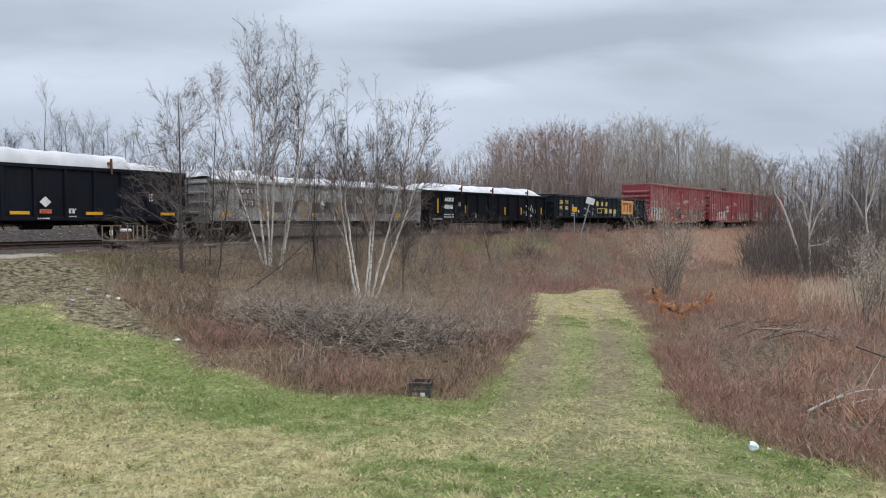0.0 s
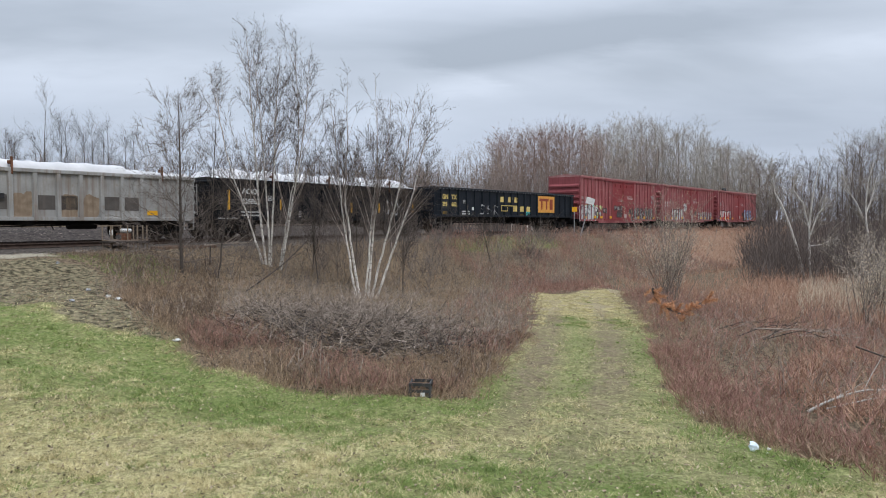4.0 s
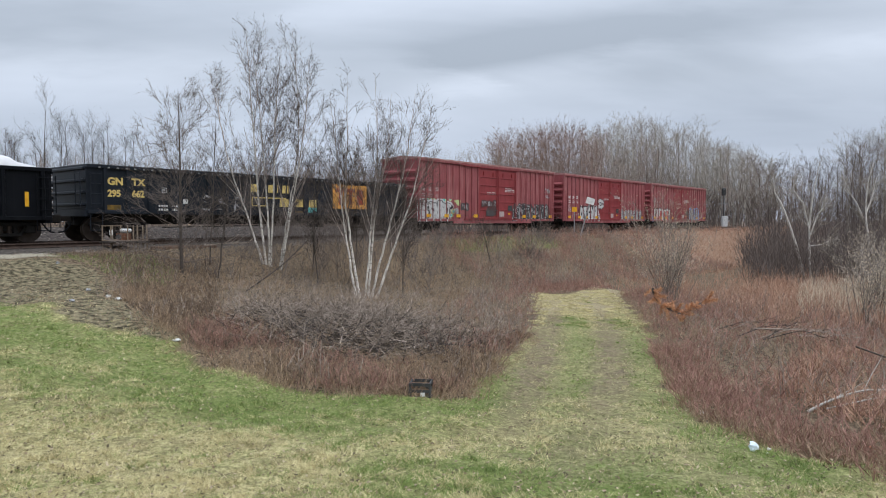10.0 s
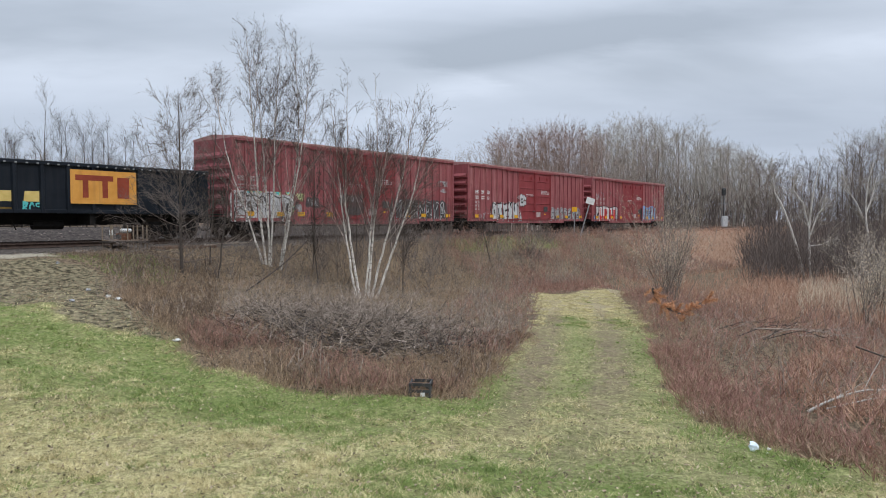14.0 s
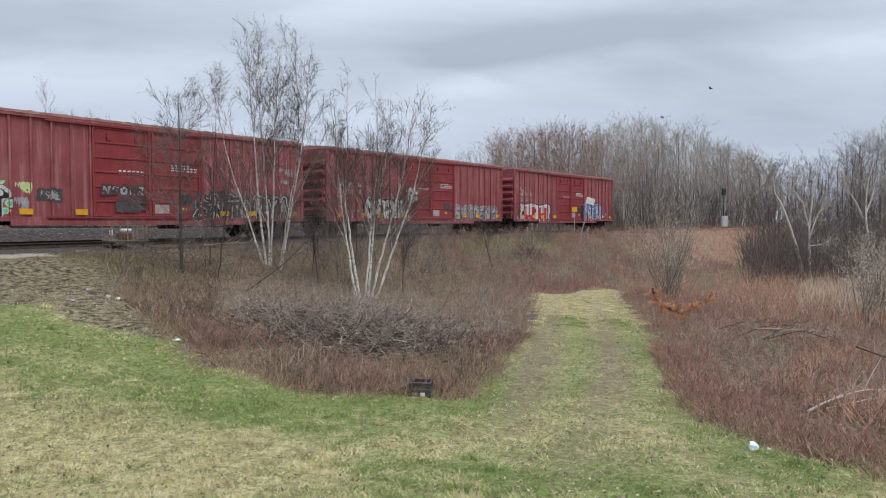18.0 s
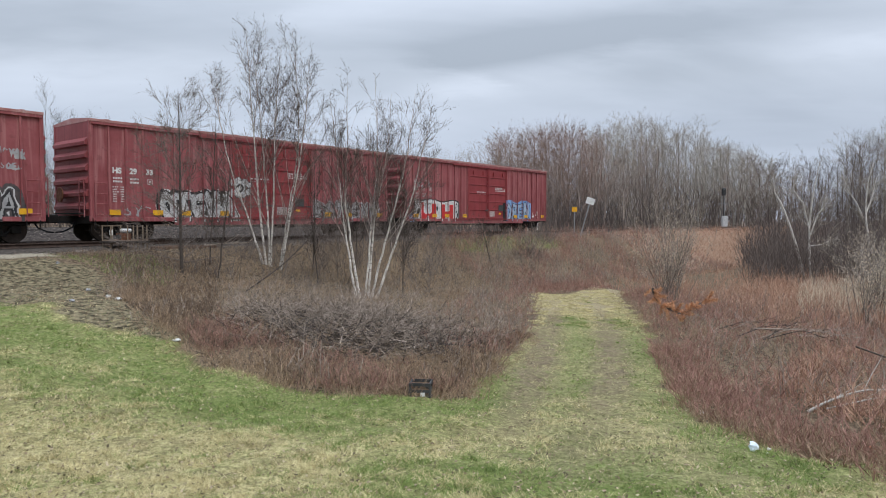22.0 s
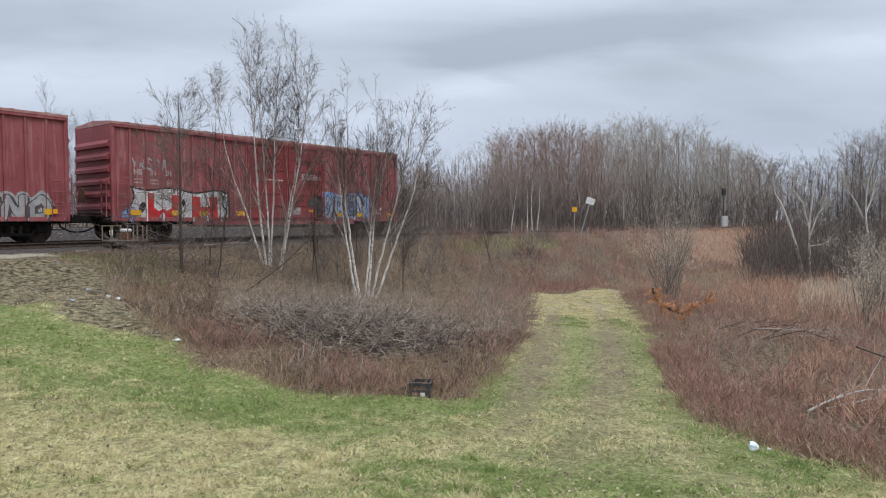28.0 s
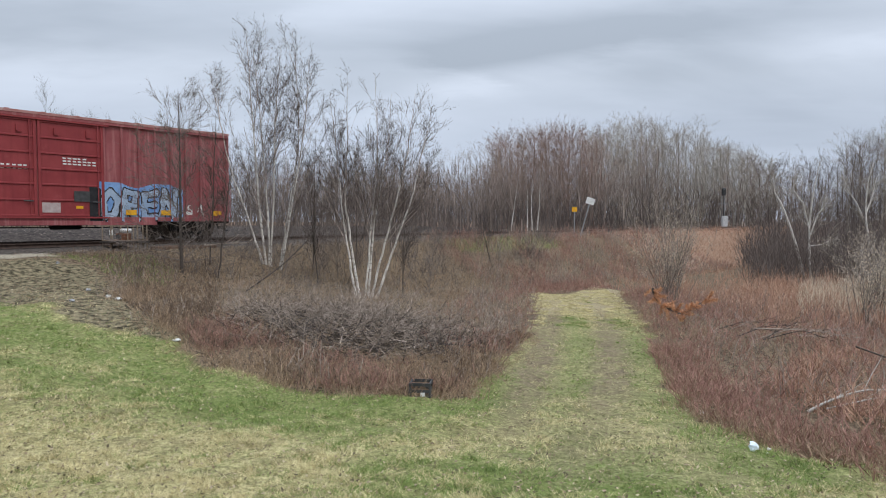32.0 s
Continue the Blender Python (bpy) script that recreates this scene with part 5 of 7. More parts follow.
    strip(b, "number_plate", G_BLACK, x + 0.2, 1.5, 0.4, 0.18, -1.535)
    for x in (-45.06, -41.3, -36.0):
        strap_tie(b, x - o - h, 2.55)
    out.append((b, w, o + h + 0.2, L))
    # C: black car with white load
    L, o = 13.6, -33.42
    h = L / 2
    posts = [1.13 - h + 1.22 * k for k in range(11)]
    c, w = gondola("black gondola with white wrapped load and yellow bars", L, 2.6, 0.78, M_BLACK, posts, 0.10)
    heap(c, 2.6, [(-h + 0.1, 0.08), (-h + 0.5, 0.3), (-h + 1.4, 0.5), (-31.1 - o - h, 0.5), (-31.05 - o - h, 0.42), (-28.0 - o - h, 0.4), (-25.0 - o - h, 0.42), (-22.0 - o - h, 0.46), (-20.9 - o - h, 0.38), (h - 0.15, 0.02)], 43, bump=0.2, steep=5)
    for x, z in ((-32.80, 1.25), (-30.0, 1.25), (-25.5, 1.2), (-23.43, 1.2), (-20.65, 1.25)):
        strip(c, "reflector_bar", M_YEL, x - o - h, z, 0.12, 0.85 if x < -32 else 0.5, -1.455, "yellow reflective bar")
    writing(c, "AOKX", M_WHITE, -32.05 - o - h, 1.97, 0.23, -1.445, "car_initials")
    writing(c, "43586", M_WHITE, -32.1 - o - h, 1.52, 0.23, -1.445, "car_number", 1.05)
    plate_mark(c, M_WHITE, -30.55 - o - h, 1.8, 0.22, -1.441)
    for k in range(5):
        lettering(c, "small_print", M_WHITE, -28.9 - o - h, 1.2 - 0.08 * k, 0.38, 0.03, -1.445, 4, rng)
    for z in (1.12, 0.97):
        lettering(c, "small_print", M_WHITE, -32.1 - o - h, z, 0.95, 0.07, -1.445, 9, rng)
    lettering(c, "small_print", M_WHITE, -33.3 - o - h, 0.85, 1.0, 0.05, -1.515, 12, rng)
    graffiti(c, -23.05 - o - h, -22.3 - o - h, 1.05, 1.9, [6, 2, 6], [G_SILVER], lambda X: np.full(np.shape(X), -1.45), 31, 0.014, 0, 0, 0.015)
    graffiti(c, -22.2 - o - h, -21.35 - o - h, 1.05, 1.9, [6, 6], [G_SILVER], lambda X: np.full(np.shape(X), -1.45), 32, 0.014, 0, 0, 0.015)
    for x in (-30.44, -27.0, -22.6):
        strap_tie(c, x - o - h, 2.6)
    out.append((c, w, o + h, L))
    # D: long empty black car with cream-yellow shapes and an orange panel
    L, o = 17.37, -18.72
    h = L / 2
    posts = [0.63 - h + 0.86 * k for k in range(20)]
    d, w = gondola("long black gondola with cream lettering and orange panel", L, 2.84, 1.02, M_SLATE, posts, 0.10)
    X = lambda s: s - o - h
    for x, word, figures in ((-17.98, "GN", "295"), (-17.06, "TX", "662")):
        writing(d, word, M_CREAM, X(x), 2.12, 0.27, -1.445, "car_initials", 1.05)
        writing(d, figures, M_CREAM, X(x), 1.68, 0.25, -1.445, "car_number", 0.95)
    plate_mark(d, M_WHITE, X(-15.75), 1.98, 0.2, -1.441)
    for x in (-11.7, -10.75, -9.95, -9.68):
        strip(d, "cream_shape", M_CREAM, X(x), 2.05, 0.55 if x < -10 else 0.2, 0.36, -1.446, slant=0.25)
    for x in (-10.1, -9.2, -8.35):
        strip(d, "cream_shape", M_CREAM, X(x), 1.42, 0.52, 0.36, -1.446, slant=0.25)
    strip(d, "cream_shape", M_CREAM, X(-11.7), 1.78, 1.9, 0.05, -1.54)
    strip(d, "cream_shape", M_CREAM, X(-11.7), 1.42, 0.75, 0.05, -1.54)
    strip(d, "cream_shape", M_CREAM, X(-11.7), 1.42, 0.05, 0.36, -1.54)
    strip(d, "cream_shape", M_CREAM, X(-10.95), 1.42, 0.05, 0.3, -1.54)
    strip(d, "orange_panel", M_ORANGE, X(-6.87), 1.38, 2.4, 1.22, -1.536, "faded orange panel with dull red shapes")
    for x, z, ww, hh in ((-6.7, 2.22, 1.35, 0.2), (-6.45, 1.6, 0.2, 0.62), (-5.75, 1.6, 0.2, 0.62), (-5.2, 1.6, 0.45, 0.78)):
        strip(d, "red_shape", M_BRICKRED, X(x), z, ww, hh, -1.543)
    lettering(d, "small_print", M_WHITE, X(-16.0), 1.32, 0.85, 0.08, -1.445, 8, rng)
    lettering(d, "small_print", M_WHITE, X(-16.0), 1.17, 0.85, 0.08, -1.445, 8, rng)
    strip(d, "notice", M_WHITE, X(-14.95), 1.45, 0.28, 0.2, -1.446)
    strip(d, "reflector", M_YELDIRTY, X(-18.0), 1.18, 0.5, 0.18, -1.446)
    strip(d, "reflector", M_YELDIRTY, X(-9.2), 1.1, 0.5, 0.12, -1.446)
    graffiti(d, X(-9.0) + 0.6, X(-9.0) + 1.2, 1.1, 1.4, [4, 6, 5], [G_TEAL], lambda q: np.full(np.shape(q), -1.45), 33, 0.025, 0, 0, 0.02)
    graffiti(d, X(-14.3), X(-11.9), 1.15, 1.85, [2, 2, 4], [G_GREY], lambda q: np.full(np.shape(q), -1.54), 34, 0.012, 0, 0, 0.015)
    for k in range(52):
        part("chord_hole", boxes((X(-18.3) + 0.335 * k - 0.035, X(-18.3) + 0.335 * k + 0.035, -1.546, -1.53, 2.71, 2.76)), M_STEEL, d)
    out.append((d, w, o + h + 0.12, L))
    return out


TRAIN = [(c, w, off + BOX_L / 2, BOX_L) for c, w, off in boxcars()] + gondolas()


def run(t):
    """Metres that the train has gone at t seconds."""
    return 0.0003067 * t ** 3 - 0.0311326 * t * t + 3.7307714 * t + 0.1533


def car_pose(middle, t, length):
    s = middle + 65.0 - run(t)
    b = length / 2 - 1.8
    x0, y0, _ = on_track(s - b)
    x1, y1, _ = on_track(s + b)
    return Matrix.Translation(((x0 + x1) / 2, (y0 + y1) / 2, 0)) @ Matrix.Rotation(math.atan2(y1 - y0, x1 - x0), 4, "Z")


def motions():
    turn, times, t = [], [], 0.0
    while t < 32.0:
        times.append(t)
        t += 0.16
    times.append(32.0)
    for car, wheels, middle, length in TRAIN:
        walk(car, [(k * 0.5, car_pose(middle, k * 0.5, length)) for k in range(65)])
        for w in wheels:
            at = w.location.copy()
            walk(w, [(q, Matrix.Translation(at) @ Matrix.Rotation(-run(q) / 0.44, 4, "Y")) for q in times])
    # two birds come from beyond the woods and pass: seconds, bearing, rise, distance
    paths = [[(0, 0.16, 0.10, 300), (16, 0.18, 0.13, 90), (17, 0.2065, 0.149, 70), (17.4, 0.253, 0.151, 58), (17.6, 0.295, 0.163, 52), (17.8, 0.345, 0.177, 47), (18, 0.399, 0.197, 43), (18.2, 0.458, 0.22, 40),
              (18.5, 0.556, 0.239, 36), (18.7, 0.632, 0.249, 34), (19.2, 0.85, 0.27, 30), (32, 9.0, 1.0, 20)],
             [(0, 0.15, 0.10, 300), (16, 0.17, 0.13, 92), (17, 0.2, 0.147, 72), (17.4, 0.2515, 0.144, 60), (17.6, 0.273, 0.1415, 56), (17.8, 0.298, 0.147, 52), (18, 0.328, 0.154, 49), (18.2, 0.36, 0.164, 46),
              (18.5, 0.42, 0.174, 42), (18.9, 0.518, 0.186, 38), (19.3, 0.638, 0.188, 34), (20, 0.9, 0.19, 30), (32, 9.0, 1.0, 20)]]
    for b, path in zip(BIRDS, paths):
        walk(b, [(t, pose(q * d, d, 0.757 + e * d, 12 * math.sin(t * 9), 4, -55)) for t, q, e, d in path])


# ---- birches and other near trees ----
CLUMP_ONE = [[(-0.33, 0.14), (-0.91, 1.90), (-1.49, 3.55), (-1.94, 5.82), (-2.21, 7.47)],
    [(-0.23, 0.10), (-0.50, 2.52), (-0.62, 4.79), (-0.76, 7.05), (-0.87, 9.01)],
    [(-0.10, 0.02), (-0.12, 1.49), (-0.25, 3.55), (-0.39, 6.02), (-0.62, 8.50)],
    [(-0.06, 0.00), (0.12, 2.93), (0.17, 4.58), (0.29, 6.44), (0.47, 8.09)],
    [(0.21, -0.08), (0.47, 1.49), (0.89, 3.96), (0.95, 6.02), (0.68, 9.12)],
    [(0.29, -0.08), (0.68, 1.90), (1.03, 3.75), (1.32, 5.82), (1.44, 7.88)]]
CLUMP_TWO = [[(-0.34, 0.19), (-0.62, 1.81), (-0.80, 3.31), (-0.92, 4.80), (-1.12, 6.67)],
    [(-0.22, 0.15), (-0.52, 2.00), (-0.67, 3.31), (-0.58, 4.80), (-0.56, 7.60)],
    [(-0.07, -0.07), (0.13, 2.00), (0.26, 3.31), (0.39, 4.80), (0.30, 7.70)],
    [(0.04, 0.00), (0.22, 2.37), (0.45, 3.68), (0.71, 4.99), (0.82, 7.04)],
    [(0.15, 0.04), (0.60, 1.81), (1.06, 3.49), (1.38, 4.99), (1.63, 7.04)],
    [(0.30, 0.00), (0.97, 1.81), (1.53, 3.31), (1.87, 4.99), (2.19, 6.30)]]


def crown_on(g, limbs, twigs, pts, H, n_limbs=5, angle=0.4, reach=0.42, thick=0.014, lo=0.22, n_side=24, n_twig=8, n_fine=3, side=0.15, up=0.06, wander=0.035, drop=0.0):
    """Rising limbs, side branches, twigs and fine twigs along one stem. drop: how much flatter the low limbs stand."""
    line = (pts[:, None, :], unit(np.gradient(pts, axis=0))[:, None, :])
    p, d, t, _ = fork(g, line, n_limbs, lo, 0.9, angle, 0.1)
    d = unit(d - np.array([0, 0, 1.0]) * (drop * (1 - t) ** 2)[:, None])
    L = H * reach * (1.0 - 0.66 * t) * g.uniform(0.7, 1.2, len(t))
    lim = shoots(g, limbs, p, d, L, thick * (1.15 - t), 6, wander, up, 0.2)
    p1, d1, t1, _ = fork(g, line, n_side, lo, 1.0, 0.55)
    p2, d2, t2, j2 = fork(g, lim, 13, 0.12, 1.0, 0.5)
    k = g.random(len(j2)) < np.clip(L[j2] / (0.9 * L.max()), 0.2, 1)
    p2, d2, t2, j2 = p2[k], d2[k], t2[k], j2[k]
    La = np.concatenate([H * side * (1.0 - 0.65 * t1) * g.uniform(0.5, 1.3, len(t1)), L[j2] * 0.36 * (1.1 - 0.7 * t2) * g.uniform(0.5, 1.3, len(t2))]) + 0.12
    b = shoots(g, twigs, np.concatenate([p1, p2]), np.concatenate([d1, d2]), La, np.full(len(La), 0.0048), 3, wander, up, 0.34)
    p, d, t3, j3 = fork(g, b, n_twig, 0.12, 1.0, 0.58)
    k = g.random(len(j3)) < np.clip(La[j3] / (0.75 * La.max()), 0.22, 1)
    p, d, j3 = p[k], d[k], j3[k]
    Lb = La[j3] * g.uniform(0.15, 0.42, len(j3)) + g.uniform(0.06, 0.22, len(j3))
    c = shoots(g, twigs, p, d, Lb, np.full(len(j3), 0.003), 2, 0.035, 0.01, 0.4)
    p, d, t4, j4 = fork(g, c, n_fine, 0.1, 1.0, 0.58)
    return shoots(g, twigs, p, d, Lb[j4] * g.uniform(0.3, 0.7, len(j4)) + 0.03, np.full(len(j4), 0.0027), 1, 0.05, 0.0, 0.6)


def birch_clump(x, y, trunks, seed, label, r=0.04, side=0.35):
    rng = np.random.default_rng(seed)
    z = float(ground_z(x, y))
    clump = tagged(new("birch_clump"), label, "birch tree")
    clump.location = (x, y, z)
    limbs, crown, buds = Tubes(), Tubes(), Tubes()
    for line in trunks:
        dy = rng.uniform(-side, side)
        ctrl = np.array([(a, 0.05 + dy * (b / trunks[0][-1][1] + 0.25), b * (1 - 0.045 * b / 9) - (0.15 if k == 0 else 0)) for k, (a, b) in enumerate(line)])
        n = 25
        u = np.linspace(0, len(ctrl) - 1, n)
        # smooth the drawn line, with a little natural wander
        pts = np.stack([np.interp(u, np.arange(len(ctrl)), ctrl[:, k]) for k in range(3)], 1)
        for _ in range(3):
            pts[1:-1] = (pts[:-2] + 2 * pts[1:-1] + pts[2:]) / 4
        pts[2:-1, :2] += 0.012 * rng.normal(size=(n - 3, 2))
        rr = r * rng.uniform(0.8, 1.1)
        radius = rr * (1 - np.linspace(0, 1, n)) ** 1.05 + 0.0035
        radius[0] *= 1.3
        for nm, a, b, m in (("trunk", 0, 16, V_BIRCH), ("upper_stem", 15, n, V_BIRCHLIMB)):
            ob = limb(nm, pts[a:b], radius[a:b] * (1 if a == 0 else 0.98), m, 9 if a == 0 else 7)
            ob.parent = clump
        e = crown_on(rng, limbs, crown, pts, float(line[-1][1]), 18, 0.38, 0.35, 0.014, 0.2, 28, 5, 3, 0.085, 0.012, 0.02)
        p, d, t4, _ = fork(rng, e, 1, 0.5, 1.0, 0.5)
        k = rng.random(len(p)) < 0.2
        shoots(rng, buds, p[k], d[k], np.full(int(k.sum()), 0.035), np.full(int(k.sum()), 0.009), 1, 0.2, -0.1, 0.6)
    ob = tagged(new("branchwork", limbs.mesh("branchwork", [V_BIRCHLIMB], 5)), kind="stuff")
    ob.parent = clump
    ob = new("crown", crown.mesh("crown", [V_BIRCHTWIG]))
    ob.parent = clump
    ob = tagged(new("catkin", buds.mesh("catkin", [V_BIRCHTWIG])), "small brown catkins", kind="stuff")
    ob.parent = clump
    return clump


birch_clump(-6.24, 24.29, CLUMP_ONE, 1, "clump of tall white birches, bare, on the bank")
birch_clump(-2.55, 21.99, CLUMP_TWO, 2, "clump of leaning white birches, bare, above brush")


def bare_tree(name, x, y, height, seed, label, mat=None, r=0.07, category="tree", **kw):
    rng = np.random.default_rng(seed)
    t = Tubes()
    trees(rng, t, np.array([[0.0, 0.0, -0.12]]), np.array([height]), np.array([r]), **kw)
    tree = tagged(new(name), label, category)
    tree.location = (x, y, float(ground_z(x, y)))
    n = 6
    rows = t.rows
    trunk, crown = Tubes(), Tubes()
    trunk.rows, crown.rows = rows[:n], rows[n:]
    pts = np.concatenate([trunk.rows[0][0]] + [q[1] for q in trunk.rows])
    rad = np.concatenate([trunk.rows[0][2]] + [q[3] for q in trunk.rows])
    a = limb("trunk", pts, rad, mat or V_DARKTWIG)
    b = new("crown", crown.mesh("crown", [V_DARKTWIG if mat is None else V_TWIG]))
    a.parent = b.parent = tree
    return tree


def spreading_tree(name, x, y, height, seed, label, r=0.05, lean=(0.0, 0.0), mat=None, **kw):
    """A slender stem with many fine spreading limbs."""
    g = np.random.default_rng(seed)
    tree = tagged(new(name), label, "tree")
    tree.location = (x, y, float(ground_z(x, y)))
    u = np.linspace(0, 1, 12)
    pts = np.stack([lean[0] * u * height, lean[1] * u * height, u * height - 0.12], 1)
    pts[2:, :2] += np.cumsum(0.012 * g.normal(size=(10, 2)), 0)
    ob = limb("trunk", pts, r * (1 - u) ** 0.9 + 0.004, V_DARKTWIG, 8)
    ob.parent = tree
    limbs, twigs = Tubes(), Tubes()
    crown_on(g, limbs, twigs, pts, height, **kw)
    for nm, q, s in (("branchwork", limbs, 4), ("crown", twigs, 2)):
        ob = tagged(new(nm, q.mesh(nm, [mat or V_DARKTWIG], s)), kind="stuff" if s == 4 else "")
        ob.parent = tree


spreading_tree("young_tree", -8.04, 20.43, 5.75, 5, "bare grey young tree with spreading branches", 0.05, mat=V_TWIG, n_limbs=44, angle=0.75, reach=0.44, thick=0.0125, lo=0.08, n_side=8, n_twig=7, n_fine=3, up=0.02, wander=0.045, drop=0.7)
spreading_tree("sapling", -7.0, 20.6, 4.3, 6, "bare grey sapling with forked branches", 0.022, (0.12, 0), n_limbs=8, angle=0.5, reach=0.4, thick=0.008, n_side=14, n_twig=4, n_fine=2)
spreading_tree("sapling", -7.9, 22.5, 5.2, 16, "bare slender grey sapling", 0.025, (0.05, 0), n_limbs=8, angle=0.5, reach=0.4, thick=0.009, n_side=16, n_twig=4, n_fine=2)
spreading_tree("sapling", -4.4, 23.4, 3.8, 7, "bare dark slender sapling", 0.02, (-0.08, 0), n_limbs=6, angle=0.5, thick=0.008, n_side=14, n_twig=4, n_fine=2)
spreading_tree("sapling", -4.9, 25.0, 5.4, 17, "bare grey sapling behind the birches", 0.025, (0.04, 0), n_limbs=8, angle=0.45, thick=0.009, n_side=16, n_twig=4, n_fine=2)
spreading_tree("sapling", -1.5, 24.5, 4.0, 8, "bare dark sapling near the rails", 0.02, (0.06, 0), n_limbs=6, angle=0.5, thick=0.008, n_side=14, n_twig=4, n_fine=2)
spreading_tree("sapling", -3.4, 26.0, 4.4, 18, "thin bare sapling on the bank", 0.022, n_limbs=6, angle=0.5, thick=0.008, n_side=14, n_twig=4, n_fine=2)
bare_tree("leaning_shrub", 2.6, 35.6, 2.8, 10, "bare dark leaning shrub on the grassy bank", r=0.035, branches=30, twigs=10, twiglets=3, start=0.3, angle=0.7, blen=0.6, lean=0.25)


def multi_shrub(name, x, y, height, stems_n, seed, label, spread=0.33, buds=True, mat=None, thick=0.011):
    """Many rising stems from one foot, with fine twigs and pale buds."""
    g = np.random.default_rng(seed)
    sh = tagged(new(name), label, "shrub")
    sh.location = (x, y, float(ground_z(x, y)) - 0.03)
    st, tw, bu = Tubes(), Tubes(), Tubes()
    n = stems_n
    P = np.stack([0.22 * g.normal(size=n), 0.22 * g.normal(size=n), np.zeros(n)], 1)
    D = unit(np.stack([spread * g.normal(size=n), spread * g.normal(size=n), np.ones(n)], 1))
    L = height * g.uniform(0.55, 1.05, n)
    line = shoots(g, st, P, D, L, np.full(n, thick), 5, 0.08, 0.04, 0.25)
    p, d, t, j = fork(g, line, 10, 0.25, 1.0, 0.5)
    L2 = L[j] * g.uniform(0.1, 0.3, len(j))
    b = shoots(g, tw, p, d, L2, np.full(len(j), 0.0042), 3, 0.13, 0.1, 0.4)
    p, d, t, j3 = fork(g, b, 4, 0.2, 1.0, 0.55)
    c = shoots(g, tw, p, d, L2[j3] * 0.5, np.full(len(j3), 0.003), 1, 0.1, 0.05, 0.6)
    for nm, q, m in (("branchwork", st, V_TWIG), ("twigwork", tw, mat or V_TWIG)):
        ob = tagged(new(nm, q.mesh(nm, [m])), kind="stuff")
        ob.parent = sh
    if buds:
        p, d, t, _ = fork(g, c, 2, 0.3, 1.0, 0.4)
        shoots(g, bu, p, d, np.full(len(t), 0.04), np.full(len(t), 0.009), 1, 0.1, 0.0, 0.5)
        ob = tagged(new("catkin", bu.mesh("catkin", [V_STRAW])), "pale furry buds", kind="stuff")
        ob.parent = sh
    return sh


multi_shrub("willow_shrub", 8.35, 24.5, 3.9, 56, 9, "bare grey willow shrub with pale buds", 0.28, mat=V_WILLOW, thick=0.008)
multi_shrub("willow_shrub", 15.2, 22.0, 3.4, 26, 20, "bare grey willow shrub in pale reeds", mat=V_WILLOW)
multi_shrub("willow_shrub", 12.6, 19.5, 2.6, 30, 21, "bare grey willow shrub among red stems", mat=V_WILLOW)
multi_shrub("willow_shrub", 17.8, 26.5, 3.6, 28, 22, "bare grey willow shrub at the wood's edge", mat=V_WILLOW)
multi_shrub("willow_shrub", 22.5, 36.0, 3.8, 30, 23, "bare grey shrub at the wood's edge", buds=False)
multi_shrub("willow_shrub", 27.0, 40.0, 4.0, 30, 24, "bare dark grey shrub at the wood's edge", buds=False)
multi_shrub("bank_shrub", 4.9, 38.6, 1.9, 24, 25, "bare red-brown shrub on the bank", 0.5, False)
multi_shrub("bank_shrub", 6.6, 43.5, 1.8, 22, 26, "bare red-brown shrub near the rails", 0.45, False)
for k, (bx, dist, hh) in enumerate(((0.103, 57, 5.6), (0.134, 58, 6.0), (0.141, 59, 6.4), (0.127, 58, 5.0))):
    bare_tree("birch_tree", bx * dist, dist, hh, 80 + k, "slender pale birch behind the railway", V_BIRCH, r=0.06, category="birch tree", branches=20, twigs=6, twiglets=2, start=0.4, angle=0.5, blen=0.25, lean=0.02)

multi_shrub("sapling_thicket", -7.9, 20.9, 2.4, 12, 31, "tangle of bare grey saplings by the young tree", 0.75, False, thick=0.0075)
multi_shrub("sapling_thicket", -6.9, 21.3, 3.2, 10, 32, "bare dark saplings between tree and birches", 0.5, False, thick=0.0075)
multi_shrub("sapling_thicket", -5.6, 22.8, 2.4, 9, 33, "bare saplings at the foot of birches", 0.5, False, thick=0.0075)
multi_shrub("sapling_thicket", -3.6, 24.6, 2.6, 10, 34, "bare dark saplings between the birches", 0.5, False, thick=0.0075)
multi_shrub("sapling_thicket", -0.6, 25.5, 2.4, 11, 35, "bare grey saplings near the rails", 0.5, False, thick=0.0075)

def tangle():
    """Thin bare saplings growing up between the birches and the rails."""
    g = np.random.default_rng(36)
    s, q = g.uniform(14.5, 34, 150), g.uniform(3.6, 8.5, 150)
    x, y, th = on_track(s, -q)
    k = g.random(150) < np.interp(s, [14, 17, 27, 34], [0.5, 1.0, 0.9, 0.15])
    x, y = x[k], y[k]
    t = Tubes()
    trees(g, t, on_ground(x, y, -0.05), g.uniform(1.0, 3.1, len(x)), g.uniform(0.006, 0.012, len(x)), branches=14, twigs=5, twiglets=1, start=0.1, angle=0.7, blen=0.5, tw=0.35, thick=1.0, lean=0.25, bw=0.12, bup=0.06, wander=0.09)
    stuff("saplings", t, V_TWIG, "tangle of thin bare saplings below the rails", "saplings")


tangle()

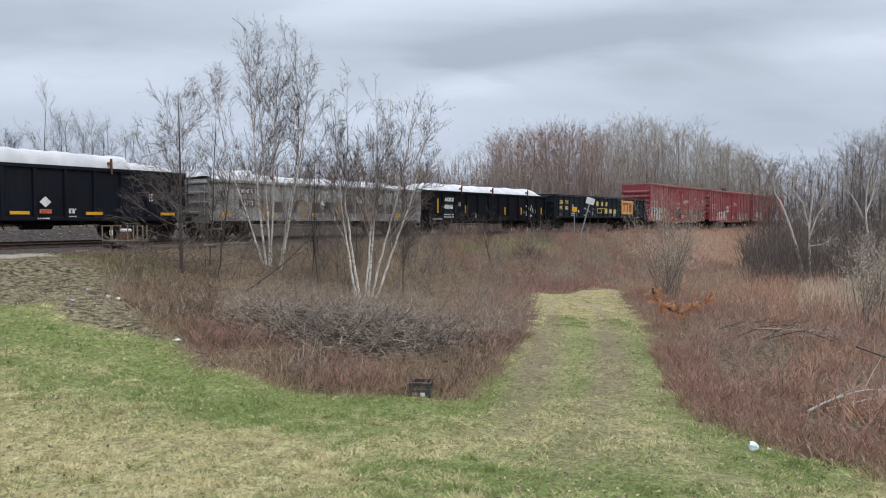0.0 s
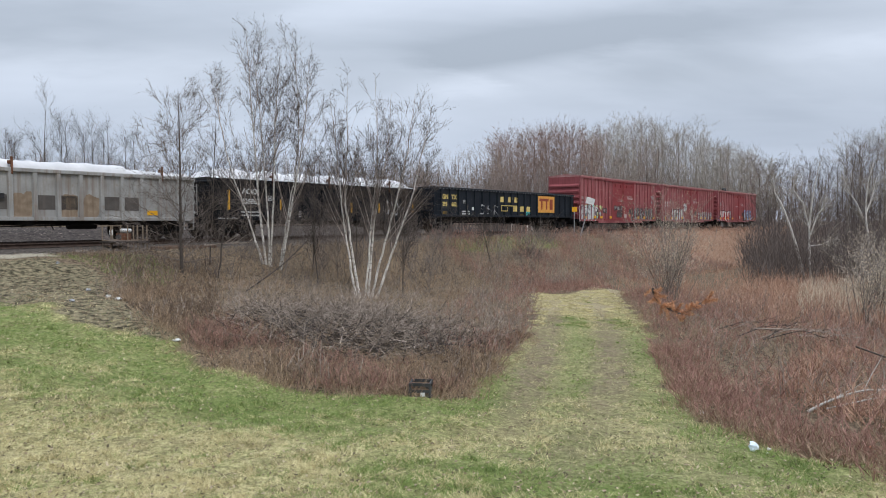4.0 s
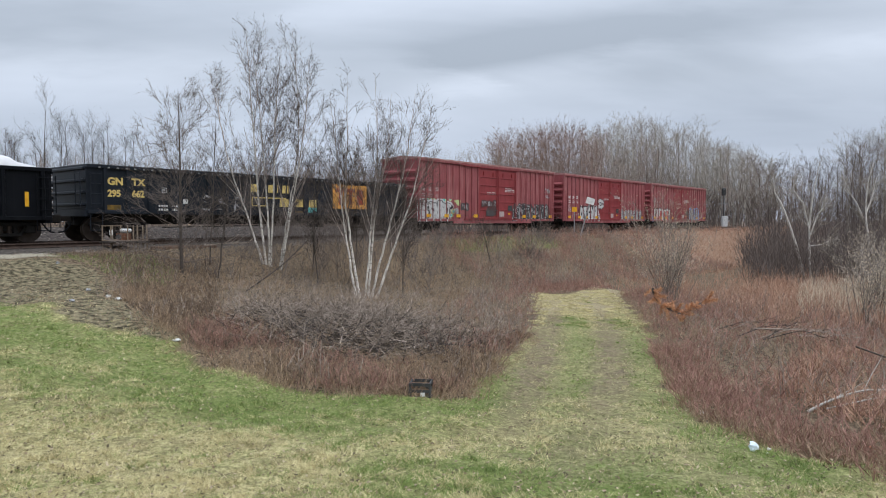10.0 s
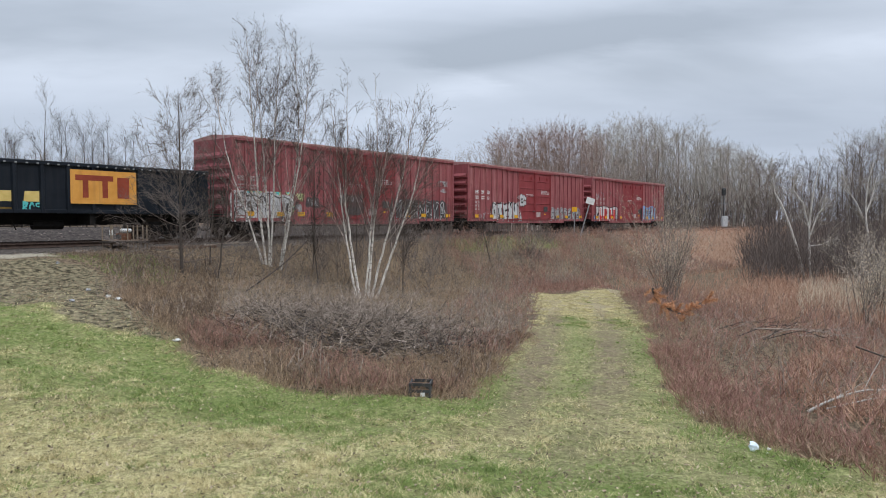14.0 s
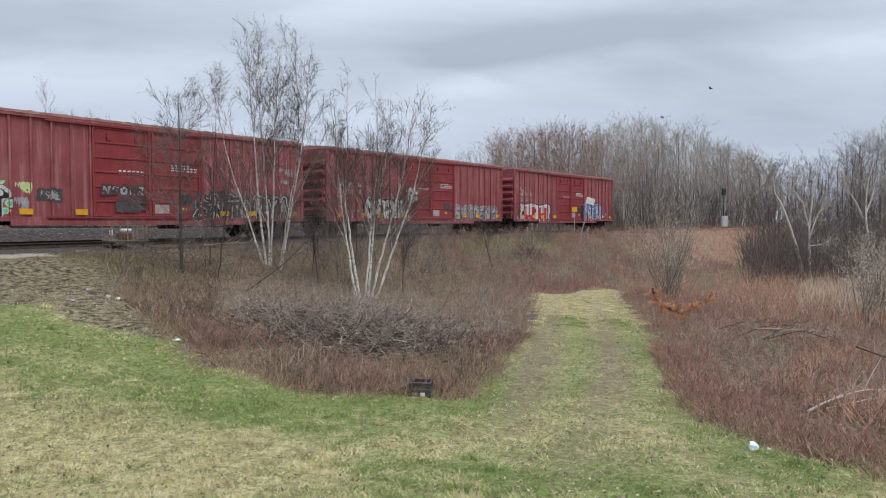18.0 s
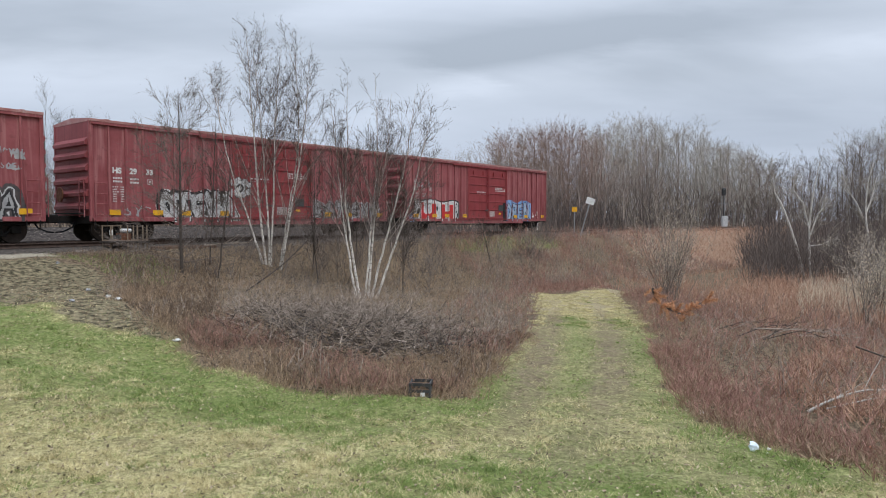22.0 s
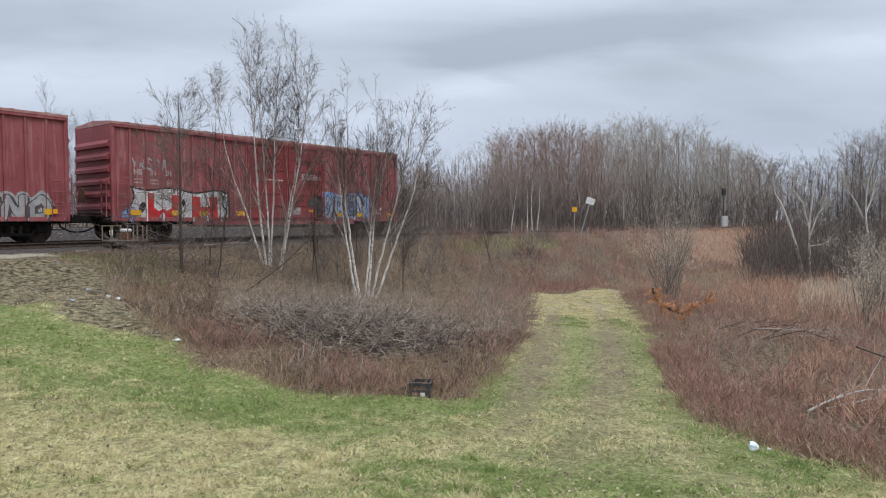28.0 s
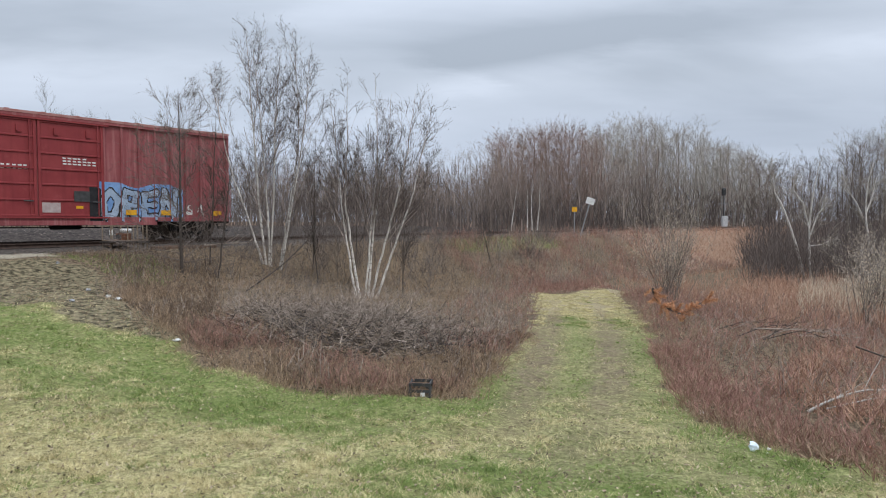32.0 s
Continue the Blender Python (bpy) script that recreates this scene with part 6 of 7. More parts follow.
# trees that show above the far side of the train
for k, (bx, dist, top) in enumerate(((-0.597, 44, 145), (-0.648, 46, 222), (-0.632, 43, 230), (-0.575, 44, 195), (-0.56, 47, 190), (-0.535, 47, 200), (-0.522, 43, 195), (-0.500, 45, 205), (-0.51, 48, 200), (-0.66, 50, 220), (-0.64, 52, 215), (-0.475, 46, 225), (-0.46, 49, 225), (-0.605, 52, 225))):
    h = 0.757 + (391.5 - top) / 1177.5 * dist - float(ground_z(bx * dist, dist))
    bare_tree("young_tree", bx * dist, dist, h * 1.12, 60 + k, "slender bare young tree beyond the railway", r=0.055, branches=46, twigs=8, twiglets=3, start=0.1, angle=0.62, blen=0.3, lean=0.01, wander=0.015, bw=0.06, bup=0.08, thick=1.35)


# ---- leaning pale birches at the wood's edge ----
def edge_birch(bearing, dist, lines, seed):
    rng = np.random.default_rng(seed)
    x, y = bearing * dist, dist
    tree = tagged(new("birch_tree"), "pale bare birch with crooked stems at the wood's edge", "birch tree")
    tree.location = (x, y, float(ground_z(x, y)))
    crown = Tubes()
    for line in lines:
        ctrl = np.array([(a, rng.uniform(-0.2, 0.2), b) for a, b in line])
        u = np.linspace(0, len(ctrl) - 1, 10)
        pts = np.stack([np.interp(u, np.arange(len(ctrl)), ctrl[:, k]) for k in range(3)], 1)
        radius = np.linspace(0.095 if line[0][1] < 1 else 0.05, 0.014, 10)
        ob = limb("trunk", pts, radius, V_BIRCH, 7)
        ob.parent = tree
        line3 = (pts[:, None, :], unit(np.gradient(pts, axis=0))[:, None, :])
        p, d, tt, _ = fork(rng, line3, 22, 0.35, 1.0, 0.6)
        L = rng.uniform(0.7, 2.2, len(tt)) * (1.25 - tt)
        b = shoots(rng, crown, p, d, L, 0.016 * (1.2 - tt), 3, 0.15, 0.1, 0.3)
        p, d, t2, j2 = fork(rng, b, 7, 0.2, 1.0, 0.6)
        shoots(rng, crown, p, d, L[j2] * 0.5, np.full(len(j2), 0.008), 2, 0.15, 0.05, 0.5)
    ob = new("crown", crown.mesh("crown", [V_WOODPALE]))
    ob.parent = tree


edge_birch(0.553, 42.0, [[(0, 0), (-0.05, 1.8), (-0.08, 3.5), (0.1, 5.6), (0.4, 7.6)], [(-0.25, 0), (-0.95, 2.3), (-2.0, 5.0), (-2.4, 5.6), (-2.5, 6.8)], [(-0.06, 3.3), (-0.6, 5.0), (-1.1, 5.8), (-1.2, 6.6)], [(-0.05, 3.0), (0.45, 4.2), (0.95, 5.0)], [(0.0, 2.3), (0.7, 2.35), (1.2, 2.6)]], 71)
edge_birch(0.641, 46.0, [[(0, 0), (-0.1, 2.2), (-0.4, 4.4), (-0.35, 6.4), (0.2, 8.0)], [(-0.4, 4.2), (-1.0, 5.3), (-1.7, 6.3), (-1.9, 7.0)], [(-0.38, 4.6), (0.1, 5.6), (0.5, 7.0)]], 72)


# ---- woodland ----
def woodland():
    rng = np.random.default_rng(77)

    def skyline(u):
        """Rise of the wood's top above eye level, by bearing."""
        return np.interp(u, [-0.95, -0.36, -0.19, -0.02, 0.014, 0.056, 0.1, 0.124, 0.166, 0.2, 0.226, 0.243, 0.285, 0.32, 0.345, 0.358, 0.379, 0.392, 0.43, 0.464, 0.506, 0.55, 0.59, 0.608, 0.642, 0.67, 0.72],
                         [0.10, 0.105, 0.105, 0.111, 0.12, 0.13, 0.139, 0.15, 0.154, 0.15, 0.139, 0.154, 0.164, 0.156, 0.141, 0.159, 0.152, 0.125, 0.122, 0.11, 0.104, 0.11, 0.116, 0.133, 0.15, 0.159, 0.16])

    def belt(name, label, mat, n, bear, dist, height, r, seed, under=None, **kw):
        g = np.random.default_rng(seed)
        b, d = g.uniform(*bear, n), g.uniform(*dist, n)
        x, y = b * d, d
        s, q = track_sd(x, y)
        ok = (q < -6) | (q > 9)
        x, y = x[ok], y[ok]
        t = Tubes()
        hh = g.uniform(*height, len(x))
        if under:
            hh = ((skyline(x / y) - g.uniform(*under, len(x))) * y + 0.757 - ground_z(x, y)) * 1.13
        trees(g, t, on_ground(x, y, -0.1), hh, g.uniform(0.7, 1.3, len(x)) * r, **kw)
        return stuff(name, t, mat, label, "woodland")

    kw = dict(branches=26, twigs=8, start=0.2, angle=0.62, blen=0.36, tw=0.2, lean=0.02, wander=0.025, bsegs=2, tsegs=1, twiglets=4, bw=0.05, bup=0.03, tang=0.6)
    belt("woodland", "bare grey-brown woodland beyond the railway", V_WOODFAR, 145, (-0.22, 0.50), (64, 98), (7, 10.0), 0.09, 1, under=(0.012, 0.06), thick=1.44, **kw)
    belt("woodland", "bare reddish maple woodland beyond the railway", V_WOODRED, 70, (0.07, 0.24), (88, 112), (12, 19), 0.12, 2, under=(0.0, 0.014), thick=1.70, **kw)
    belt("woodland", "pale poplar woodland in the distance", V_WOODPALE, 90, (0.2, 0.5), (112, 145), (13, 23), 0.14, 3, under=(0.0, 0.012), thick=1.95, **kw)
    belt("woodland", "bare brown woodland behind the bank", V_WOODFAR, 150, (0.26, 0.80), (100, 150), (11, 17), 0.11, 4, under=(0.0, 0.016), thick=1.87, **kw)
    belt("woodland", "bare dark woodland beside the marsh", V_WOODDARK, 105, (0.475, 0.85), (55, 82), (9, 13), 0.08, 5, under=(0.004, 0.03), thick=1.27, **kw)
    belt("woodland", "tall grey woodland beyond the marsh", V_WOODPALE, 22, (0.60, 0.85), (66, 84), (12, 16.0), 0.10, 15, under=(0.0, 0.012), thick=1.36, **kw)
    belt("woodland", "slender bare young trees behind the siding", V_WOODFAR, 34, (-0.70, -0.43), (46, 62), (4.6, 7.2), 0.05, 16, thick=1.19, **kw)
    belt("woodland", "bare woodland behind the siding", V_WOODFAR, 60, (-0.95, -0.15), (75, 110), (4.2, 6.4), 0.08, 6, under=(0.0, 0.03), thick=1.87, **kw)
    belt("woodland", "low bare trees close behind the railway", V_WOODFAR, 115, (-0.28, 0.12), (54, 72), (5.0, 9.4), 0.06, 7, under=(0.004, 0.04), thick=1.19, **kw)
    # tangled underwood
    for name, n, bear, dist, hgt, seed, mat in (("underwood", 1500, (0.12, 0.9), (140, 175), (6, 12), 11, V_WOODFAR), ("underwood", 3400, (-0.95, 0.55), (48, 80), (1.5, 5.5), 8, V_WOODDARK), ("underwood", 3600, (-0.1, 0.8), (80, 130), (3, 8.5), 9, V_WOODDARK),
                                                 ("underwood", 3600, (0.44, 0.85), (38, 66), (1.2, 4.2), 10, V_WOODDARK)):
        g = np.random.default_rng(seed)
        b, d = g.uniform(*bear, n), g.uniform(*dist, n)
        x, y = b * d, d
        s, q = track_sd(x, y)
        ok = (q < -5) | ((q > 9) & (b > 0.45 + 0.07 * g.random(n) ** 2))
        x, y = x[ok], y[ok]
        t = Tubes()
        D = unit(np.stack([0.2 * g.normal(size=len(x)), 0.2 * g.normal(size=len(x)), np.ones(len(x))], 1))
        L = g.uniform(*hgt, len(x))
        line = shoots(g, t, on_ground(x, y, -0.1), D, L, 0.011 * d[ok] / 50 + 0.006, 3, 0.12, 0.05, 0.4)
        p, dd, tt, j = fork(g, line, 7, 0.15, 1.0, 0.5)
        shoots(g, t, p, dd, L[j] * g.uniform(0.2, 0.45, len(j)), 0.006 * d[ok][j] / 50 + 0.003, 2, 0.15, 0.08, 0.5)
        stuff(name, t, mat, "dense bare underwood and saplings", "underwood")


woodland()


# ---- thickets, brush and grasses ----
def stems(name, label, mat, x, y, length, radius, seed, spread=0.25, side=3, category="shrubs", up=0.05, wander=0.12, segs=2, reach=1.0):
    g = np.random.default_rng(seed)
    n = len(x)
    t = Tubes()
    D = unit(np.stack([spread * g.normal(size=n), spread * g.normal(size=n), np.ones(n)], 1))
    L = g.uniform(*length, n)
    line = shoots(g, t, on_ground(x, y, -0.02), D, L, g.uniform(0.7, 1.3, n) * radius, 3, wander, up, 0.35)
    if side:
        p, d, tt, j = fork(g, line, side, 0.2, 0.95, 0.55)
        shoots(g, t, p, d, L[j] * reach * g.uniform(0.2, 0.55, len(j)), np.full(len(j), radius * (0.6 if segs == 2 else 0.75)), segs, 0.15, 0.06, 0.4)
    return stuff(name, t, mat, label, category)


R = np.random.default_rng(101)
x, y = scatter(R, WEEDS, 2200)
stems("dead_weeds", "dark brown dead weeds below the rails", V_WEED, x, y, (0.08, 0.34), 0.004, 171, spread=0.6, side=4, segs=1)
x, y = scatter(R, [(-12.6, 20.9), (-9.9, 22.6), (-8.2, 20.5), (-7.2, 16.4), (-9.2, 18.8), (-10.6, 20.0)], 1500)
stems("bank_grass", "green tufts among dead weeds", V_GRASS, x, y, (0.06, 0.2), 0.005, 172, spread=0.6, side=0)
x, y = scatter(R, [(8, 17), (9, 26), (16, 36), (26, 46), (24, 32), (14, 18)], 5200)
stems("dry_grass", "orange-tan dry grass in the marsh", V_ORANGEGRASS, x, y, (0.4, 0.95), 0.007, 173, spread=0.3, side=2)
FRONT = [(-5.2, 12.0), (-4.4, 11.2), (-3.2, 9.8), (-2.0, 9.05), (-0.4, 8.85), (0.3, 9.3), (0.9, 11.4), (1.9, 15.0), (1.2, 15.5), (0.0, 12.0), (-1.0, 11.0), (-2.4, 11.4), (-3.8, 13.0), (-6.5, 16.0), (-7.5, 17.5), (-8.0, 16.0)]


def patchy(x, y, seed, cut=0.0, scale=1.0):
    g = np.random.default_rng(seed)
    a = g.uniform(0, 6, 4)
    f = np.sin(x * 1.9 * scale + a[0] + 1.2 * np.sin(y * 0.8 * scale + a[1])) + np.sin(y * 1.5 * scale - x * 0.7 * scale + a[2])
    return f + 0.5 * g.normal(size=len(x)) > cut


def patch_scatter(poly, count, seed, cut=0.0, scale=1.0):
    x, y = scatter(R, poly, count)
    k = patchy(x, y, seed, cut, scale)
    return x[k], y[k]


x, y = patch_scatter(FRONT, 4200, 1, -0.3)
stems("red_stem_thicket", "low red-brown leafless stems edging the lawn", V_REDSTEM, x[x > -4.6], y[x > -4.6], (0.1, 0.36), 0.0034, 111, spread=0.6, side=6, segs=1)
x, y = patch_scatter(FRONT, 3800, 12, -0.4, 1.3)
stems("dead_weeds", "dark brown dead weeds edging the lawn", V_WEED, x, y, (0.1, 0.36), 0.0036, 174, spread=0.65, side=5, segs=1)
x, y = patch_scatter(FRONT, 3600, 2, 0.2)
stems("thicket", "low brown dry stems edging the lawn", V_BROWNSTEM, x, y, (0.12, 0.42), 0.0035, 131, spread=0.7)
x, y = patch_scatter(THICKET, 5200, 3, -0.3)
stems("thicket", "brown leafless stems on the bank", V_BROWNSTEM, x, y, (0.12, 0.45), 0.0052, 112, spread=0.9)
x, y = patch_scatter(THICKET, 2600, 13, 0.5)
stems("thicket", "grey leafless stems on the bank", V_BRUSH, x, y, (0.2, 0.7), 0.0055, 132, spread=0.5)
x, y = scatter(R, THICKET, 6000)
k = (x > -1.0 + 0.13 * (y - 10)) & (y > 12) & patchy(x, y, 4, -0.4)
m = patchy(x, y, 44, 0.2, 1.6)
stems("red_stem_thicket", "red-brown leafless shrubs beside the lane", V_REDSTEM, x[k & m], y[k & m], (0.2, 0.65), 0.0055, 113, spread=0.5)
stems("thicket", "grey-brown leafless shrubs beside the lane", V_BRUSH, x[k & ~m], y[k & ~m], (0.2, 0.65), 0.0055, 143, spread=0.5)
NEARWILD = [(3.8, 4.6), (3.4, 6.8), (3.3, 8.8), (4.5, 13.5), (5.9, 20.0), (7.9, 29.4), (10, 33), (20, 30), (14, 14), (8.0, 4.5)]
x, y = patch_scatter(NEARWILD, 8000, 5, -1.2)
stems("red_stem_thicket", "dense red-brown leafless shrubs beside the lane", V_REDSTEM, x, y, (0.2, 0.7), 0.0042, 114, spread=0.55, side=6, segs=1)
x, y = patch_scatter(NEARWILD, 6000, 6, 0.1)
stems("thicket", "brown dry stems among red shrubs", V_BROWNSTEM, x, y, (0.15, 0.65), 0.004, 133, spread=0.65, side=5, segs=1)
x, y = scatter(R, [(3.5, 4.4), (3.2, 6.8), (3.15, 8.8), (4.2, 13.5), (4.9, 13.4), (4.2, 9.0), (4.3, 6.6), (5.2, 4.2)], 4200)
stems("dry_grass", "low tan grass under the red shrubs", V_BROWNSTEM, x[::2], y[::2], (0.08, 0.3), 0.0036, 161, spread=0.8, side=2)
stems("red_stem_thicket", "low red stems at the edge of the lane", V_REDSTEM, x[1::2], y[1::2], (0.1, 0.4), 0.004, 162, spread=0.6, side=3)
x, y = patch_scatter([(4.4, 5.0), (4.2, 8.8), (5.2, 13.5), (6.6, 20.0), (8.5, 29.0), (14, 28), (12, 14), (8.5, 4.5)], 2400, 7, 0.5)
stems("thicket", "taller grey-brown leafless shrubs", V_BRUSH, x, y, (0.45, 1.15), 0.0042, 115, side=9, spread=0.55, segs=1, reach=0.4)
x, y = patch_scatter([(8, 30), (7.5, 33.5), (16, 42), (33, 62), (60, 70), (60, 40), (22, 20), (12, 20)], 8500, 8, -1.3, 0.5)
stems("dry_grass", "russet dry grass and stems in the marsh", V_ORANGEGRASS, x, y, (0.5, 1.2), 0.009, 116, side=2)
x, y = patch_scatter([(14, 24), (17, 34), (24, 44), (37, 62), (60, 70), (60, 40), (22, 20)], 4500, 18, 0.3, 0.5)
stems("thicket", "grey-brown stems in the marsh", V_BRUSH, x, y, (0.6, 1.8), 0.008, 134, side=4)
x, y = scatter(R, [(14, 18), (12, 23), (18, 33), (30, 40), (40, 40), (26, 20)], 6000)
stems("dry_grass", "pale dry reeds in the marsh", V_STRAW, x, y, (0.7, 1.4), 0.008, 117, spread=0.15, side=1)
x, y = patch_scatter([(5.0, 6.0), (4.6, 9.5), (7.5, 13.0), (9.5, 11.0), (8.0, 6.0)], 3800, 27, 0.1)
stems("dry_fern", "russet dead fronds in the brush", V_ORANGEGRASS, x, y, (0.15, 0.5), 0.006, 144, spread=0.7, side=4)
# stragglers where the brush runs out into the grass
for poly, seed in ((FRONT, 21), (NEARWILD, 22)):
    g = np.random.default_rng(seed)
    p = np.array(poly[:11])
    u = g.uniform(0, len(p) - 1.01, 3200)
    i = u.astype(int)
    q = p[i] + (p[i + 1] - p[i]) * (u - i)[:, None] + 0.2 * g.normal(size=(3200, 2))
    stems("thicket", "stray dry stems at the edge of the grass", V_BROWNSTEM, q[:, 0], q[:, 1], (0.06, 0.25), 0.003, seed, spread=0.8)


# grass on the bank beside the rails
def bank_grass():
    g = np.random.default_rng(120)
    s, q = g.uniform(20, 120, 17000), g.uniform(2.6, 11.0, 17000)
    x, y, th = on_track(s, -q)
    k = s > 50 + 12 * g.normal(size=len(s))
    stems("dry_grass", "russet dry grass on the railway bank", V_ORANGEGRASS, x[k], y[k], (0.2, 0.7), 0.010, 121, spread=0.45, side=1)
    k = ~k
    stems("dry_grass", "brown dry grass on the railway bank", V_BROWNSTEM, x[k], y[k], (0.1, 0.4), 0.005, 122, spread=0.8, side=1)
    s, q = g.uniform(27, 62, 7500), g.uniform(3.2, 10.5, 7500)
    x, y, th = on_track(s, -q)
    k = patchy(x, y, 51, 0.0, 0.9)
    stems("bank_brush", "low red-brown brush on the railway bank", V_REDSTEM, x[k], y[k], (0.3, 0.95), 0.0065, 151, spread=0.4, side=4)
    k = patchy(x, y, 52, 0.2, 0.9)
    stems("bank_brush", "low grey brush on the railway bank", V_BRUSH, x[k], y[k], (0.25, 0.9), 0.0062, 152, spread=0.45, side=4)
    x, y = g.uniform(-9.5, 3.5, 1300), g.uniform(17, 34, 1300)
    ss, q = track_sd(x, y)
    k = (q > 3.8) & (q < 12) & patchy(x, y, 53, 0.3, 1.2)
    stems("bank_brush", "thin grey saplings and stems on the bank", V_TWIG, x[k], y[k], (0.3, 1.2), 0.0045, 153, spread=0.4, side=6)
    s, q = g.uniform(4, 32, 5000), g.uniform(4.2, 9.0, 5000)
    x, y, th = on_track(s, -q)
    k = ~inside(VERGE, x, y) & (s > 9 + g.random(len(s)) * 3)
    x, y = x[k], y[k]
    stems("dry_grass", "matted brown grass below the rails", V_BROWNSTEM, x, y, (0.12, 0.4), 0.005, 123, spread=0.6, side=1)
    x, y = scatter(g, [(3.0, 27.5), (4.4, 29.0), (6.6, 31.2), (9.0, 33.6), (8.0, 36.0), (3.4, 34.0)], 1500)
    stems("bank_brush", "low red-brown brush where the lane ends", V_REDSTEM, x, y, (0.15, 0.5), 0.006, 154, spread=0.6, side=3)
    s, q = g.uniform(29, 41, 2200), g.uniform(3.0, 5.6, 2200)
    x, y, th = on_track(s, -q)
    stems("bank_grass", "green spring grass on the bank", V_GRASS, x, y, (0.1, 0.25), 0.006, 124, spread=0.5, side=0)
    s, q = g.uniform(-20, 120, 6000), g.uniform(-7, -2.8, 6000)
    x, y, th = on_track(s, -q)
    stems("dry_grass", "dead grass beyond the rails", V_DARKTWIG, x, y, (0.05, 0.22), 0.006, 125, spread=0.7, side=1)
    x, y = scatter(g, VERGE, 4200)
    stems("verge_grass", "flattened dead grass on the verge", V_BROWNSTEM, x, y, (0.05, 0.16), 0.004, 126, spread=1.2, side=0, up=-0.1)


bank_grass()


def brush_pile():
    g = np.random.default_rng(130)

    def heap(n, low, high, rise, wander, radius, mat, label, forks):
        x, y = g.uniform(-4.6, 1.3, n), g.uniform(10.9, 17.2, n)
        k = ((x + 1.75) / 2.9) ** 2 + ((y - 13.9) / 3.0) ** 2 < g.uniform(0.35, 1.05, n)
        x, y = x[k], y[k]
        m = len(x)
        P = on_ground(x, y)
        P[:, 2] += g.uniform(low, high, m) * np.exp(-((x + 1.75) / 2.4) ** 2 - ((y - 13.4) / 2.0) ** 2)
        a = g.uniform(0, 6.28, m)
        D = unit(np.stack([np.cos(a), 0.7 * np.sin(a), g.uniform(-0.2, rise, m)], 1))
        t = Tubes()
        L = g.uniform(0.25, 1.0, m)
        line = shoots(g, t, P, D, L, g.uniform(0.6, 1.4, m) * radius, 4, wander, 0.02, 0.3)
        p, d, tt, j = fork(g, line, forks, 0.15, 1.0, 0.6)
        shoots(g, t, p, d, L[j] * g.uniform(0.2, 0.5, len(j)), np.full(len(j), 0.0026), 2, 0.2, 0.03, 0.4)
        tagged(new("brush_pile", t.mesh("brush_pile", [mat])), label, "brush pile", kind="stuff")

    # low layer takes the dark twig colour to stand for shade inside the heap
    heap(3000, 0.0, 0.28, 0.3, 0.2, 0.007, V_DARKTWIG, "tangled branches low in the brush heap, coloured dark as inner shade", 3)
    heap(2600, 0.1, 0.6, 0.9, 0.2, 0.0048, V_BRUSH, "heap of cut grey branches in the thicket", 6)


brush_pile()


def fallen_branch(name, label, pts, r, mat, seed, twigs=6):
    g = np.random.default_rng(seed)
    pts = np.array(pts, float)
    pts[:, 2] += ground_z(pts[:, 0], pts[:, 1])
    u = np.linspace(0, len(pts) - 1, 12)
    q = np.stack([np.interp(u, np.arange(len(pts)), pts[:, k]) for k in range(3)], 1)
    q[1:-1] = (q[:-2] + 2 * q[1:-1] + q[2:]) / 4
    t = Tubes()
    ob = limb(name, q, np.linspace(r, r * 0.35, 12), mat, 7)
    if twigs:
        p, d, tt, j = fork(g, (q[:, None], unit(np.gradient(q, axis=0))[:, None]), twigs, 0.2, 1, 0.5)
        shoots(g, t, p, d, g.uniform(0.25, 0.8, len(tt)), np.full(len(tt), r * 0.35), 3, 0.15, 0.05, 0.3)
        tw = tagged(new("twigwork", t.mesh("twigwork", [mat], 5)), kind="stuff")
        tw.parent = ob
    return tagged(ob, label, "fallen branch")


fallen_branch("fallen_branch", "bleached forked branch lying in red stems", [(4.6, 8.3, 0.05), (4.9, 8.3, 0.22), (5.4, 8.35, 0.31), (6.3, 8.4, 0.28)], 0.021, V_PALEBARK, 1, 4)
fallen_branch("fallen_branch", "bleached branch lying in red stems", [(4.75, 8.15, 0.12), (5.5, 8.1, 0.25), (6.4, 8.0, 0.18)], 0.011, V_PALEBARK, 2, 4)
fallen_branch("fallen_branch", "dark bare branch leaning in the shrubs", [(6.0, 9.6, 0.75), (6.5, 9.4, 0.5), (7.3, 9.2, 0.3)], 0.014, V_DARKTWIG, 3, 5)
fallen_branch("fallen_branch", "grey branch lying across the shrubs", [(6.2, 13.2, 0.5), (7.2, 13.0, 0.48), (8.0, 12.8, 0.4)], 0.014, V_BRUSH, 4, 6)
fallen_branch("fallen_branch", "thin dark sapling leaning over the bank", [(-5.4, 18.2, 0.05), (-4.6, 18.6, 0.8), (-3.9, 19.0, 1.7), (-3.3, 19.4, 2.6)], 0.021, V_DARKTWIG, 5, 10)
fallen_branch("fallen_branch", "pale grey branch lying on the bank", [(-8.0, 22.3, 0.7), (-7.4, 22.4, 0.85), (-6.6, 22.6, 1.0)], 0.03, V_BRUSH, 6, 8)

DB = np.random.default_rng(63)
for k in range(9):
    bx, by, an = DB.uniform(5.9, 8.0), DB.uniform(13.3, 15.4), DB.uniform(-0.5, 0.5)
    ln = DB.uniform(0.6, 1.4)
    fallen_branch("fallen_branch", "grey dead branch lying in red shrubs", [(bx, by, 0.2), (bx + ln * 0.5, by + ln * an * 0.5, DB.uniform(0.3, 0.5)), (bx + ln, by + ln * an, DB.uniform(0.25, 0.6))], 0.012, V_BRUSH if k % 2 else V_DARKTWIG, 40 + k, 9)


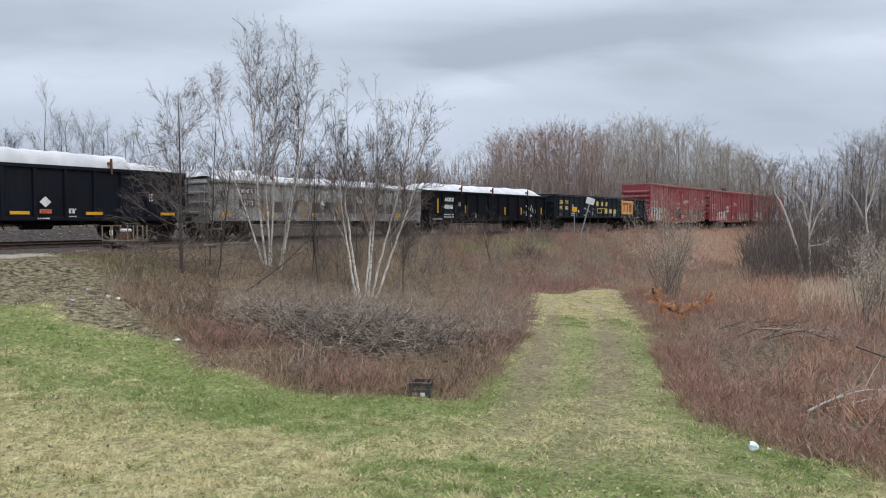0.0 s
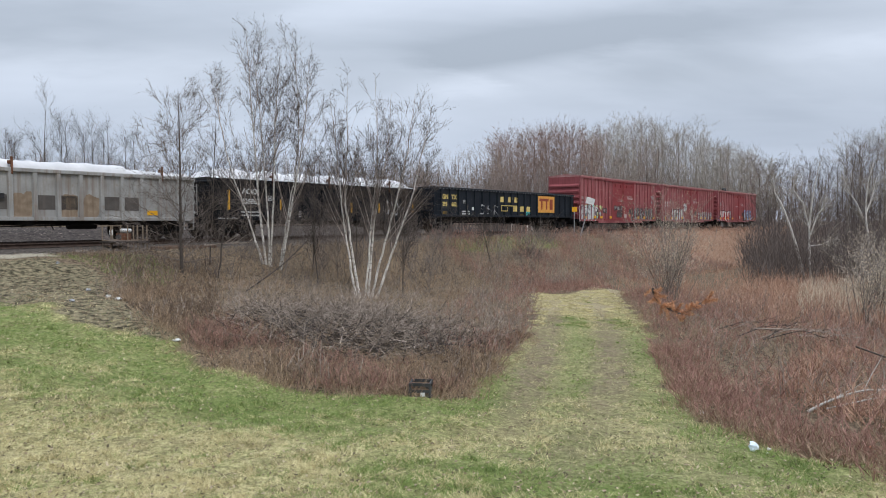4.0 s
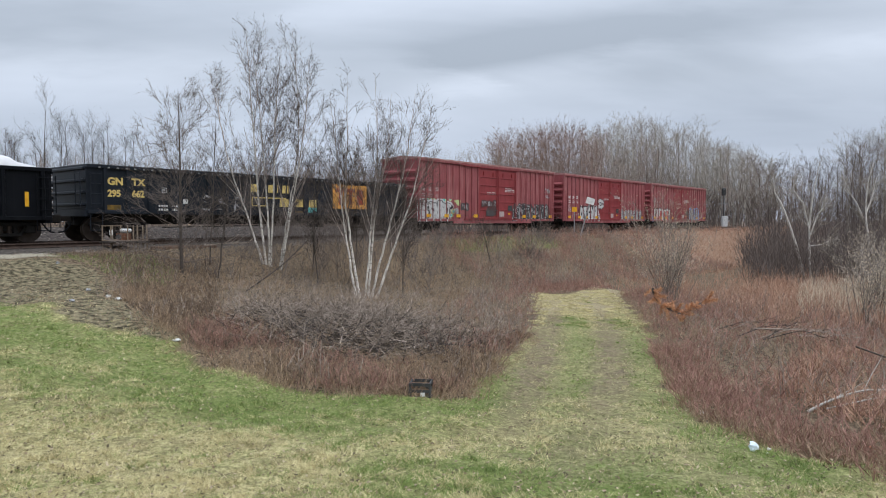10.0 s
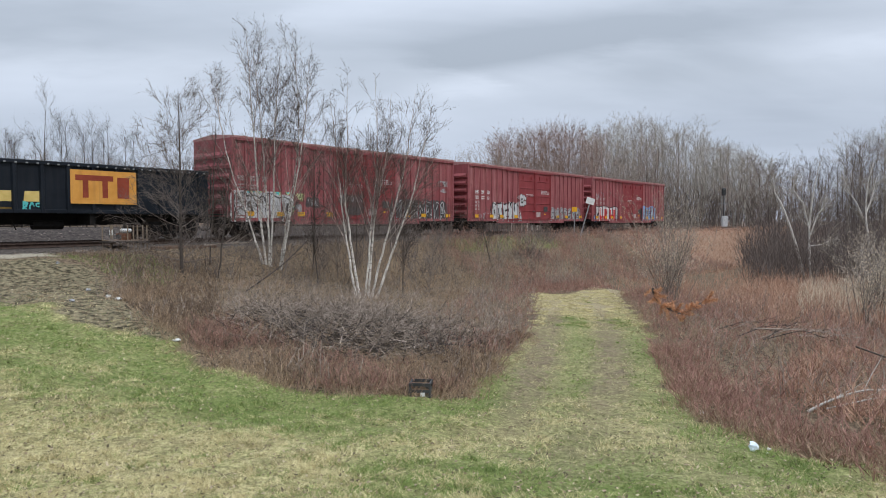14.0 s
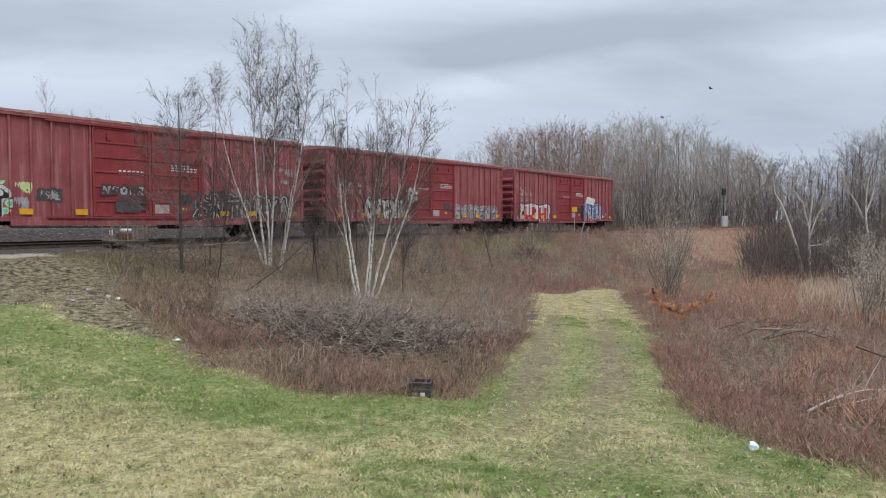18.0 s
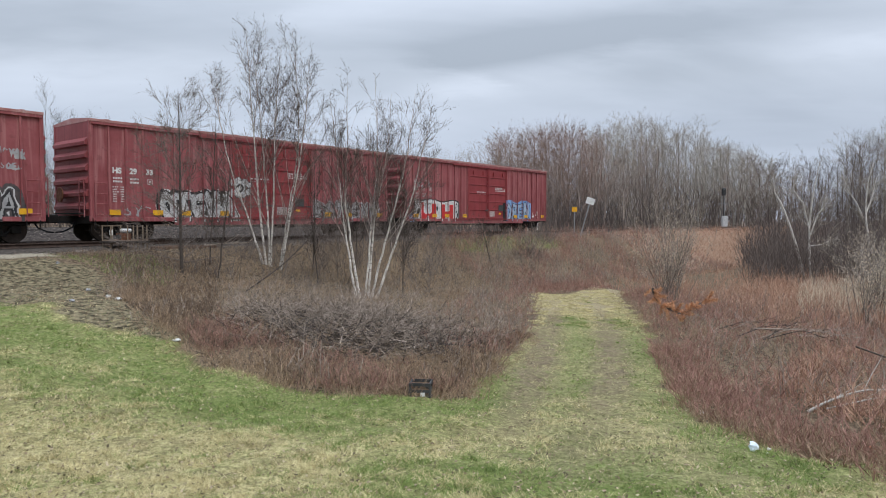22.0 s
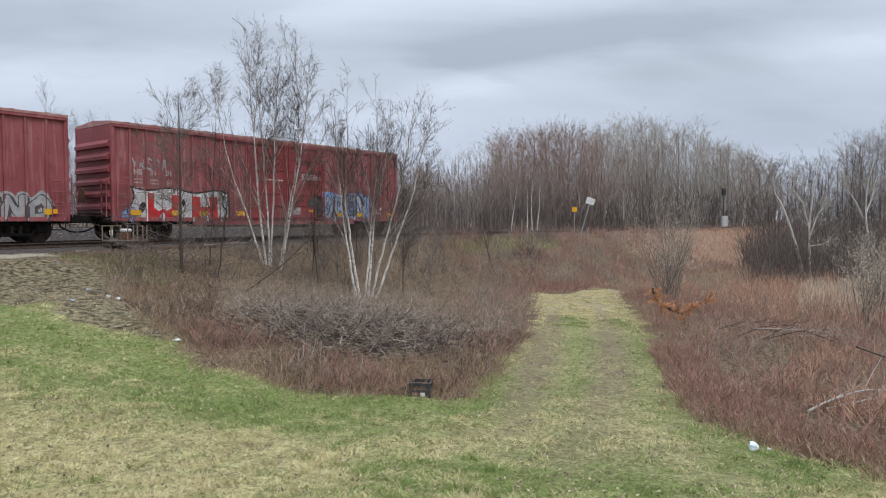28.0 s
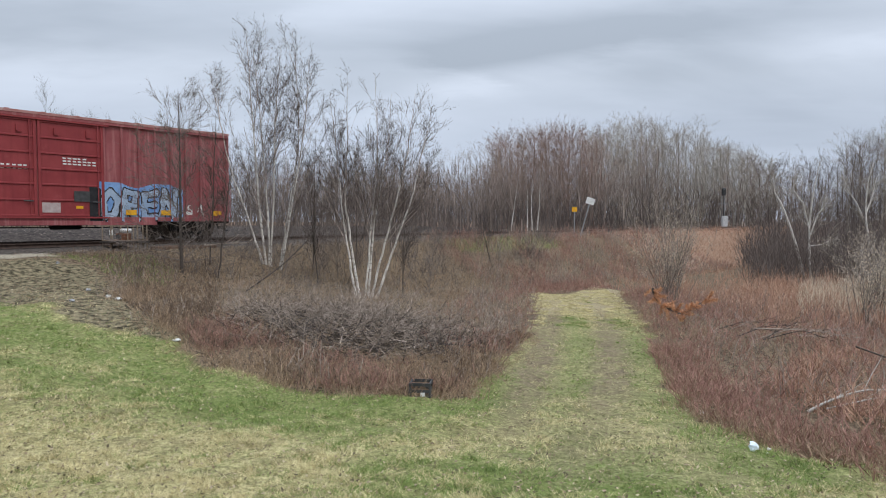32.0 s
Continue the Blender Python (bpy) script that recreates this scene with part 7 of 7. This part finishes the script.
def withered_pine(x, y, seed):
    g = np.random.default_rng(seed)
    tree = tagged(new("withered_pine"), "fallen pine bough with withered orange needles", "pine bough")
    tree.location = (x, y, float(ground_z(x, y)))
    t, leaves = Tubes(), Tubes()
    P = np.array([[-0.64, 0, 1.02], [-0.52, 0, 0.72], [-0.2, 0.1, 0.5], [0.1, 0, 0.38], [0.42, 0.1, 0.52], [0.78, 0.0, 0.78]])
    t.add(P[:-1], P[1:], np.full(5, 0.03), np.full(5, 0.02))
    p, d, tt, j = fork(g, (P[:, None], unit(np.gradient(P, axis=0))[:, None]), 34, 0, 1, 0.9)
    line = shoots(g, t, p, d, g.uniform(0.1, 0.3, len(tt)), np.full(len(tt), 0.008), 2, 0.2, 0.15, 0.5)
    p, d, tt, j = fork(g, line, 170, 0.05, 1, 0.8, 0.4)
    shoots(g, leaves, p, d, g.uniform(0.05, 0.11, len(tt)), np.full(len(tt), 0.006), 1, 0.2, 0, 0.5)
    a, b = new("bough", t.mesh("bough", [V_DARKTWIG])), new("needles", leaves.mesh("needles", [V_ORANGELEAF]))
    a.parent = b.parent = tree


withered_pine(5.75, 16.2, 3)


def speckle(x, y, cell, seed):
    """Smooth value noise, 0 to 1, with cells of that many metres."""
    tab = np.random.default_rng(seed).random((256, 256))
    u, v = x / cell + 0.37 * y / cell, y / cell - 0.21 * x / cell
    i, j = np.floor(u).astype(int), np.floor(v).astype(int)
    a, b = u - i, v - j
    a, b = a * a * (3 - 2 * a), b * b * (3 - 2 * b)
    g = lambda p, q: tab[(i + p) % 256, (j + q) % 256]
    return (g(0, 0) * (1 - a) + g(1, 0) * a) * (1 - b) + (g(0, 1) * (1 - a) + g(1, 1) * a) * b


def lawn():
    g = np.random.default_rng(140)
    n = 560000
    d = 3.6 + 31.5 * g.random(n) ** 2.4
    x, y = g.uniform(-0.75, 0.75, n) * d, d
    x = np.where(d > 17, np.interp(d, [10, 13.5, 20, 29, 36], [2.2, 2.9, 4.1, 5.6, 6.4]) + g.uniform(-2, 2, n), x)
    k = (y < lane_end(x) + 1.8 * g.random(n)) & ~ragged(THICKET, x, y) & ~ragged(WILD, x, y) & ~(ragged(VERGE, x, y) & (g.random(n) < 0.85))
    rut = np.minimum(near_line(RUTS[0], x, y), near_line(RUTS[1], x, y)) < 0.2 + 0.08 * np.sin(5 * y + 2 * x)
    worn = (inside(LANE, x, y) & (g.random(n) < 0.35)) | (rut & (g.random(n) < 0.8))
    k &= ~worn
    k &= (speckle(x, y, 0.13, 1) + 0.6 * speckle(x, y, 0.4, 2) > 0.62) | (g.random(n) < 0.22)
    x, y, d = x[k], y[k], d[k]
    n = len(x)
    patch = 0.5 * np.sin(x * 0.9 + 1.3 * np.sin(y * 0.5)) + 0.5 * np.sin(y * 1.1 - 0.7 * x) + 0.6 * g.normal(size=n)
    patch += 1.5 * (speckle(x, y, 0.85, 3) - 0.5) + 2.4 * (speckle(x, y, 0.27, 4) - 0.5) + 1.8 * (speckle(x, y, 0.1, 5) - 0.5)
    iy, ix = np.clip(np.searchsorted(LUSH["y"], y), 0, len(LUSH["y"]) - 1), np.clip(np.searchsorted(LUSH["x"], x), 0, len(LUSH["x"]) - 1)
    patch = patch - 1.7 * LUSH["v"][iy, ix] + 0.7 + 0.9 * smooth(8.5, 5.5, y) * smooth(1.5, -2.5, x)
    straw = patch > np.where(d > 15, -1.4, 0.15)
    z = ground_z(x, y)
    hgt = g.uniform(0.012, 0.046, n) * (0.55 + 1.1 * speckle(x, y, 0.22, 6))
    wid = 0.0021 * (0.6 + d / 6)
    a = g.uniform(0, 6.28, n)
    lean = g.normal(size=(n, 2)) * 0.042
    for name, m, mat, label in (("lawn_grass", ~straw, V_GRASS, "short patchy green spring grass"), ("lawn_grass", straw, V_STRAWLAWN, "dead straw-coloured blades in the lawn")):
        c, s = np.cos(a[m]) * wid[m], np.sin(a[m]) * wid[m]
        base = np.stack([x[m], y[m], z[m] - 0.005], 1)
        v = np.stack([base + np.stack([c, s, 0 * c], 1), base - np.stack([c, s, 0 * c], 1), base + np.stack([lean[m, 0], lean[m, 1], hgt[m]], 1)], 1).reshape(-1, 3)
        tagged(new(name, mesh_of(name, v, np.arange(len(v)).reshape(-1, 3), [mat])), label, "grass", kind="stuff")


lawn()


def leaf_flecks():
    """Curled dead leaves and chips lying in the grass and brush."""
    g = np.random.default_rng(150)
    n = 16000
    d = 3.8 + 22 * g.random(n) ** 1.5
    x, y = g.uniform(-0.72, 0.72, n) * d, d
    z = ground_z(x, y) + g.uniform(0.012, 0.035, n)
    r = g.uniform(0.008, 0.022, n) * (0.75 + d / 25)
    a = g.uniform(0, 6.28, n)
    c, s = np.cos(a), np.sin(a)
    tilt = g.uniform(-0.6, 0.6, (n, 2))
    pts = []
    for u, w, up in ((-1, 0, 0.3), (0, -0.5, 0), (1, 0, 0.3), (0, 0.5, 0)):
        px, py = (u * c - w * s) * r, (u * s + w * c) * r
        pts.append(np.stack([x + px, y + py, z + up * r + tilt[:, 0] * px + tilt[:, 1] * py], 1))
    v = np.stack(pts, 1).reshape(-1, 3)
    dark = g.random(n) < 0.5
    m = material("dead_leaf", (0.13, 0.08, 0.045), (0.58, 0.48, 0.33), 3, 0.85, island=0.9)
    clod = material("dark_clod", (0.06, 0.046, 0.027), (0.2, 0.155, 0.095), 3, 0.95, island=0.8)
    tagged(new("dead_leaves", mesh_of("dead_leaves", v, np.arange(4 * n).reshape(-1, 4), [m, clod], dark)), "dead leaves and dark clods lying in the grass", "leaves", kind="stuff")


leaf_flecks()


def loose_stones():
    """Crushed stone lying loose on both shoulders of the track and on the cinders beyond."""
    g = np.random.default_rng(160)
    n = 9000
    s = -8 + 52 * g.random(n) ** 1.2
    q = np.where(g.random(n) < 0.3, g.uniform(1.5, 3.6, n), -g.uniform(1.6, 13.0, n))
    x, y, th = on_track(s, -q)
    z = np.where(abs(q) < 2.6, np.interp(abs(q), [1.5, 2.6], [-0.17, -0.5]), -9.0)
    z = np.maximum(z, ground_z(x, y))
    r = g.uniform(0.025, 0.075, n)
    c = np.stack([x, y, z + 0.3 * r], 1)
    a = g.uniform(0, 6.28, n)
    o = lambda dx, dy, dz: c + np.stack([(dx * np.cos(a) - dy * np.sin(a)) * r, (dx * np.sin(a) + dy * np.cos(a)) * r, dz * r], 1) * g.uniform(0.7, 1.3, (n, 1))
    v = np.stack([o(1, 0, 0), o(0, 1, 0.1), o(-1, 0.2, 0), o(0, -1, 0), o(0.1, 0, 0.7)], 1).reshape(-1, 3)
    k = (np.arange(n) * 5)[:, None]
    f = np.concatenate([k + np.array([t]) for t in ((0, 1, 4), (1, 2, 4), (2, 3, 4), (3, 0, 4))])
    m = material("loose_ballast", (0.03, 0.025, 0.022), (0.24, 0.2, 0.17), 3, 0.95, island=0.85)
    tagged(new("ballast_stones", mesh_of("ballast_stones", v, f, [m])), "loose grey-brown crushed stone beside the rails", "gravel", kind="stuff")


loose_stones()


# ---- small things ----
def crate():
    c = tagged(new("milk_crate"), "dark plastic crate on its side at the thicket", "crate")
    z = float(ground_z(-0.3, 8.95))
    c.matrix_basis = pose(-0.3, 8.95, z - 0.01, 0, 0, -6)
    w, d, h = 0.135, 0.12, 0.22
    for x in (-w, w):
        for y in (-d, d):
            part("corner_post", boxes((x - 0.014, x + 0.014, y - 0.014, y + 0.014, 0, h), bevel=0.004), M_DKGREY, c)
    for z in (0.02, 0.11, 0.2):
        for y in (-d, d):
            part("slat", boxes((-w, w, y - 0.008, y + 0.008, z - 0.02, z + 0.02)), M_DKGREY, c)
        for x in (-w, w):
            part("slat", boxes((x - 0.008, x + 0.008, -d, d, z - 0.02, z + 0.02)), M_DKGREY, c)
    part("bottom", boxes((-w, w, -d, d, 0.0, 0.012)), M_DKGREY, c)
    part("label_plate", boxes((0.01, 0.07, -d - 0.013, -d - 0.008, 0.045, 0.095)), M_WHITE, c, "white label")


crate()


def litter_piece(name, label, x, y, size, mat, seed, flat=0.5, cat="litter"):
    g = random.Random(seed)
    bm = bmesh.new()
    bmesh.ops.create_icosphere(bm, subdivisions=2, radius=size)
    for v in bm.verts:
        v.co *= g.uniform(0.7, 1.25)
        v.co.z = v.co.z * flat + size * flat * 0.9
    me = bpy.data.meshes.new(name)
    bm.to_mesh(me)
    bm.free()
    me.materials.append(mat)
    ob = new(name, me)
    ob.location = (x, y, float(ground_z(x, y)))
    tagged(ob, label, cat)


litter_piece("plastic_bag", "crumpled pale blue plastic bag on grass", 2.98, 6.31, 0.045, material("pale_plastic", (0.6, 0.7, 0.78), (0.8, 0.85, 0.88), 20, 0.4), 1, 1.0)
litter_piece("paper_scrap", "white paper scrap in the grass", 3.2, 6.45, 0.022, M_WHITE, 2)
litter_piece("paper_scrap", "white paper scrap in the grass", 3.06, 6.2, 0.014, M_WHITE, 3)
litter_piece("plastic_wrapper", "crumpled pink-red wrapper in the brush", 4.15, 6.35, 0.035, M_PLACARD, 4, 0.6)
litter_piece("paper_cup", "white cup at the brush edge", 3.35, 8.5, 0.03, M_WHITE, 5, 0.9)
litter_piece("paper_scrap", "pale paper on the grass edge", -4.45, 11.05, 0.07, M_WHITE, 6, 0.3)
for k, (bx, d) in enumerate(((-0.535, 16.5), (-0.505, 15.2), (-0.56, 13.6), (-0.49, 15.0), (-0.58, 19.5))):
    litter_piece("stone", "small pale stone on the verge", bx * d, d, 0.06, M_WHITE if k % 2 else M_STEEL, 10 + k, 0.6, "stone")


def switch_guard():
    """Wooden-railed guard round a white switch motor beside the rails."""
    x, y, th = on_track(12.6, -2.45)
    g = tagged(new("switch_machine"), "white switch motor in a rusty guard frame", "switch machine")
    g.matrix_basis = Matrix.Translation((x, y, -0.12)) @ Matrix.Rotation(-0.12, 4, "Z")
    for px in (-0.68, -0.35, 0.3, 0.52, 0.68):
        for py in (-0.3, 0.3):
            part("post", boxes((px - 0.016, px + 0.016, py - 0.016, py + 0.016, -0.3, 0.72)), M_DIRT, g)
    for z in (0.18, 0.70):
        for py in (-0.3, 0.3):
            part("rail", boxes((-0.7, 0.7 if z < 0.5 else -0.3, py - 0.015, py + 0.015, z - 0.015, z + 0.015)), M_DIRT, g)
    m = part("motor_case", boxes((-0.12, 0.2, -0.17, 0.17, 0.46, 0.6), bevel=0.05), M_WHITE, g, "white weathered motor case")
    part("gearbox", boxes((-0.22, 0.15, -0.22, 0.18, 0.16, 0.42), bevel=0.02), M_RUST, m)
    part("pump", rods(((-0.1, -0.24, 0.3), (-0.1, -0.1, 0.3)), r=0.1, sides=12), M_DKGREY, m)
    part("side_box", boxes((-0.44, -0.36, -0.26, -0.16, 0.36, 0.56), bevel=0.01), M_WHITE, m)
    part("base_plank", boxes((-0.75, 0.75, -0.4, 0.4, 0.08, 0.15), bevel=0.01), M_TIE, g)
    for k, (sx, sd, r) in enumerate(((14.4, -3.3, 10), (15.2, -3.0, -4), (13.8, -3.5, 3))):
        x, y, th = on_track(sx, sd)
        t = boxes((-0.7, 0.7, -0.1, 0.1, 0, 0.13), bevel=0.012)
        me = bpy.data.meshes.new("old_tie")
        t.to_mesh(me)
        t.free()
        me.materials.append(M_OLDTIE)
        ob = tagged(new("old_tie", me), "weathered brown timber lying beside the rails", "timber")
        ob.matrix_basis = Matrix.Translation((x, y, float(ground_z(x, y)) - 0.02)) @ Matrix.Rotation(th - 0.7 + radians(r), 4, "Z")


switch_guard()


def signs():
    x, y, th = on_track(45.6, -4.0)
    z = float(ground_z(x, y))
    s = tagged(new("track_sign"), "blank white sign on a leaning post", "sign")
    s.matrix_basis = Matrix.Translation((x, y, z)) @ Matrix.Rotation(radians(15), 4, "Y") @ Matrix.Rotation(radians(3), 4, "Z")
    part("post", boxes((-0.04, 0.04, -0.04, 0.04, -0.2, 2.95), bevel=0.01), M_STEEL, s)
    part("plate", boxes((-0.32, 0.32, -0.07, -0.045, 2.48, 2.95), bevel=0.006), M_WHITE, s, "white plate")
    x, y, th = on_track(45.4, -3.6)
    z = float(ground_z(x, y))
    s = tagged(new("track_marker"), "small yellow marker sign on a thin post", "sign")
    s.matrix_basis = Matrix.Translation((x, y, z))
    part("post", boxes((-0.03, 0.03, -0.03, 0.03, -0.2, 2.05), bevel=0.008), M_STEEL, s)
    part("plate", boxes((-0.19, 0.19, -0.05, -0.03, 1.75, 2.1), bevel=0.006), M_YEL, s, "yellow plate")
    # railway signal beyond the track
    x, y = 0.4212 * 92, 92.0
    z = float(ground_z(x, y))
    g = tagged(new("railway_signal"), "dark railway signal mast with pale grey cabinet", "signal")
    g.matrix_basis = Matrix.Translation((x, y, z))
    part("mast", rods(((0, 0, -0.2), (0, 0, 5.5)), r=0.07, sides=8), M_DKGREY, g)
    head = part("signal_head", boxes((-0.3, 0.3, -0.12, 0.12, 4.6, 5.6), bevel=0.1), M_DKGREY, g)
    for zz in (4.85, 5.3):
        part("lens_hood", rods(((0, -0.35, zz), (0, -0.1, zz)), r=0.14, sides=12), M_DKGREY, head)
    lad = [((a, 0.3, 0), (a, 0.3, 4.6)) for a in (-0.22, 0.22)] + [((-0.22, 0.3, 0.4 * k), (0.22, 0.3, 0.4 * k)) for k in range(12)]
    part("ladder", rods(*lad, r=0.025), M_STEEL, g)
    part("cabinet", boxes((-0.34, 0.34, -0.6, -0.1, 0.1, 1.75), bevel=0.03), G_SILVER, g, "pale grey relay cabinet")
    part("platform", boxes((-0.5, 0.5, -0.2, 0.5, 3.4, 3.5)), M_STEEL, g)


signs()


def bird():
    b = tagged(new("bird"), "small dark bird flying under the clouds", "bird", "flying birds")
    bm = bmesh.new()
    bmesh.ops.create_icosphere(bm, subdivisions=2, radius=0.055)
    for v in bm.verts:
        v.co.x *= 1.9
        v.co.z *= 0.7
    part("body", bm, G_BLACK, b)
    for s in (-1, 1):
        bm = bmesh.new()
        a = [bm.verts.new(c) for c in ((0.055, 0, 0), (-0.055, 0, 0), (-0.09, s * 0.2, 0.055), (0.0, s * 0.215, 0.065), (0.03, s * 0.11, 0.05))]
        f = bm.faces.new(a)
        bmesh.ops.solidify(bm, geom=[f], thickness=0.008)
        part("wing", bm, G_BLACK, b)
    part("tail", boxes((-0.18, -0.08, -0.027, 0.027, -0.006, 0.006)), G_BLACK, b)
    return b


BIRDS = [bird(), bird()]


# ---- what moves ----
motions()
